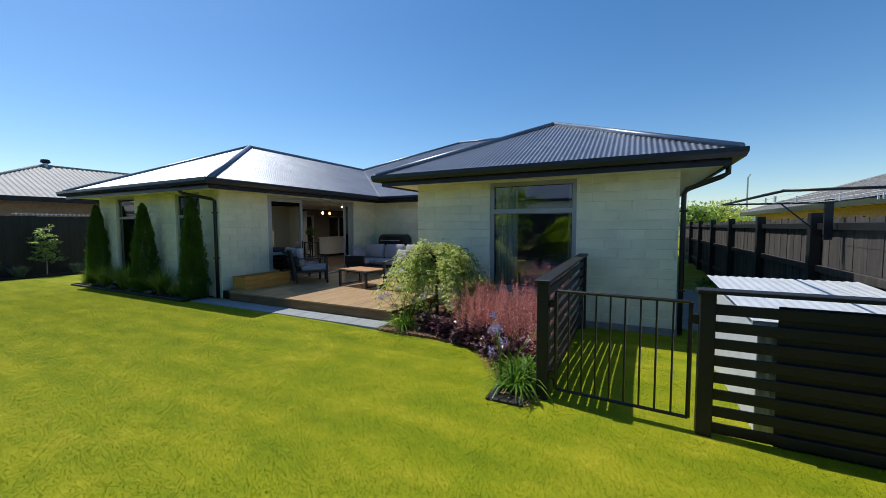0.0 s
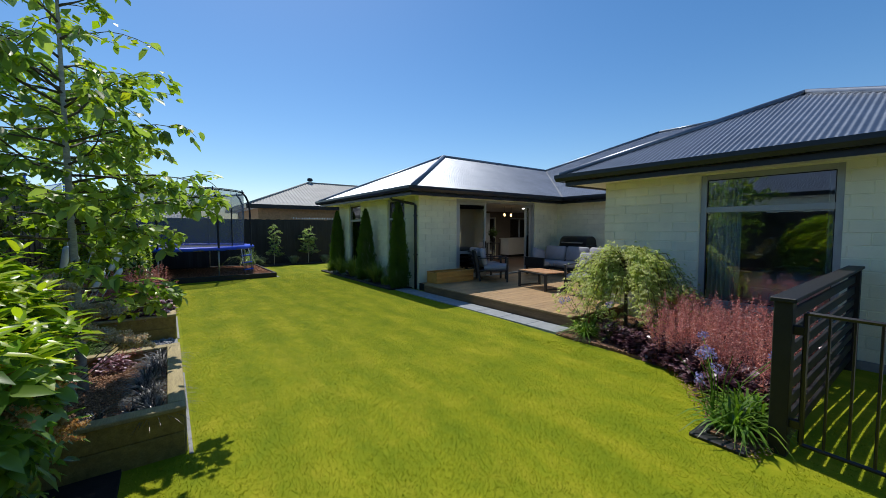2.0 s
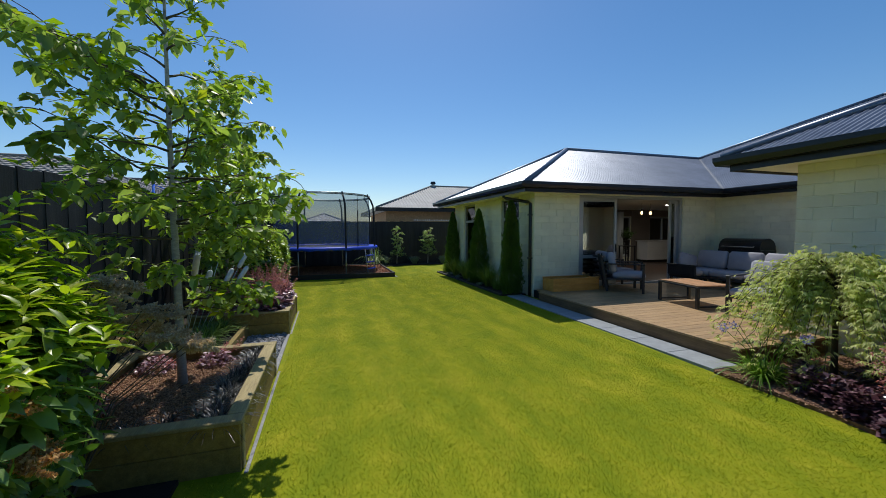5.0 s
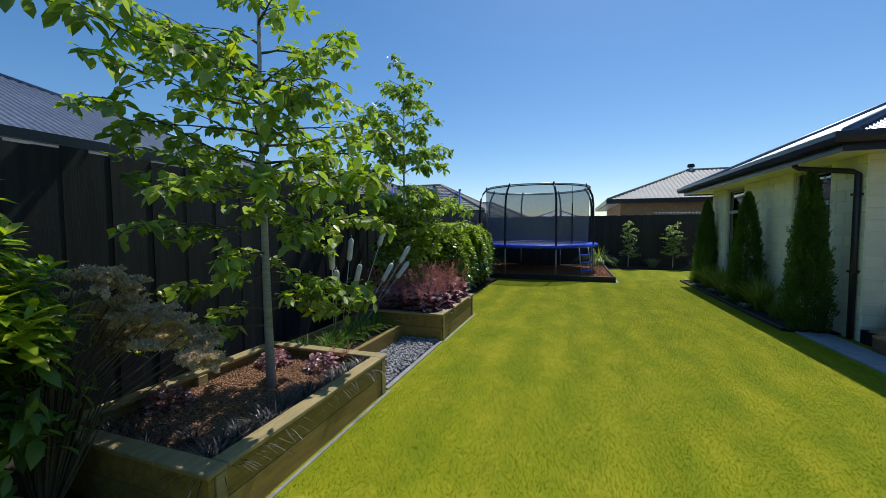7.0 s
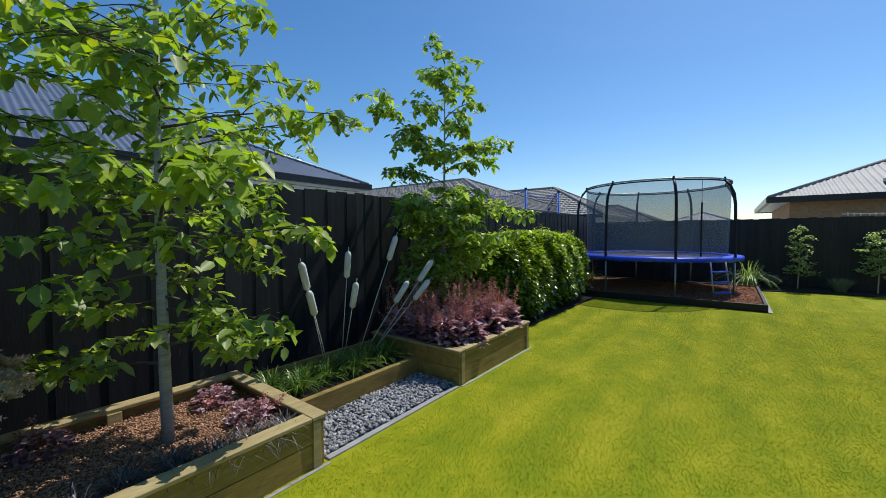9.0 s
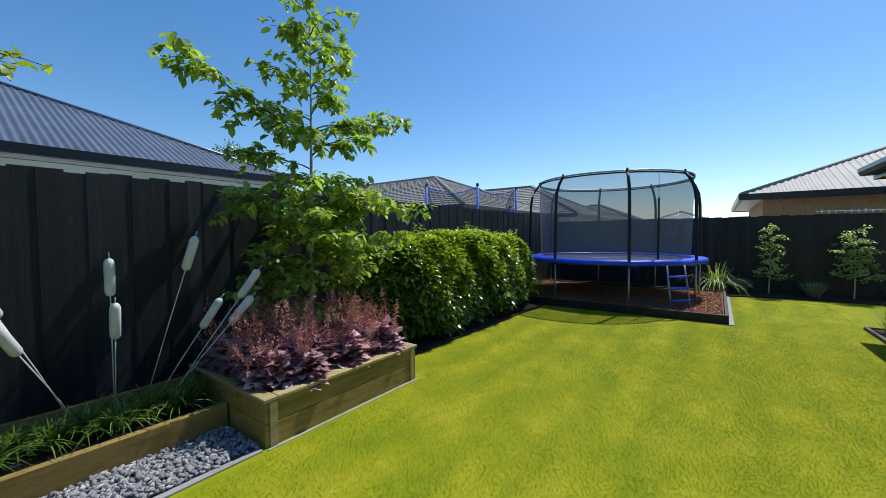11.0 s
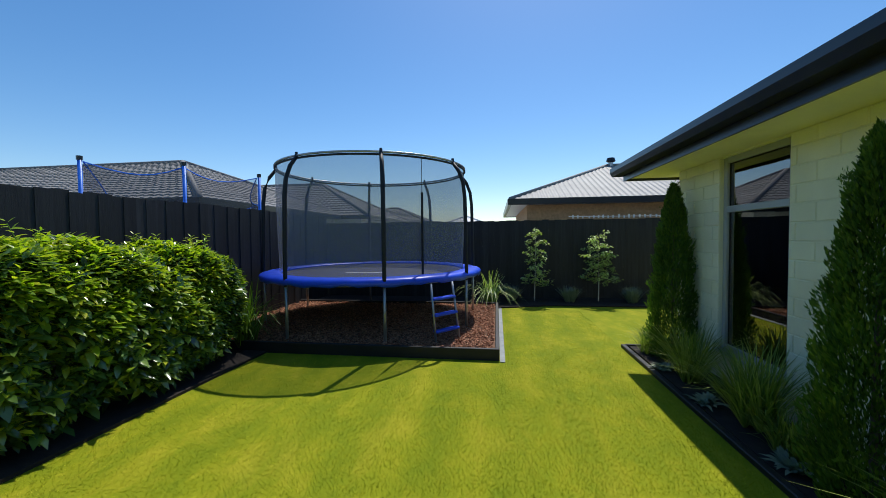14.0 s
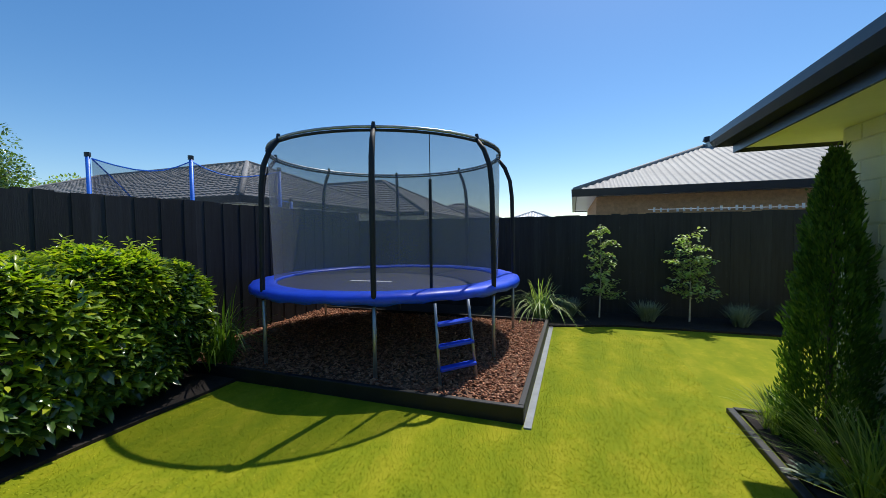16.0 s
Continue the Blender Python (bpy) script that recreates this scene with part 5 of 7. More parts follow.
def hedge():
    """A laurel hedge: shoots with whorls of leaves over an uneven rounded mass, darker inner leaves standing in for
    shade in the gaps, lime shoots on top.
    """
    rng = rnd(61)
    e = thing("hedge", -6.25, 2.6, 0.02, "glossy laurel hedge with lime new shoots along the black fence", "hedge")
    hx, hy = 0.6, 2.36
    bm = bmesh.new()
    for k in range(16):
        yy = -hy * 0.9 + k * hy * 1.8 / 15
        p = [(rng.uniform(-0.1, 0.1), yy, -0.1), (rng.uniform(-0.2, 0.2), yy + rng.uniform(-0.1, 0.1), 0.6), (rng.uniform(-0.25, 0.25), yy + rng.uniform(-0.2, 0.2), 1.2)]
        tube(bm, p, [0.025, 0.018, 0.008], 5)
    part("stemwork", bm, TWIG, e)

    def shell(n, lo, hi):
        p = rng.uniform(-1, 1, (n, 3))
        face = rng.choice(4, n, p=[0.42, 0.12, 0.12, 0.34])
        push = rng.uniform(lo, hi, n)
        p[:, 0] = np.where(face == 0, push, p[:, 0])
        p[:, 1] = np.where(face == 1, -push, np.where(face == 2, push, p[:, 1]))
        p[:, 2] = np.where(face == 3, push, p[:, 2])
        q = p / np.maximum(1.0, (np.abs(p) ** 3.0).sum(1) ** (1 / 3.0))[:, None]
        lump = 1 + 0.05 * np.sin(q[:, 1] * 7.3 + q[:, 2] * 2) + 0.05 * np.sin(q[:, 1] * 17 + q[:, 2] * 5) + 0.05 * np.sin(q[:, 1] * 31 - q[:, 2] * 9)
        P = np.stack([q[:, 0] * hx * 1.05 * lump, q[:, 1] * hy * 1.0, 0.76 + q[:, 2] * (0.72 * lump)], 1)
        out = np.stack([q[:, 0] ** 3, q[:, 1] ** 7, np.maximum(q[:, 2], 0) ** 3], 1)
        return P, out

    # Inner whorls take a darker leaf colour: painted shade between the outer shoots.
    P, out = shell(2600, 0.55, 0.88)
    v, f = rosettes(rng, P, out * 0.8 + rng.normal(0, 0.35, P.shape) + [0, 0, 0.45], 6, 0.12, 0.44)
    tri_mesh("inner_foliage", v, f, LEAF_DARK, e, "inner leaves coloured dark as shade in the gaps")["kind"] = "stuff"
    P, out = shell(2500, 0.86, 1.18)
    v, f = rosettes(rng, P, out * 0.6 + rng.normal(0, 0.28, P.shape) + [0, 0, 0.75], 6, 0.175, 0.4)
    tri_mesh("foliage", v, f, LEAF_HEDGE, e, "glossy green leaves")["kind"] = "stuff"
    P, out = shell(4000, 1.0, 1.27)
    keep = rng.uniform(0, 1, len(P)) < np.clip((P[:, 2] - 0.4) / 0.8, 0.09, 1) ** 1.1
    P, out = P[keep], out[keep]
    v, f = rosettes(rng, P + [0, 0, 0.02], out * 0.35 + rng.normal(0, 0.2, P.shape) + [0, 0, 1.0], 7, 0.145, 0.36, 0.95, 0.15)
    tri_mesh("new_growth", v, f, LEAF_LIME, e, "lime-green new shoots")["kind"] = "stuff"
    high = np.nonzero(P[:, 2] > 1.3)[0]
    tall = P[rng.choice(high, 46, replace=False)]
    bm = bmesh.new()
    tops, ways = [], []
    for q in tall:
        way = np.array([rng.normal(0, 0.18), rng.normal(0, 0.18), 1.0])
        reach = rng.uniform(0.07, 0.2)
        tube(bm, [q - way * 0.1, q + way * reach], [0.005, 0.003], 4, False)
        for k in range(3):
            tops.append(q + way * reach * (0.35 + 0.33 * k))
            ways.append(way)
    part("shootwork", bm, LEAF_STRAP, e, "upright green shoots")["kind"] = "stuff"
    v, f = rosettes(rng, np.array(tops), np.array(ways), 5, 0.11, 0.34, 0.9, 0.1)
    tri_mesh("shoot_leaves", v, f, LEAF_LIME, e, "lime leaves on the tall shoots")["kind"] = "stuff"


hedge()


def bush(name, x, y, z, rx, ry, h, n, leaf, seed, mat, mat2, label, tips=120, width=0.42, z0=0.1):
    """A rounded bush with an uneven skin of leaves and upright young shoots."""
    rng = rnd(seed)
    e = thing(name, x, y, z, label, "shrub")
    bm = bmesh.new()
    for k in range(9):
        a = rng.uniform(0, 6.28)
        q = rng.uniform(0.3, 0.8)
        tube(bm, [(0.05 * math.cos(a), 0.05 * math.sin(a), -0.08), (q * rx * 0.5 * math.cos(a), q * ry * 0.5 * math.sin(a), h * 0.5), (q * rx * math.cos(a), q * ry * math.sin(a), h * 0.85)], [0.018, 0.012, 0.004], 5)
    part("stemwork", bm, TWIG, e)
    d = rng.normal(0, 1, (n, 3))
    d[:, 2] = np.abs(d[:, 2]) * 1.0 - 0.45
    d /= np.linalg.norm(d, axis=1, keepdims=True)
    lump = 1 + 0.14 * np.sin(d[:, 0] * 5 + seed) * np.cos(d[:, 1] * 4) + 0.08 * np.sin(d[:, 2] * 9 + d[:, 0] * 7)
    r = rng.uniform(0.6, 1.0, n) * lump
    P = np.stack([d[:, 0] * rx * r, d[:, 1] * ry * r, h * 0.45 + d[:, 2] * h * 0.55 * r], 1)
    P[:, 2] = np.maximum(P[:, 2], z0 * 0.3)
    m = n // 6
    v, f = rosettes(rng, P[:m], d[:m] * 0.7 + rng.normal(0, 0.3, (m, 3)) + [0, 0, 0.6], 7, leaf * 1.05, width)
    tri_mesh("foliage", v, f, mat, e, "foliage")["kind"] = "stuff"
    if tips:
        i = rng.choice(np.nonzero(P[:, 2] > h * 0.55)[0], tips)
        push = 1.0 + 0.06 * rng.uniform(0, 1, (tips, 1))
        v, f = rosettes(rng, P[i] * push + [0, 0, 0.05], d[i] * 0.3 + rng.normal(0, 0.15, (tips, 3)) + [0, 0, 1.0], 9, leaf * 1.15, 0.33, 0.95, 0.15)
        tri_mesh("new_growth", v, f, mat2, e, "lime-yellow young leaves")["kind"] = "stuff"
    return e


bush("bush", -6.15, -5.85, 0.03, 0.6, 0.8, 1.72, 6400, 0.145, 71, LEAF_BROAD, LEAF_LIME, "big broad-leaved bush with lime young leaves by the black fence", tips=620)
bush("bush", -6.35, -7.3, 0.03, 0.5, 0.7, 1.5, 2600, 0.12, 72, LEAF_HEDGE, LEAF_LIME, "dark broad-leaved bush in front of the black fence", tips=30)

bush("bush", -5.85, -6.75, 0.03, 0.36, 0.5, 0.85, 1500, 0.12, 73, LEAF_HEDGE, LEAF_LIME, "low broad-leaved bush at the edge of the lawn", tips=25)


def plumes(x, y, z, seed, label, n=16, height=0.8, reach=0.5, paint=None, a0=0.3, a1=3.2):
    rng = rnd(seed)
    e = thing("plume_plant", x, y, z, label, "flowering plant")
    bm = bmesh.new()
    P = []
    for k in range(n):
        a = rng.uniform(a0, a1)
        ln = rng.uniform(0.25, 1.0)
        top = np.array([math.cos(a) * reach * ln, math.sin(a) * reach * ln, height * (1.0 - 0.45 * ln) * rng.uniform(0.8, 1.0)])
        pts = [np.array([0, 0, -0.02]), top * [0.4, 0.4, 0.7], top]
        tube(bm, pts, [0.006, 0.004, 0.003], 5)
        dirv = np.array([math.cos(a), math.sin(a), rng.uniform(-0.35, 0.05)])
        for j in range(7):
            dd = dirv + rng.normal(0, 0.5, 3) * [1, 1, 0.25]
            dd /= np.linalg.norm(dd)
            m = 190
            s = rng.uniform(0, 1, m)
            P.append(top + dd * s[:, None] * rng.uniform(0.1, 0.2) + rng.normal(0, 0.009, (m, 3)) * (1.3 - s)[:, None])
    part("stemwork", bm, TWIG, e)
    P = np.concatenate(P)
    v, f = leaf_arrays(P, rng.normal(0, 1, P.shape), rng.normal(0, 1, P.shape), np.full(len(P), 0.017), np.full(len(P), 0.012))
    tri_mesh("plume_growth", v, f, paint or LEAF_CREAM, e, "dry cream feathery plumes")["kind"] = "stuff"


plumes(-5.92, -5.2, 0.03, 81, "plant with drooping dry cream plumes beside the planter", 54, 1.5, 0.66)
plumes(-5.95, -6.02, 0.03, 82, "plant with dry orange plumes leaning out from the bush", 9, 1.42, 0.36, LEAF_AMBER, -1.9, 0.2)


def cypress(x, y, h, r, seed, label):
    rng = rnd(seed)
    e = thing("cypress", x, y, 0.02, label, "conifer", "cypresses along the house wall")
    bm = bmesh.new()
    tube(bm, [(0, 0, -0.05), (0, 0, h * 0.9)], [0.025, 0.005], 6)
    part("trunk", bm, TWIG, e)
    n = 24000
    t = rng.uniform(0, 1, n) ** 1.15
    a = rng.uniform(0, 6.28, n)
    rr = r * (1 - t) ** 0.55 * (0.72 + 0.28 * np.minimum(1, t * 7)) * (1 + 0.13 * np.sin(a * 5 + t * 19 + seed) + 0.09 * np.sin(a * 3 - t * 41 + seed)) * rng.uniform(0.4, 1.06, n) ** 0.6
    P = np.stack([rr * np.cos(a), rr * np.sin(a), 0.03 + t * h * 0.96 + rng.normal(0, 0.02, n)], 1)
    D = np.stack([np.cos(a) * 0.55, np.sin(a) * 0.55, rng.uniform(0.7, 1.4, n)], 1) + rng.normal(0, 0.2, (n, 3))
    L = rng.uniform(0.025, 0.06, n)
    wisp = []
    for k in range(26):
        wa, wt = rng.uniform(0, 6.28), rng.uniform(0.45, 1.0)
        wr = r * (1 - wt) ** 0.55
        m = 34
        u = rng.uniform(0, 1, m)
        foot = np.array([wr * math.cos(wa), wr * math.sin(wa), wt * h * 0.94])
        wisp.append(foot + np.array([0.35 * math.cos(wa), 0.35 * math.sin(wa), 1.0]) * (u * rng.uniform(0.08, 0.2))[:, None] + rng.normal(0, 0.007, (m, 3)))
    wisp = np.concatenate(wisp)
    P = np.concatenate([P, wisp])
    D = np.concatenate([D, rng.normal(0, 0.5, wisp.shape) + [0, 0, 1.0]])
    L = np.concatenate([L, rng.uniform(0.02, 0.045, len(wisp))])
    n = len(P)
    v, f = leaf_arrays(P, D, rng.normal(0, 1, (n, 3)), L, L * 0.3, 0.2, 0.05)
    tri_mesh("foliage", v, f, LEAF_CYP, e, "dense upright sprays")["kind"] = "stuff"


cypress(-0.36, 0.42, 2.25, 0.29, 91, "narrow dark green cypress at the wall corner in the edged bed")
cypress(-0.34, 2.45, 2.15, 0.31, 92, "narrow dark green cypress between the two tall windows")
cypress(-0.22, 5.12, 2.2, 0.3, 93, "narrow dark green cypress at the far end of the edged bed")
rq = rnd(100)
for x, y, n, ln in ((-0.38, 4.38, 520, 0.78), (-0.34, 3.4, 620, 0.8), (-0.36, 1.72, 560, 0.75), (-0.36, 3.0, 240, 0.42), (-0.38, 1.15, 200, 0.4), (-0.42, 5.35, 240, 0.4)):
    clump("tussock", rq, x, y, 0.02, int(n * 0.75), ln, 0.6, 0.013, LEAF_TUSSOCK, "green arching tussock in the black-edged house bed", "ornamental grass", 0.1, 0.35, "tussocks along the house wall")
for x, y in ((-0.5, 2.02), (-0.47, 2.85), (-0.5, 3.8), (-0.48, 4.7)):
    clump("silver_plant", rq, x, y, 0.02, 70, 0.13, 0.95, 0.05, LEAF_SILVER, "low grey-green broad-leaved plant inside the black edging", "ground cover", 0.06, 0.5, "low silver plants in the house bed")
for x, y in ((-0.7, 9.15), (0.65, 9.15), (1.5, 9.2), (-2.05, 9.2)):
    clump("lavender", rq, x, y, 0.02, 420, 0.4, 0.55, 0.014, LEAF_SILVER, "small silver-green lavender clump by the far fence", "shrub", 0.1, 0.15, "lavender clumps")
clump("flax", rq, -2.55, 8.85, 0.02, 150, 1.25, 0.55, 0.022, LEAF_PALE, "tall arching pale-striped grass behind the trampoline", "ornamental grass", 0.12, 0.85)
clump("flax", rq, -5.95, 5.0, 0.02, 190, 1.35, 0.42, 0.02, LEAF_STRAP, "tall green strap grass at the end of the hedge", "ornamental grass", 0.14, 0.6)
for k in range(9):
    x = -6.1 + 0.12 * (k % 2) + rq.uniform(-0.05, 0.05)
    clump("liriope", rq, x, -3.05 + k * 0.17, 0.13, 130, 0.37, 0.75, 0.014, LEAF_LIRIOPE, "small green strap-leaved clump in the low planter", "ornamental grass", 0.05, 0.6, "strap plants in the low planter")
for k in range(8):
    clump("black_grass", rq, -5.3 + rq.uniform(-0.05, 0.05), -4.8 + k * 0.2, 0.23, 170, 0.23, 0.95, 0.009, LEAF_BLACKGRASS, "small black mondo grass clump on bark mulch", "ornamental grass", 0.05, 0.7, "black grass clumps")
for k in range(5):
    clump("black_grass", rq, -6.2 + k * 0.2, -4.75 + rq.uniform(-0.08, 0.1), 0.23, 80, 0.18, 0.95, 0.008, LEAF_BLACKGRASS, "small black mondo grass clump on bark mulch", "ornamental grass", 0.05, 0.7, "black grass clumps")
for x, y in ((-1.6, -7.2), (-1.75, -7.14), (-1.42, -7.1)):
    clump("agapanthus", rq, x, y, 0.0, 130, 0.46, 0.6, 0.03, LEAF_STRAP, "green strap-leaved agapanthus beside the black gate post", "flowering plant", 0.09, 0.75, "agapanthus by the gate post")
clump("agapanthus", rq, -0.3, -4.98, 0.0, 170, 0.42, 0.8, 0.022, LEAF_STRAP, "green strap-leaved agapanthus at the corner of the deck", "flowering plant", 0.1, 0.75)


def flower_stems(x, y, z, seed, n, h, label):
    rng = rnd(seed)
    e = thing("flower_stems", x, y, z, label, "flowering plant")
    bm = bmesh.new()
    P = []
    for k in range(n):
        a = rng.uniform(0, 6.28)
        s = rng.uniform(0.1, 0.5)
        top = np.array([math.cos(a) * s, math.sin(a) * s, h * rng.uniform(0.7, 1.05)])
        tube(bm, [np.array([0.05 * math.cos(a), 0.05 * math.sin(a), -0.03]), top * [0.45, 0.45, 0.62], top], [0.004, 0.0035, 0.003], 5)
        if k % 2 == 0:
            dd = rng.normal(0, 1, (38, 3))
            dd /= np.linalg.norm(dd, axis=1, keepdims=True)
            P.append(top + dd * 0.035)
    part("stemwork", bm, LEAF_STRAP, e)
    P = np.concatenate(P)
    v, f = leaf_arrays(P, rng.normal(0, 1, P.shape), rng.normal(0, 1, P.shape), np.full(len(P), 0.028), np.full(len(P), 0.014))
    tri_mesh("blossom", v, f, LEAF_MAUVE, e, "pale mauve flower heads")["kind"] = "stuff"


flower_stems(-1.6, -7.0, 0.0, 111, 14, 0.62, "tall agapanthus stems with pale mauve heads")
flower_stems(-0.35, -5.0, 0.0, 112, 14, 0.6, "thin arching flower stems at the deck corner")


def heuchera(name, cells, z, seed, label, spikes=0, leaf=0.055, spike_h=0.45, group="", base_h=0.16, leaf_paint=None):
    """Each plant: a mound of lobed purple leaves, with airy pink spikes."""
    rng = rnd(seed)
    for cx, cy in cells:
        e = thing("heuchera", cx, cy, z, label, "flowering plant", group)
        n = 250
        d = rng.normal(0, 1, (n, 3))
        d[:, 2] = np.abs(d[:, 2])
        d /= np.linalg.norm(d, axis=1, keepdims=True)
        P = d * [0.15, 0.15, base_h] * rng.uniform(0.6, 1.0, (n, 1)) + [0, 0, 0.01]
        L = leaf * rng.uniform(0.6, 1.2, n)
        D = d + rng.normal(0, 0.5, (n, 3))
        D[:, 2] *= 0.4
        v, f = leaf_arrays(P, D, rng.normal(0, 0.25, (n, 3)) + [0, 0, 1.0], L, L * 0.95, 0.3, 0.2)
        tri_mesh("foliage", v, f, leaf_paint or LEAF_PURPLE, e, "crinkled purple leaves")["kind"] = "stuff"
        if spikes:
            bm = bmesh.new()
            Q = []
            for k in range(spikes):
                a = rng.uniform(0, 6.28)
                s = rng.uniform(0.02, 0.27)
                h = spike_h * rng.uniform(0.5, 1.1)
                top = np.array([math.cos(a) * s, math.sin(a) * s, h])
                pts = [top * [0.3, 0.3, 0.0], top * [0.6, 0.6, 0.5], top]
                tube(bm, pts, [0.0018, 0.0014, 0.0009], 3, False)
                m = 64
                t = rng.uniform(0.35, 1.0, m)
                Q.append(np.array(pts[1]) + (top - pts[1]) * ((t - 0.35) / 0.65)[:, None] + rng.normal(0, 0.034, (m, 3)) * (1.2 - t)[:, None])
            part("stalkwork", bm, LEAF_PINK, e, "thin pink flower stems")["kind"] = "stuff"
            Q = np.concatenate(Q)
            v, f = leaf_arrays(Q, rng.normal(0, 1, Q.shape), rng.normal(0, 1, Q.shape), np.full(len(Q), 0.016), np.full(len(Q), 0.013))
            tri_mesh("blossom", v, f, LEAF_PINK, e, "tiny dusty-pink flowers")["kind"] = "stuff"


cells = [(-6.2 + 0.205 * i + (j % 2) * 0.08, -1.4 + 0.24 * j) for i in range(5) for j in range(6) if not (i == 0 and j == 4)]
heuchera("heuchera", cells, 0.27, 121, "purple-leaved heuchera with dusty-pink flower spikes in the raised planter", 8, 0.1, 0.68, "heucheras in the raised planter", 0.33)
cells = [(-0.32 + 0.27 * i - 0.12 * j * (1 if i < 2 else 0.4), -5.55 - 0.27 * j) for i in range(6) for j in range(7) if not (i == 0 and j < 0)]
cells = [(x, y) for x, y in cells if y > -7.25 and x < 1.25]
dark = [(x, y) for x, y in cells if y > -6.0 and x < 0.35 + (y + 6.0) * 0.5 and x < 0.7 and y > -5.9]
cells = [c for c in cells if c not in dark]
heuchera("heuchera", cells, 0.02, 122, "purple-leaved heuchera with tall dusty-pink flower spikes in the mulched bed", 17, 0.07, 0.7, "heucheras in front of the bedroom", 0.28, LEAF_PLUM)
cells = [(-0.3, -5.35), (-0.1, -5.2), (-0.42, -5.75), (-0.4, -6.05), (-0.85, -6.6), (-1.15, -6.85), (-0.5, -6.35)] + dark
heuchera("heuchera", cells, 0.02, 123, "low dark purple heuchera at the edge of the lawn", 0, 0.06, 0.3, "dark heucheras at the lawn edge", 0.24, LEAF_PLUM)
heuchera("heuchera", [(-6.1, -3.5), (-5.62, -3.45), (-6.2, -4.4)], 0.235, 124, "small purple heuchera on bark mulch under the young tree", 2, 0.04, 0.22, "heucheras under the young tree", 0.13)


pot = thing("potted_plant", 6.35, 3.9, 0.951, "leafy green house plant in a dark pot on the side table", "house plant")
bm = bmesh.new()
tube(bm, [(0, 0, 0.0), (0, 0, 0.2)], [0.07, 0.1], 14)
part("pot", bm, BLACK_METAL, pot, "dark round pot")
v, f = rosettes(rq, rq.normal(0, 0.1, (60, 3)) + [0, 0, 0.42], rq.normal(0, 0.5, (60, 3)) + [0, 0, 0.6], 6, 0.1, 0.45)
tri_mesh("foliage", v, f, LEAF_DARK, pot, "dark green leaves")["kind"] = "stuff"


def maple():
    rng = rnd(131)
    e = thing("maple", 0.52, -5.12, 0.0, "low weeping laceleaf maple with feathery yellow-green leaves beside the deck", "tree")
    bm = bmesh.new()
    tube(bm, [(0.0, 0, -0.1), (0.03, 0.02, 0.4), (-0.02, 0, 0.8)], [0.034, 0.028, 0.02], 8)
    P, D = [], []
    for k in range(135):
        a = rng.uniform(0, 6.28)
        ln = rng.uniform(0.35, 1.12)
        top = np.array([0, 0, rng.uniform(0.55, 0.98)])
        pts = []
        for t in np.linspace(0, 1, 7):
            pts.append(top + np.array([math.cos(a) * ln * t, math.sin(a) * ln * t * 0.95, 0.45 * math.sin(min(1, t * 1.2) * 1.9) - rng.uniform(0.6, 1.3) * t * t * ln]))
        tube(bm, pts, [0.009, 0.007, 0.006, 0.005, 0.004, 0.003, 0.002], 4, False)
        for m in range(88):
            u = rng.uniform(0.25, 1.0) * 6
            i = min(5, int(u))
            p = pts[i] + (pts[i + 1] - pts[i]) * (u - i) + rng.normal(0, 0.045, 3)
            P.append(p)
            an = a + rng.uniform(-1.2, 1.2)
            D.append([math.cos(an), math.sin(an), rng.uniform(-0.9, 0.1)])
    part("trunk", bm, TWIG, e, "short trunk and weeping branches", True)
    P, D = np.array(P), np.array(D)
    n = len(P)
    vs, fs = [], []
    base = 0
    for k in range(4):
        an = (k - 1.5) * 0.5
        c, s = math.cos(an), math.sin(an)
        Dk = np.stack([D[:, 0] * c - D[:, 1] * s, D[:, 0] * s + D[:, 1] * c, D[:, 2]], 1)
        L = rng.uniform(0.05, 0.085, n)
        v, f = leaf_arrays(P, Dk, np.tile([0, 0, 1.0], (n, 1)) + rng.normal(0, 0.2, (n, 3)), L, L * 0.17, 0.2, 0.2)
        vs.append(v)
        fs.append(f + base)
        base += len(v)
    tri_mesh("foliage", np.concatenate(vs), np.concatenate(fs), LEAF_MAPLE, e, "finely cut leaves")["kind"] = "stuff"


maple()


def cattails():
    e = thing("cattail_sculpture", -6.2, -2.0, 0.14, "metal garden sculpture of pale grey bulrush heads on thin leaning stems", "garden ornament")
    heads = [(0.25, -0.8, 1.03, 0), (0.25, -0.73, 0.78, 0), (0.1, -0.21, 1.09, 0), (0.2, -0.21, 0.78, 0),
             (0.3, 0.24, 1.25, 0), (0.3, 0.38, 0.75, 0), (0.45, 0.62, 0.98, 0), (0.45, 0.55, 0.77, 0)]
    for k, (hx, hy, hz, _) in enumerate(heads):
        root = Vector((-0.1 + hx * 0.25, hy * 0.35 - 0.1, -0.02))
        mid = Vector((hx, hy, hz))
        d = (mid - root).normalized()
        bm = bmesh.new()
        tube(bm, [root, root + (mid - root) * 0.5 + Vector((0, 0, 0.01)), mid - d * 0.12], 0.0042, 6)
        part("stem", bm, CATTAIL, e, "thin pale stem", True)
        bm = bmesh.new()
        a = mid - d * 0.14
        pts = [a, a + d * 0.012, a + d * 0.03, a + d * 0.25, a + d * 0.275, a + d * 0.287]
        tube(bm, pts, [0.008, 0.025, 0.033, 0.033, 0.023, 0.006], 12)
        tube(bm, [a + d * 0.286, a + d * 0.33], [0.004, 0.003], 6)
        part("head", bm, CATTAIL, e, "pale grey bulrush head", True)


cattails()

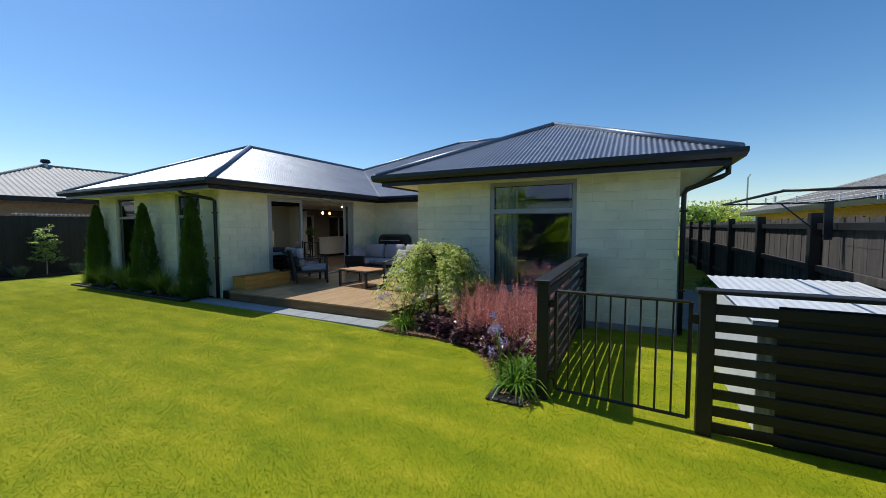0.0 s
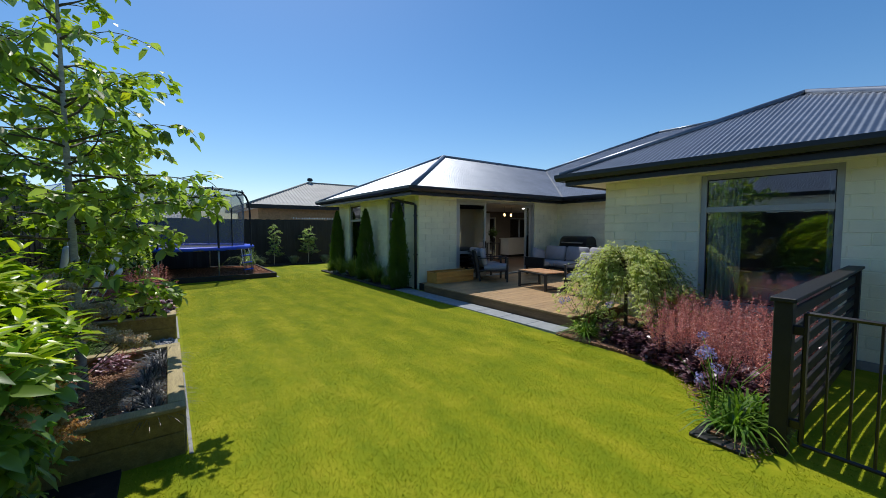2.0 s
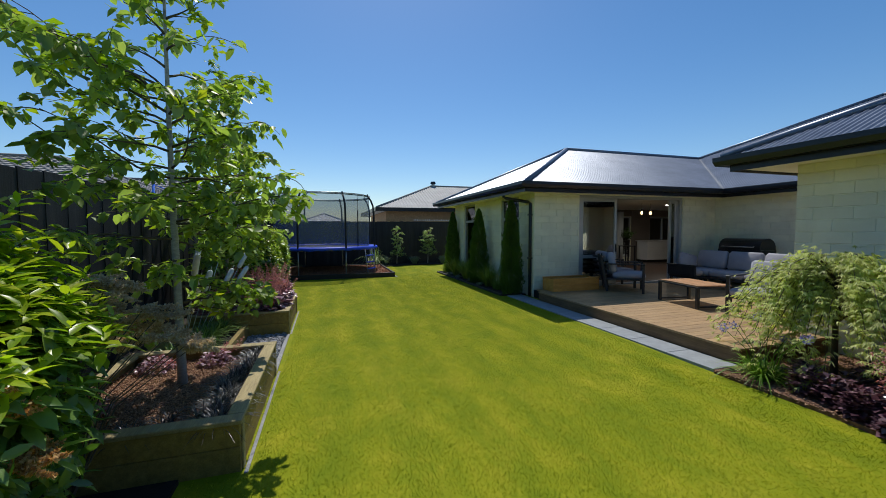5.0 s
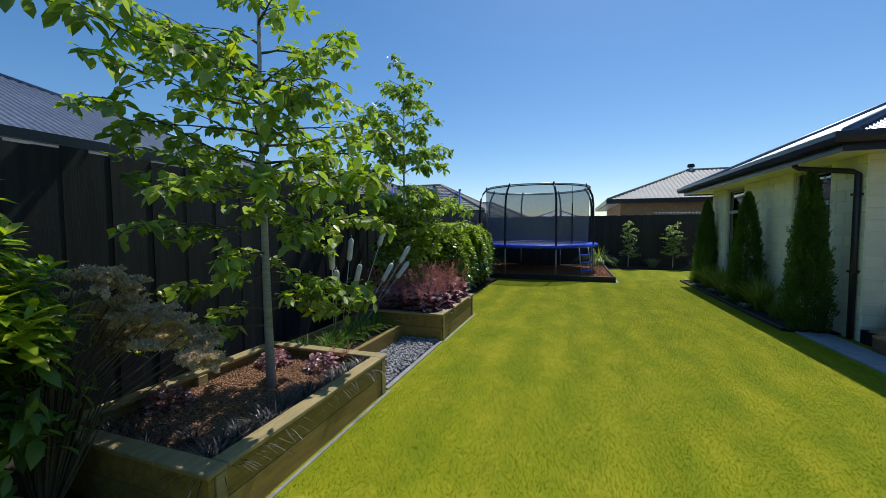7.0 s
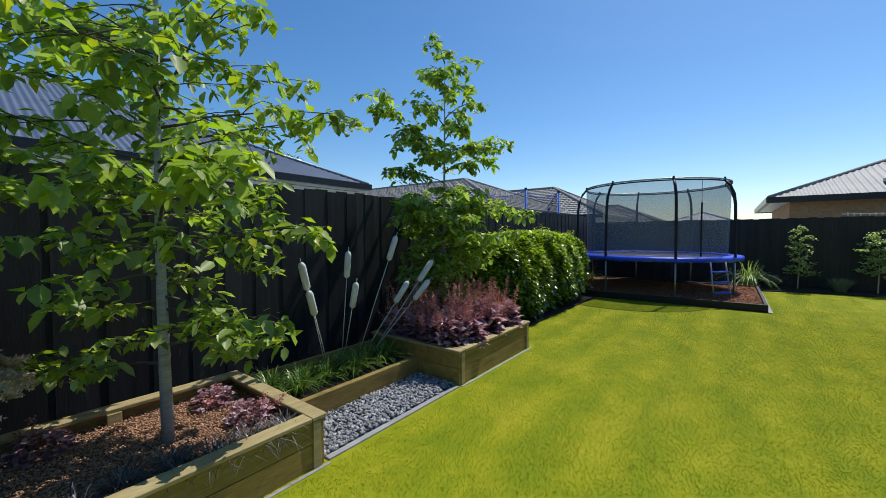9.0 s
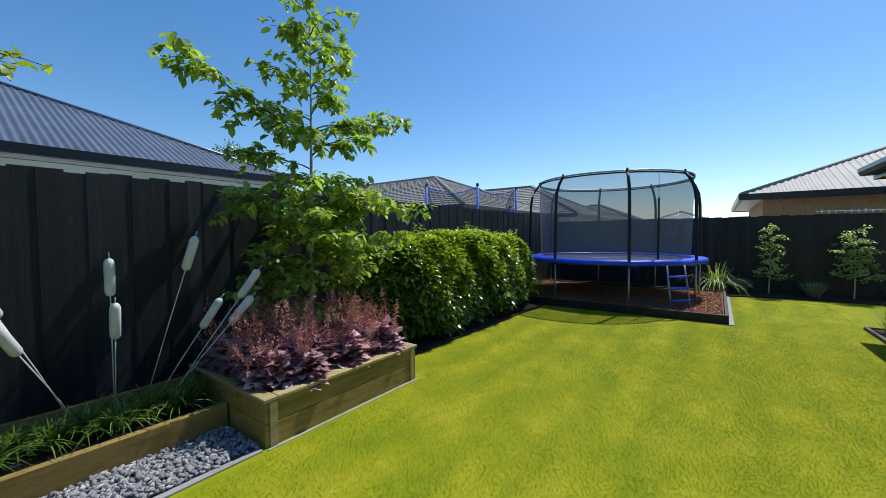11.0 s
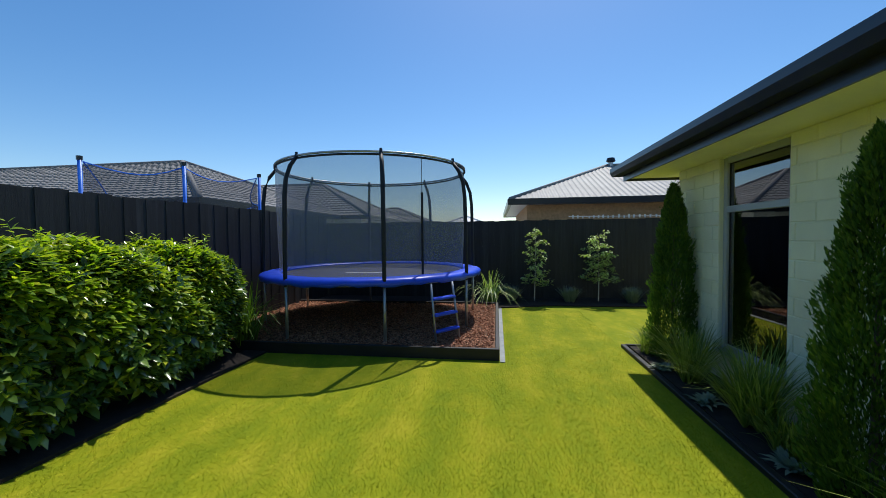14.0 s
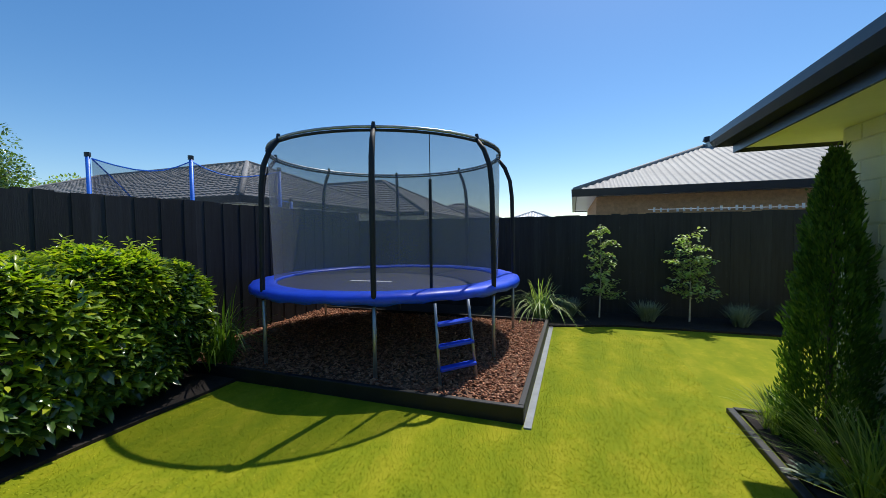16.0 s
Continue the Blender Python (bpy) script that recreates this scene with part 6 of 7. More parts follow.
# Unseen grey slabs, added to keep green lawn bounce off the neighbours' walls.
flat_bed("pavement", [(-60, 10.0), (40, 10.0), (40, 34.0), (-60, 34.0)], -0.1, 0.012, CONCRETE, "unseen grey slab added beyond the far fence against green bounce light", "pavement")
flat_bed("pavement", [(-40, -25.0), (-7.15, -25.0), (-7.15, 9.98), (-40, 9.98)], -0.1, 0.012, CONCRETE, "unseen grey slab added beyond the long fence against green bounce light", "pavement")


# ---- trampoline ----
def ring_tube(bm, r, z, rad, n=48, sides=8):
    rings = []
    for i in range(n):
        a = 2 * math.pi * i / n
        rings.append([bm.verts.new(((r + rad * math.cos(b)) * math.cos(a), (r + rad * math.cos(b)) * math.sin(a), z + rad * math.sin(b))) for b in [2 * math.pi * k / sides for k in range(sides)]])
    for i in range(n):
        q, w = rings[i], rings[(i + 1) % n]
        for k in range(sides):
            bm.faces.new((q[k], w[k], w[(k + 1) % sides], q[(k + 1) % sides]))


TC = (-4.66, 6.93)


def trampoline():
    e = thing("trampoline", TC[0], TC[1], 0.1, "round trampoline with blue pad and black net on bark mulch", "trampoline")
    R = 1.93
    angs = [-113 + 45 * k for k in range(8)]
    for a in angs:
        c, s = math.cos(radians(a)), math.sin(radians(a))
        bm = bmesh.new()
        tube(bm, [(R * c, R * s, -0.04), (R * c, R * s, 0.83)], 0.022, 10)
        part("leg", bm, GALV, e, "galvanised steel leg", True)
        bm = bmesh.new()
        prof = [(R + 0.01, 0.78), (R + 0.01, 0.95), (R + 0.0, 1.6), (R - 0.01, 2.1), (R - 0.04, 2.35), (R - 0.12, 2.55), (R - 0.23, 2.69)]
        tube(bm, [(r * c, r * s, z) for r, z in prof], [0.024, 0.03, 0.032, 0.032, 0.032, 0.031, 0.026], 10)
        part("net_pole", bm, BLACK_FOAM, e, "black foam-sleeved net pole", True)
        bm = bmesh.new()
        tube(bm, [((R - 0.23) * c, (R - 0.23) * s, 2.67), ((R - 0.23) * c, (R - 0.23) * s, 2.76)], [0.035, 0.02], 8)
        part("pole_cap", bm, BLACK_METAL, e, "black plastic pole cap")
    bm = bmesh.new()
    ring_tube(bm, R - 0.23, 2.71, 0.018)
    part("top_ring", bm, GALV, e, "steel top ring", True)
    bm = bmesh.new()
    ring_tube(bm, R - 0.03, 0.82, 0.025)
    part("frame_ring", bm, GALV, e, "galvanised frame ring", True)
    n = 96
    v, f = [], []
    prof = [(1.62, 0.865), (1.64, 0.9), (1.74, 0.915), (1.86, 0.91), (1.95, 0.895), (1.975, 0.86), (1.97, 0.80), (1.955, 0.80), (1.95, 0.85), (1.64, 0.86)]
    for i in range(n):
        a = 2 * math.pi * i / n
        w = 0.006 * math.sin(i * 1.9) + 0.004 * math.sin(i * 0.7)
        for r, z in prof:
            drop = w * 2.2 if 0.79 < z < 0.84 else w * 0.4
            v.append(((r + w) * math.cos(a), (r + w) * math.sin(a), z + drop))
    m = len(prof)
    for i in range(n):
        for k in range(m):
            f.append((i * m + k, ((i + 1) % n) * m + k, ((i + 1) % n) * m + (k + 1) % m, i * m + (k + 1) % m))
    mesh_ob("safety_pad", v, f, BLUE_PAD, e, "bright blue wrinkled vinyl pad", True)
    bm = bmesh.new()
    bmesh.ops.create_cone(bm, cap_ends=True, segments=64, radius1=1.63, radius2=1.63, depth=0.008, matrix=Matrix.Translation((0, 0, 0.868)))
    part("jumping_mat", bm, TRAMP_MAT, e, "black woven jumping mat")
    part("mat_print", boxes((-0.35, 0.3, -0.6, -0.52, 0.8725, 0.8745)), WHITE, e, "pale printed bar on the mat")
    v, f = [], []
    zs = [0.88, 1.6, 2.05, 2.2, 2.68]
    rs = [1.66, 1.68, 1.69, 1.695, 1.70]
    for i in range(n):
        a = 2 * math.pi * i / n + radians(-113)
        sag = 0.012 * abs(math.sin(4 * (2 * math.pi * i / n)))
        for z, r in zip(zs, rs):
            v.append(((r - sag * (0.5 if z < 2.5 else 1)) * math.cos(a), (r - sag * 0.5) * math.sin(a), z))
    m = len(zs)
    for i in range(n):
        for k in range(m - 1):
            f.append((i * m + k, ((i + 1) % n) * m + k, ((i + 1) % n) * m + k + 1, i * m + k + 1))
    mesh_ob("safety_net", v, f, NET, e, "fine black safety net", True)
    bm = bmesh.new()
    ring_tube(bm, 1.70, 2.672, 0.017, 48, 6)
    part("net_hem", bm, BLACK_FOAM, e, "black net hem", True)
    a = radians(-47)
    c, s = math.cos(a), math.sin(a)
    bm = bmesh.new()
    tube(bm, [(1.70 * c, 1.70 * s, 0.9), (1.705 * c, 1.705 * s, 2.15)], 0.018, 8)
    tube(bm, [(1.705 * c, 1.705 * s, 2.15), (1.70 * c, 1.70 * s, 2.66)], 0.005, 6)
    part("door_zip", bm, BLACK_FOAM, e, "black sleeve of the net door")
    e2 = thing("trampoline_ladder", TC[0], TC[1], 0.1, "small steel ladder with three bright blue steps leaning on the trampoline", "ladder")
    f0 = Vector((-3.22 - TC[0], 5.17 - TC[1], 0.0))
    f1 = Vector((-2.93 - TC[0], 5.50 - TC[1], 0.0))
    out = Vector((c, s, 0))
    t0 = f0 - out * 0.13 + Vector((0, 0, 0.82)) + (f1 - f0) * 0.02
    t1 = f1 - out * 0.16 + Vector((0, 0, 0.82)) - (f1 - f0) * 0.02
    for p, q in ((f0, t0), (f1, t1)):
        bm = bmesh.new()
        tube(bm, [p, q], 0.016, 8)
        part("rail", bm, GALV, e2, "steel side rail", True)
    for k in range(3):
        t = 0.2 + 0.27 * k
        p, q = f0.lerp(t0, t), f1.lerp(t1, t)
        d = (q - p)
        m = Matrix.Translation((p + q) / 2) @ d.to_track_quat("X", "Z").to_matrix().to_4x4()
        bm = bmesh.new()
        box(bm, -d.length / 2, d.length / 2, -0.045, 0.045, -0.018, 0.018, 0.008, m=m)
        part("step", bm, BLUE_PAD, e2, "bright blue step")


trampoline()
flat_bed("mulch_pad", [(-6.91, 4.92), (-2.42, 4.92), (-2.42, 8.25), (-6.91, 8.25)], -0.05, 0.095, MULCH_BED, "square bed of reddish bark under the trampoline")
chips("bark_mulch", 35, 16500, (-6.88, -2.44, 4.94, 8.2), 0.098, 0.026, BARK, "reddish-brown bark chips under the trampoline", 0.35, jitter=0.03)
for q in ((-6.93, -2.36, 4.86, 4.915), (-2.415, -2.36, 4.917, 8.25), (-6.93, -2.418, 8.255, 8.3)):
    structure(part("edging", boxes((*q, -0.06, 0.15), bevel=0.005), BLACK_PAINT), "black-stained timber edging of the trampoline bed", "edging")
structure(part("edging", boxes((-2.355, -2.29, 4.8, 8.3, -0.06, 0.012)), CONCRETE), "thin mowing strip beside the trampoline bed", "edging")


# ---- deck things ----
def cedar_box():
    e = thing("planter_box", 0.14, -0.58, 0.2, "low orange cedar planter box on the deck against the wall", "planter")
    w, d, h = 1.2, 0.42, 0.27
    part("board", boxes((0, w, 0, 0.025, 0.0, 0.13), (0, w, 0, 0.025, 0.133, h), bevel=0.003), CEDAR, e, "front cedar boards")
    part("board", boxes((0, w, d - 0.025, d, 0.0, h), bevel=0.003), CEDAR, e, "back cedar board")
    part("end_board", boxes((0, 0.025, 0.026, d - 0.026, 0, h), bevel=0.003), CEDAR, e)
    part("end_board", boxes((w - 0.025, w, 0.026, d - 0.026, 0, h), bevel=0.003), CEDAR, e)
    part("rim", boxes((-0.01, w + 0.01, -0.01, 0.04, h, h + 0.02), (-0.01, w + 0.01, d - 0.04, d + 0.01, h, h + 0.02), bevel=0.003), CEDAR, e, "cedar rim")
    part("soil", boxes((0.026, w - 0.026, 0.026, d - 0.026, 0.02, h - 0.03)), SOIL, e, "dark soil")


cedar_box()


def outdoor_chair(x, y, rz, label):
    e = thing("armchair", x, y, 0.2, label, "chair", "armchairs on the deck", rz)
    W, D = 0.72, 0.74
    for sx in (0, 1):
        x0 = 0 if sx == 0 else W - 0.045
        bm = boxes((x0, x0 + 0.045, 0.0, 0.05, 0.0, 0.6), bevel=0.006)
        part("leg", bm, FRAME_GREY, e)
        m = Matrix.Translation((0, D - 0.05, 0)) @ Matrix.Rotation(radians(-10), 4, "X")
        bm = bmesh.new()
        box(bm, x0, x0 + 0.045, 0, 0.05, 0.02, 0.82, 0.006, m=m)
        part("back_leg", bm, FRAME_GREY, e)
        part("armrest", boxes((x0 - 0.01, x0 + 0.055, 0.0, D + 0.02, 0.6, 0.625), bevel=0.006), FRAME_GREY, e)
        part("side_rail", boxes((x0 + 0.005, x0 + 0.04, 0.05, D, 0.27, 0.31), bevel=0.004), FRAME_GREY, e)
    part("seat_frame", boxes((0.045, W - 0.045, 0.0, D - 0.02, 0.27, 0.3), bevel=0.004), FRAME_GREY, e)
    part("seat_cushion", boxes((0.05, W - 0.05, -0.02, D - 0.12, 0.301, 0.43), bevel=0.035), CUSHION, e, smooth=True)
    m = Matrix.Translation((0, D - 0.16, 0.42)) @ Matrix.Rotation(radians(-14), 4, "X")
    bm = bmesh.new()
    box(bm, 0.06, W - 0.06, -0.07, 0.07, 0, 0.43, 0.04, m=m)
    part("back_cushion", bm, CUSHION, e, smooth=True)
    for k in range(4):
        m = Matrix.Translation((0, D + 0.0, 0.36 + k * 0.12)) @ Matrix.Rotation(radians(-12), 4, "X")
        bm = bmesh.new()
        box(bm, 0.045, W - 0.045, k * 0.025 - 0.008, k * 0.025 + 0.012, 0, 0.05, 0.003, m=m)
        part("back_slat", bm, FRAME_GREY, e)
    return e


outdoor_chair(1.78, -1.42, 48, "charcoal-framed outdoor armchair with grey cushions by the cedar box")
outdoor_chair(2.25, -0.72, 70, "charcoal-framed outdoor armchair with grey cushions by the glass door")
outdoor_chair(1.46, -3.3, -80, "charcoal-framed outdoor armchair with grey cushions beside the weeping maple")


def coffee_table():
    e = thing("coffee_table", 1.38, -2.9, 0.2, "low charcoal-framed coffee table with an orange teak slatted top", "table", rz=-10)
    W, D, H = 0.66, 0.95, 0.4
    for k in range(7):
        part("top_slat", boxes((0.02 + k * 0.09, 0.02 + k * 0.09 + 0.086, 0.01, D - 0.01, H - 0.022, H), bevel=0.003), TABLE_WOOD, e, "orange teak slat")
    part("top_frame", boxes((0, W, 0, 0.03, H - 0.05, H - 0.023), (0, W, D - 0.03, D, H - 0.05, H - 0.023), (0, 0.03, 0.031, D - 0.031, H - 0.05, H - 0.023), (W - 0.03, W, 0.031, D - 0.031, H - 0.05, H - 0.023), bevel=0.003), FRAME_GREY, e)
    for a in (0.0, W - 0.05):
        for b in (0.0, D - 0.05):
            part("leg", boxes((a, a + 0.05, b, b + 0.05, 0, H - 0.051), bevel=0.004), FRAME_GREY, e)
    for y in (0.005, D - 0.035):
        part("lower_rail", boxes((0.051, W - 0.051, y, y + 0.03, 0.02, 0.05), bevel=0.003), FRAME_GREY, e)


coffee_table()


def outdoor_sofa():
    e = thing("outdoor_sofa", 3.85, -0.42, 0.2, "charcoal-framed corner outdoor sofa with thick grey cushions", "sofa")
    L = 2.3
    part("frame", boxes((0, 0.75, -L, 0, 0.2, 0.26), (-0.3, 0, -0.72, 0, 0.2, 0.26), bevel=0.01), FRAME_GREY, e)
    for x, y in ((0.02, -L + 0.02), (0.69, -L + 0.02), (0.69, -0.06), (-0.28, -0.06), (-0.28, -0.7), (0.02, -0.7)):
        part("leg", boxes((x, x + 0.05, y, y + 0.05, 0, 0.199), bevel=0.004), FRAME_GREY, e)
    for y in (-L + 0.03, -L + 0.79, -L + 1.55):
        part("seat_cushion", boxes((0.0, 0.6, y, y + 0.74, 0.262, 0.41), bevel=0.04), CUSHION, e, smooth=True)
        m = Matrix.Translation((0.6, y, 0.4)) @ Matrix.Rotation(radians(12), 4, "Y")
        bm = bmesh.new()
        box(bm, -0.08, 0.08, 0.01, 0.73, 0, 0.44, 0.05, m=m)
        part("back_cushion", bm, CUSHION, e, smooth=True)
    part("seat_cushion", boxes((-0.29, -0.01, -0.68, -0.12, 0.262, 0.41), bevel=0.04), CUSHION, e, smooth=True)
    bm = bmesh.new()
    m = Matrix.Translation((-0.08, -0.12, 0.4)) @ Matrix.Rotation(radians(-12), 4, "X") @ Matrix.Rotation(radians(14), 4, "Y")
    box(bm, -0.02, 0.5, -0.06, 0.06, 0, 0.42, 0.05, m=m)
    part("back_cushion", bm, CUSHION, e, smooth=True)
    part("armrest", boxes((-0.35, -0.3, -0.72, 0, 0.26, 0.5), (-0.36, -0.28, -0.74, 0.02, 0.5, 0.525), bevel=0.006), FRAME_GREY, e)
    part("armrest", boxes((0.0, 0.75, -L - 0.05, -L, 0.26, 0.5), bevel=0.006), FRAME_GREY, e)


outdoor_sofa()


def barbecue():
    e = thing("barbecue", 4.95, -1.75, 0.2, "black hooded gas barbecue against the cream wall behind the sofa", "barbecue")
    part("cabinet", boxes((0.03, 0.52, 0.2, 1.15, 0.08, 0.72), bevel=0.015), BLACK_METAL, e)
    part("side_shelf", boxes((0.03, 0.5, -0.18, 0.19, 0.7, 0.74), bevel=0.01), BLACK_METAL, e)
    part("side_shelf", boxes((0.03, 0.5, 1.16, 1.55, 0.7, 0.74), bevel=0.01), BLACK_METAL, e)
    part("firebox", boxes((0.0, 0.54, 0.18, 1.17, 0.721, 0.86), bevel=0.01), BLACK_METAL, e)
    bm = bmesh.new()
    n = 12
    v = []
    for k in range(n + 1):
        a = math.pi * k / n
        v.append((0.27 - 0.27 * math.cos(a), 0.861 + 0.27 * math.sin(a) ** 0.8))
    rows = [[bm.verts.new((p, y, z)) for p, z in v] for y in (0.2, 1.15)]
    for k in range(n):
        bm.faces.new((rows[0][k], rows[0][k + 1], rows[1][k + 1], rows[1][k]))
    bm.faces.new(rows[0][::-1])
    bm.faces.new(rows[1])
    bmesh.ops.recalc_face_normals(bm, faces=bm.faces)
    part("hood", bm, BLACK_METAL, e, "glossy black rounded hood")
    bm = bmesh.new()
    tube(bm, [(-0.05, 0.3, 0.93), (-0.05, 1.05, 0.93)], 0.014, 8)
    tube(bm, [(-0.05, 0.33, 0.93), (0.03, 0.33, 0.95)], 0.01, 6)
    tube(bm, [(-0.05, 1.02, 0.93), (0.03, 1.02, 0.95)], 0.01, 6)
    part("handle", bm, GALV, e, "steel hood handle", True)
    for y in (0.35, 0.55, 0.75, 0.95):
        bm = bmesh.new()
        tube(bm, [(0.0, y, 0.79), (-0.03, y, 0.79)], 0.022, 10)
        part("knob", bm, GALV, e)
    for y in (0.28, 1.05):
        for x in (0.1, 0.45):
            bm = bmesh.new()
            tube(bm, [(x, y - 0.015, 0.04), (x, y + 0.015, 0.04)], 0.04, 12)
            part("wheel", bm, BLACK_FOAM, e)


barbecue()


# ---- gate, screens, bin store ----
def slat_screen(name, a, b, za, zb, n, label, post_a=True, post_b=True, backing=None, zlow=0.02):
    """Black posts with horizontal slats between them and a flat cap."""
    e = thing(name, 0, 0, 0, label, "fence")
    a, b = Vector((*a, 0)), Vector((*b, 0))
    L = (b - a).length
    d = (b - a) / L
    m = Matrix(((d.x, -d.y, 0, a.x), (d.y, d.x, 0, a.y), (0, 0, 1, 0), (0, 0, 0, 1)))
    shear = Matrix.Identity(4)
    shear[2][0] = (zb - za) / L
    for on, u in ((post_a, 0.0), (post_b, L)):
        if on:
            bm = bmesh.new()
            z = za if u == 0 else zb
            box(bm, u - 0.05, u + 0.05, -0.05, 0.05, -0.3, z - 0.03, 0.005, m=m)
            part("post", bm, BLACK_PAINT, e, "black square post")
    bm = bmesh.new()
    box(bm, -0.07, L + 0.07, -0.07, 0.07, za - 0.03, za, 0.005, m=m @ shear)
    part("cap_rail", bm, BLACK_PAINT, e, "flat black cap rail")
    p = (za - 0.06 - zlow) / n
    for k in range(n):
        z = zlow + k * p
        bm = bmesh.new()
        box(bm, 0.051, L - 0.051, -0.012, 0.012, z, z + p * 0.6, 0.003, m=m @ shear)
        part("slat", bm, BLACK_PAINT, e)
    if backing:
        bm = bmesh.new()
        box(bm, backing[0], backing[1], 0.014, 0.03, 0.0, za - 0.1, 0.0, m=m)
        part("backing_panel", bm, BLACK_PAINT, e)
    return e


slat_screen("slat_screen", (-1.74, -7.41), (1.3, -7.41), 1.10, 1.13, 8, "low black slatted screen between flower bed and side gate", zlow=0.0)
slat_screen("slat_screen", (-1.80, -8.63), (-1.82, -10.25), 1.11, 1.11, 8, "low black-stained slatted screen in front of the bin store", backing=(0.42, 1.5))


def gate():
    e = thing("gate", 0, 0, 0, "black powder-coated steel gate with thin upright bars between black posts", "gate")
    a, b = Vector((-1.73, -7.52, 0)), Vector((-1.80, -8.53, 0))
    for z in (0.1, 1.0):
        bm = bmesh.new()
        tube(bm, [a + Vector((0, 0, z)), b + Vector((0, 0, z))], 0.015, 6)
        part("gate_rail", bm, BLACK_METAL, e, "horizontal steel rail")
    for k in range(10):
        p = a.lerp(b, k / 9)
        bm = bmesh.new()
        tube(bm, [p + Vector((0, 0, 0.1)), p + Vector((0, 0, 1.0))], 0.016 if k in (0, 9) else 0.008, 6)
        part("gate_bar", bm, BLACK_METAL, e, "thin steel bar")
    for z in (0.2, 0.85):
        part("hinge", boxes((-1.75, -1.71, -7.515, -7.455, z, z + 0.06), bevel=0.004), BLACK_METAL, e)
    part("latch", boxes((-1.815, -1.79, -8.585, -8.52, 0.84, 0.91), bevel=0.004), BLACK_METAL, e)


gate()


def bin_store():
    e = thing("garden_store", 0, 0, 0, "low pale corrugated steel garden store behind the black slatted screen", "shed")
    x0, x1, y0, y1 = -1.62, 0.2, -10.2, -8.98
    v, f = [], []
    n = 88
    ys = np.linspace(y0, y1, n)
    for y in ys:
        w = 0.008 * math.sin(y * 2 * math.pi / 0.076)
        v += [(x0 + w, y, -0.02), (x0 + w, y, 0.84)]
    for i in range(n - 1):
        f.append((2 * i, 2 * i + 2, 2 * i + 3, 2 * i + 1))
    mesh_ob("wall_sheet", v, f, SHED_STEEL, e, "pale ribbed steel sheet", True)
    part("body", boxes((x0 + 0.02, x1, y0, y1, -0.05, 0.84)), SHED_STEEL, e)
    v, f = [], []
    ys = np.linspace(y0 - 0.05, y1 + 0.05, n)
    for y in ys:
        w = 0.004 * math.sin(y * 2 * math.pi / 0.076)
        v += [(x0 - 0.08, y, 0.87 + w), (x1 + 0.1, y, 0.98 + w)]
    for i in range(n - 1):
        f.append((2 * i, 2 * i + 2, 2 * i + 3, 2 * i + 1))
    mesh_ob("roof_sheet", v, f, SHED_STEEL, e, "pale corrugated lid", True)
    part("roof_edge", boxes((x0 - 0.1, x0 - 0.081, y0 - 0.06, y1 + 0.06, 0.84, 0.885)), SHED_STEEL, e)


bin_store()


def clothesline():
    e = thing("clothesline", 0, 0, 0, "fold-down grey clothesline with white pegs on the side fence", "clothesline")
    x0, x1, y0, y1, z = -1.2, 1.1, -9.2, -10.22, 1.86
    for a, b, r in (((x0, y0, z), (x1, y0, z), 0.013), ((x0, y1, z), (x0, y0, z), 0.013), ((x1, y1, z), (x1, y0, z), 0.013), ((x0, y1, z), (x1, y1, z), 0.015),
                    ((x0, y1, z - 0.42), (x0, y0 - 0.6, z), 0.009), ((x1, y1, z - 0.42), (x1, y0 - 0.6, z), 0.009)):
        bm = bmesh.new()
        tube(bm, [a, b], r, 8)
        part("arm", bm, GUTTER, e, "grey steel arm", True)
    for k in range(5):
        y = y0 - 0.15 - k * 0.18
        bm = bmesh.new()
        tube(bm, [(x0, y, z), ((x0 + x1) / 2, y, z - 0.015), (x1, y, z)], 0.002, 4)
        part("line", bm, WHITE, e, "thin line")
    rng = random.Random(4)
    for k in range(7):
        x = -0.3 + rng.uniform(-0.2, 0.2)
        y = y0 - 0.15 - rng.randrange(5) * 0.18
        part("peg", boxes((x, x + 0.01, y - 0.006, y + 0.006, z - 0.05, z + 0.005)), WHITE, e, "white plastic peg")
    for x in (x0, x1):
        part("bracket", boxes((x - 0.02, x + 0.02, y1 - 0.08, y1, z - 0.46, z + 0.04)), GUTTER, e, "wall bracket")


clothesline()
for k, (x, y) in enumerate(((2.6, -9.9), (3.5, -9.95), (4.4, -9.9), (5.6, -9.95), (6.9, -9.9))):
    clump("strap_plant", rq, x, y, -0.1, 200, 0.5, 0.9, 0.03, LEAF_STRAP, "dark green strap plant along the side fence", "ornamental grass", 0.16, 0.7, "plants along the side fence")
structure(part("path", boxes((1.9, 17.6, -9.6, -8.76, -0.25, -0.085)), CONCRETE), "pale concrete path along the side of the house", "path")
bm = bmesh.new()
tube(bm, [(60, -22, 0), (60, -22, 8.2)], [0.14, 0.09], 8)
tube(bm, [(60, -22, 8.1), (58.8, -22, 8.4)], 0.05, 6)
tagged(part("lamp_post", bm, GALV), "distant plain grey street lamp post", "street lamp")


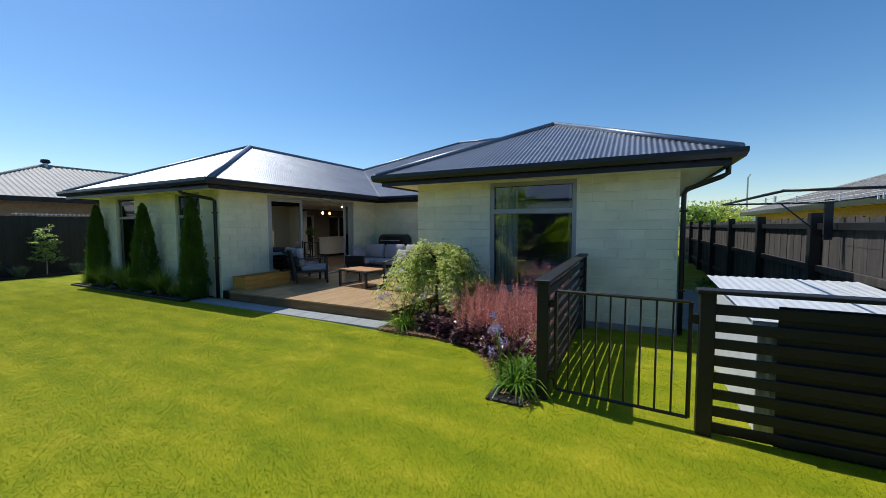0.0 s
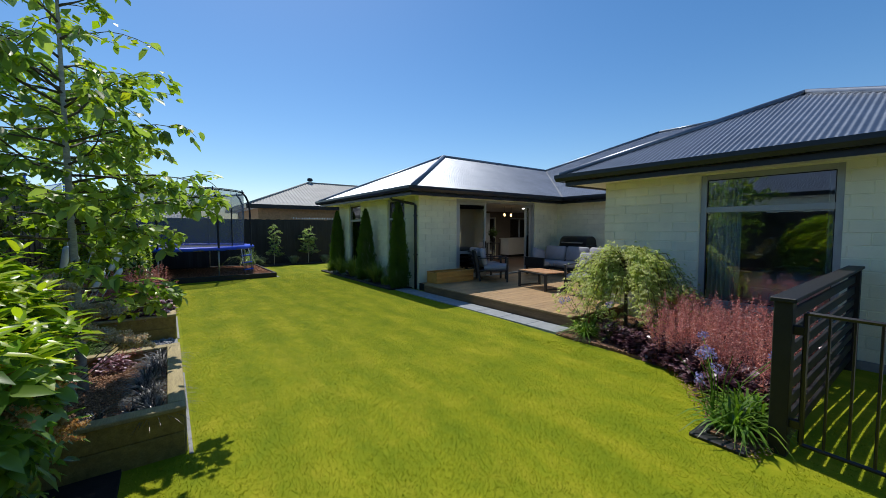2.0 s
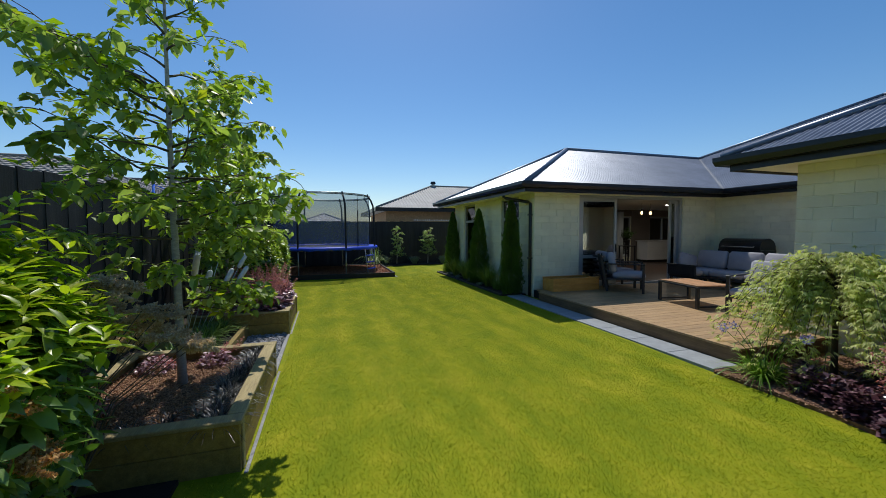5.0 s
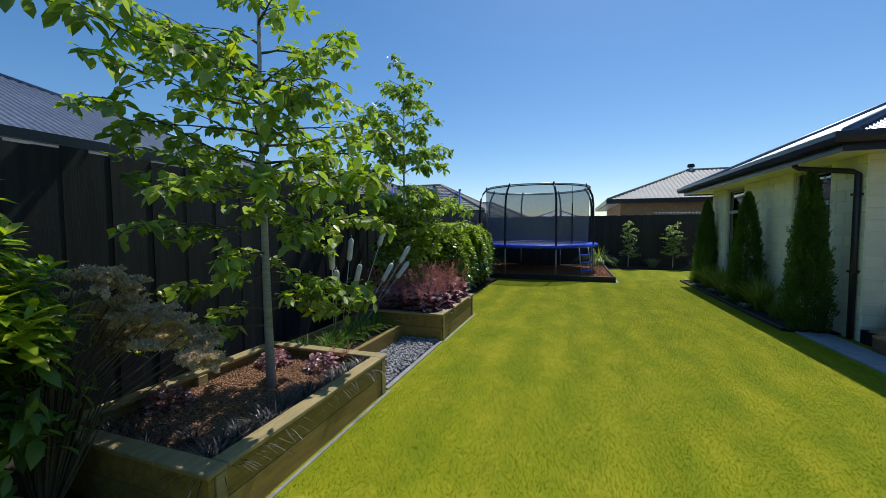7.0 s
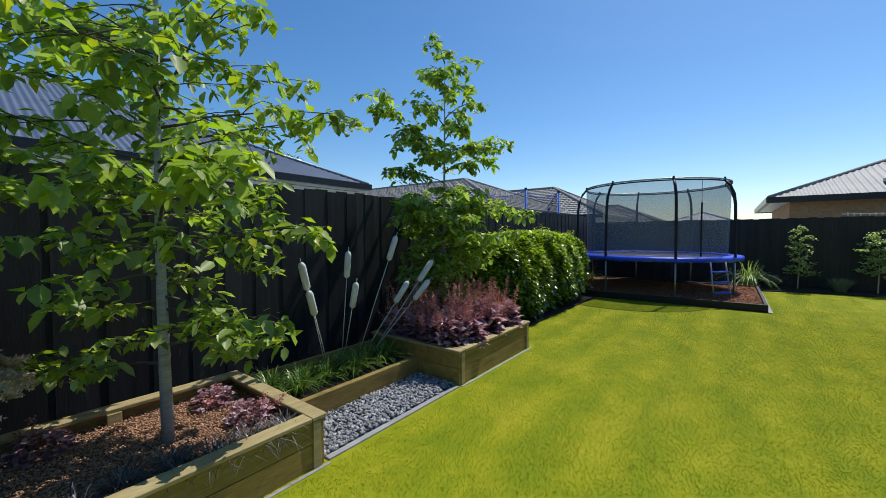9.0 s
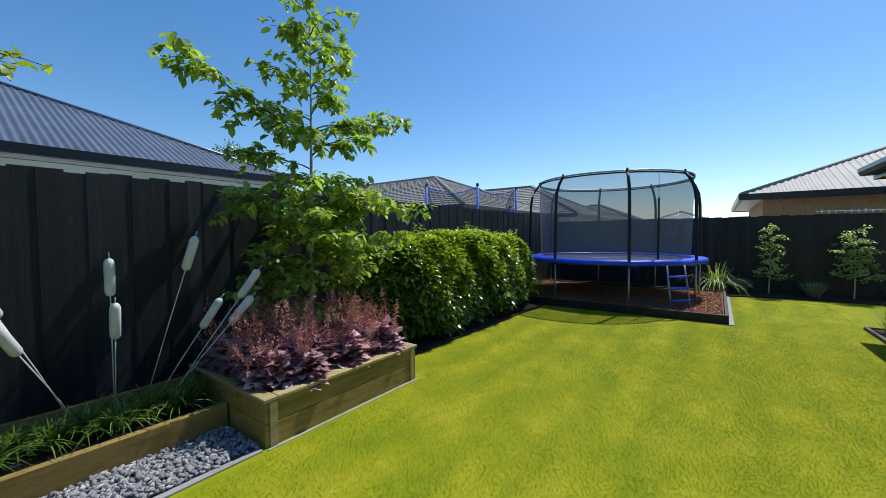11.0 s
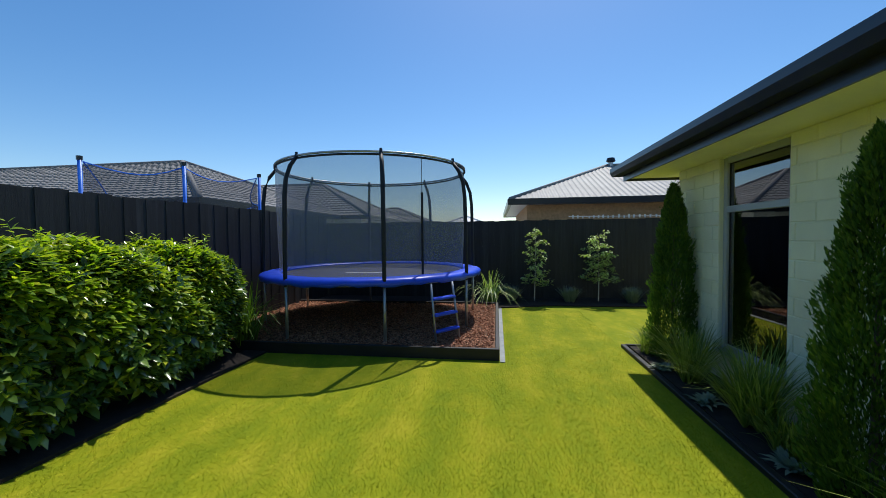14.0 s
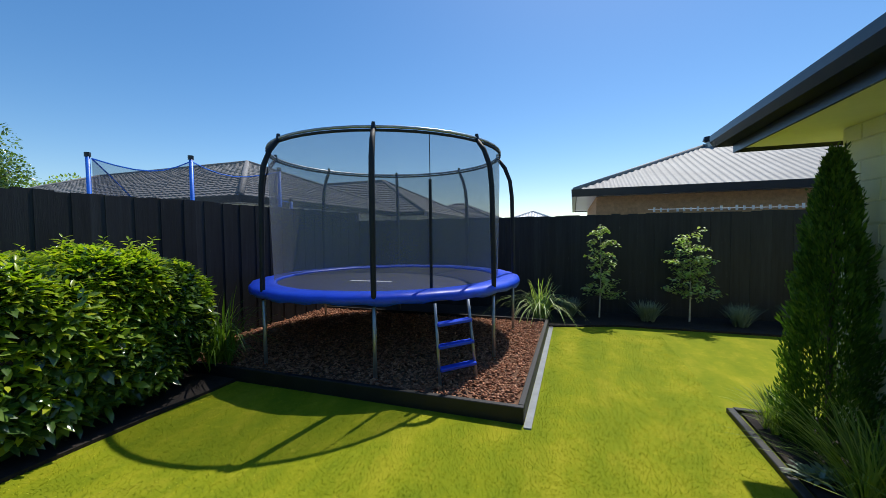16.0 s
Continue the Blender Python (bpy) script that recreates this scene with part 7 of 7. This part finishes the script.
# ---- neighbours beyond the fences ----
hip_house("neighbour_house", -1.95, 17.0, 12.7, 21.1, 2.79, 0.41, "neighbouring tan brick house with a pale ribbed steel roof", ROOF_LIGHT, BRICK)
nb = hip_house("neighbour_house", -21.5, -11.0, -19.0, 2.4, 2.94, 0.46, "neighbouring cream house with a blue-grey corrugated steel roof", ROOF, CREAM_WALL, over=0.14, fascia=0.1, gutter=0.15)
bars = boxes((-11.15, -11.1, -0.6, 0.09, 2.5, 2.54), (-11.15, -11.1, -0.6, -0.55, 1.3, 2.5), (-11.15, -11.1, 0.04, 0.09, 1.3, 2.5))
win = part("window", bars, GUTTER, nb, "dark window frame")
part("pane", boxes((-11.14, -11.125, -0.55, 0.04, 1.3, 2.5)), GLASS, win)
hip_house("neighbour_house", -34.0, -11.0, 10.0, 22.0, 2.8, 0.40, "neighbouring house with a grey-brown concrete tile roof", TILE_ROOF, CREAM_WALL, tiles=True)
hip_house("neighbour_house", -24.0, -9.4, 20.0, 30.0, 2.8, 0.5, "neighbouring house with a hipped grey concrete tile roof", TILE_ROOF, CREAM_WALL, tiles=True)
hip_house("neighbour_house", -19.0, -7.9, 35.0, 45.0, 2.5, 0.44, "distant house with a grey tile roof", TILE_ROOF, CREAM_WALL, tiles=True)
hip_house("neighbour_house", 6.0, 26.0, -28.0, -14.5, 2.4, 0.34, "neighbouring house with a grey tile roof beyond the side fence", TILE_ROOF, BRICK, tiles=True)
hip_house("neighbour_house", -6.8, -2.6, 27.0, 34.0, 2.3, 0.4, "distant house with a white steel roof", simple("white_roof_steel", (0.6, 0.62, 0.63), 0.5), CREAM_WALL)
fl = thing("flue", 2.4, 16.9, 4.22, "steel chimney flue with a dark cowl on the neighbour's ridge", "chimney")
bm = bmesh.new()
tube(bm, [(0, 0, -0.15), (0, 0, 0.42)], 0.1, 10)
part("flue_pipe", bm, GALV, fl)
bm = bmesh.new()
tube(bm, [(0, 0, 0.42), (0, 0, 0.46), (0, 0, 0.6)], [0.12, 0.19, 0.15], 10)
part("cowl", bm, BLACK_METAL, fl, "dark cowl")
nw = thing("neighbour_window", -11.305, -0.98, 2.2, "dark high window under the neighbour's eave", "window")
part("window_frame", boxes((0, 0.06, 0, 1.0, 0.0, 0.45), bevel=0.01), ALU, nw)
part("pane", boxes((0.061, 0.066, 0.05, 0.95, 0.05, 0.4)), simple("dark_glass", (0.02, 0.025, 0.03), 0.08), nw)
cup = thing("icicle_lights", 0, 0, 0, "string of small white fittings along the top of the far fence", "string lights")
bm = bmesh.new()
tube(bm, [(-0.6, BK_Y + 0.12, 2.05), (1.6, BK_Y + 0.12, 2.03), (4.0, BK_Y + 0.12, 2.05)], 0.008, 5)
part("wire", bm, WHITE, cup)
rl = random.Random(8)
for k in range(34):
    x = -0.5 + k * 0.12 + rl.uniform(-0.02, 0.02)
    part("fitting", boxes((x, x + 0.03, BK_Y + 0.1, BK_Y + 0.13, 2.0, 2.06 + rl.uniform(-0.01, 0.03))), WHITE, cup, "small white fitting")


def net_trampoline():
    e = thing("trampoline", -9.3, 7.4, 0, "neighbour's trampoline with blue net poles seen over the black fence", "trampoline")
    pts = [(-9.4, 5.6), (-8.15, 6.4), (-7.65, 7.9), (-8.5, 9.2), (-10.2, 9.0), (-10.7, 7.2)]
    pts = [(x + 9.3, y - 7.4) for x, y in pts]
    tops = [2.98, 2.98, 2.98, 2.5, 2.3, 2.3]
    for (x, y), top in zip(pts, tops):
        bm = bmesh.new()
        tube(bm, [(x, y, 0), (x, y, top)], 0.032, 8)
        part("net_pole", bm, BLUE_PAINT, e, "bright blue net pole", True)
        bm = bmesh.new()
        tube(bm, [(x, y, top - 0.03), (x, y, top + 0.04)], 0.045, 8)
        part("pole_cap", bm, BLACK_METAL, e)
    v, f = [], []
    n = len(pts)
    seg = 6
    for i in range(n):
        a, b = pts[i], pts[(i + 1) % n]
        for s in range(seg):
            t = s / seg
            sag = 0.16 * (4 * t * (1 - t))
            x, y = a[0] + (b[0] - a[0]) * t, a[1] + (b[1] - a[1]) * t
            k = 1 - 0.1 * 4 * t * (1 - t)
            zt = tops[i] + (tops[(i + 1) % n] - tops[i]) * t - 0.05
            v += [(x * k * 0.97, y * k * 0.97, 0.8), (x * k * 0.97, y * k * 0.97, zt - sag)]
    m = n * seg
    for i in range(m):
        f.append((2 * i, 2 * ((i + 1) % m), 2 * ((i + 1) % m) + 1, 2 * i + 1))
    mesh_ob("safety_net", v, f, NET_FAR, e, "thin dark net", True)
    bm = bmesh.new()
    top = [v[2 * i + 1] for i in range(m)] + [v[1]]
    tube(bm, top, 0.012, 5)
    part("net_hem", bm, BLUE_PAINT, e, "blue net hem")
    bm = bmesh.new()
    bmesh.ops.create_cone(bm, cap_ends=True, segments=40, radius1=1.75, radius2=1.75, depth=0.06, matrix=Matrix.Translation((0, 0, 0.8)))
    part("jumping_mat", bm, TRAMP_MAT, e)


net_trampoline()


def far_tree(x, y, h, r, seed, label, n=9000, mat=None):
    rng = rnd(seed)
    e = thing("far_tree", x, y, 0, label, "tree")
    bm = bmesh.new()
    tube(bm, [(0, 0, -0.2), (0.1, 0, h * 0.4), (0.0, 0.1, h * 0.8)], [0.3, 0.2, 0.08], 8)
    for k in range(7):
        a = k * 0.9
        tube(bm, [(0, 0, h * 0.3 + 0.05 * k * h), (math.cos(a) * r * 0.6, math.sin(a) * r * 0.6, h * (0.55 + 0.04 * k))], [0.1, 0.03], 5)
    part("trunk", bm, TWIG, e)
    c = rng.normal(0, 1, (46, 3))
    c /= np.linalg.norm(c, axis=1, keepdims=True)
    c *= rng.uniform(0.35, 0.8, (46, 1)) * [r, r, h * 0.33]
    c[:, 2] += h * 0.62
    k = rng.integers(0, 46, n)
    d = rng.normal(0, 1, (n, 3))
    d /= np.linalg.norm(d, axis=1, keepdims=True)
    P = c[k] + d * rng.uniform(0.7, 1.0, (n, 1)) * r * 0.3
    L = rng.uniform(0.14, 0.28, n)
    v, f = leaf_arrays(P, d + rng.normal(0, 0.5, (n, 3)), d + [0, 0, 0.6], L, L * 0.6)
    tri_mesh("crown", v, f, mat or LEAF_HEDGE, e, "dark green crown")["kind"] = "stuff"


far_tree(-35, 12.5, 9.6, 4.2, 141, "large dark green tree far behind the houses", 14000)
far_tree(-38, 19.5, 6.3, 3.6, 142, "rounded green tree behind the tile roofs", 9000, LEAF_TREE)
far_tree(34, -15, 3.8, 2.2, 143, "yellow-green tree beyond the side fence", 3000, LEAF_MAPLE)
bush("bush", 11.2, 7.4, 0.0, 0.9, 0.7, 1.9, 2400, 0.13, 75, LEAF_HEDGE, LEAF_LIME, "green shrub outside the kitchen window", tips=60)
far_tree(24, -11.8, 3.4, 1.4, 144, "green tree beyond the side passage", 2500, LEAF_TREE)


def hills():
    rng = rnd(9)
    v, f = [], []
    n = 180
    for i in range(n + 1):
        a = 2 * math.pi * i / n
        h = 40 + 26 * math.sin(a * 3 + 0.5) + 14 * math.sin(a * 7 + 2) + 6 * math.sin(a * 17)
        east = max(0.0, math.cos(a + 0.15)) ** 2
        h = h * (0.1 + 0.9 * east) + 2
        for r, z in ((1150, -5), (1250, h * 0.7), (1400, h + 8 * math.sin(a * 31) * east)):
            v.append((r * math.cos(a), r * math.sin(a), z))
    for i in range(n):
        for k in range(2):
            f.append((3 * i + k, 3 * i + 3 + k, 3 * i + 4 + k, 3 * i + 1 + k))
    structure(mesh_ob("backdrop", v, f, HILL, smooth=True), "low hazy hills on the horizon", "hills")


hills()


# ---- fences, wall blocks: many small pieces ----
paling_fence("fence", (LF_X, -11), (LF_X, BK_Y), 2.04, (1, 0), "tall black-stained paling fence behind the planters and hedge", FENCE_BLACK, seed=2, z_end=2.15)
paling_fence("fence", (LF_X, BK_Y), (6.5, BK_Y), 1.97, (0, -1), "tall black-stained paling fence at the end of the lawn", FENCE_BLACK, seed=3)
paling_fence("fence", (-3.5, -10.42), (19.0, -10.42), 1.68, (0, 1), "weathered grey paling fence with black posts along the side passage", FENCE_GREY, rails=True, posts=[2.75 + 2.45 * k for k in range(7)] + [0.3], seed=4)
paling_fence("fence", (LF_X, -11.0), (-3.5, -11.0), 1.9, (0, 1), "plain black paling fence behind the start of the walk", FENCE_BLACK, seed=5)


def lay_blocks(key, u0, u1, openings, z0=0.0, z1=None):
    """Painted blocks in running bond on the outer face of a wall, a few millimetres proud, with fine joints."""
    wall, m, L = walls[key]
    bw, bh, j = 0.39, 0.152, 0.008
    z1 = z1 or Z_SOF
    shapes = {}

    def block_mesh(w, h):
        k = (round(w, 3), round(h, 3))
        if k not in shapes:
            bm = bmesh.new()
            a, b, c = w - j, 0.008, h - j
            vs = [(0, 0, 0), (a, 0, 0), (a, 0, c), (0, 0, c), (0.005, -b, 0.005), (a - 0.005, -b, 0.005), (a - 0.005, -b, c - 0.005), (0.005, -b, c - 0.005)]
            bv = [bm.verts.new(p) for p in vs]
            for q in ((4, 5, 6, 7), (0, 1, 5, 4), (1, 2, 6, 5), (2, 3, 7, 6), (3, 0, 4, 7)):
                bm.faces.new([bv[i] for i in q])
            me = bpy.data.meshes.new("block")
            bm.to_mesh(me)
            bm.free()
            me.materials.append(BLOCK)
            shapes[k] = me
        return shapes[k]

    row = 0
    z = z0
    while z < z1 - 0.02:
        zt = min(z + bh, z1)
        u = u0 - (bw / 2 if row % 2 else 0)
        while u < u1:
            spans = [(max(u, u0), min(u + bw, u1))]
            for s, e, sill, head in openings:
                if zt > sill - 0.02 and z < head + 0.005:
                    nxt = []
                    for a, b in spans:
                        if b <= s or a >= e:
                            nxt.append((a, b))
                        else:
                            if a < s:
                                nxt.append((a, s))
                            if b > e:
                                nxt.append((e, b))
                    spans = nxt
            for a, b in spans:
                if b - a > 0.035:
                    ob = new("block", block_mesh(b - a, zt - z))
                    ob.parent = wall
                    ob.matrix_basis = m @ Matrix.Translation((a, 0, z))
            u += bw
        z = zt
        row += 1


lay_blocks("west", 0, 5.47, [(W1[0], W1[1], 0.34, HEAD), (W2[0], W2[1], 0.34, HEAD)])
lay_blocks("south", -0.23, 5.37, [(DOOR[0] - 0.23, DOOR[1] - 0.23, 0.17, HEAD)], 0.2)
lay_blocks("court", 0, 4.2, [], 0.2)
lay_blocks("bed", 0, 4.53, [(-4.2 - BW[1], -4.2 - BW[0], 0.34, 2.375)])
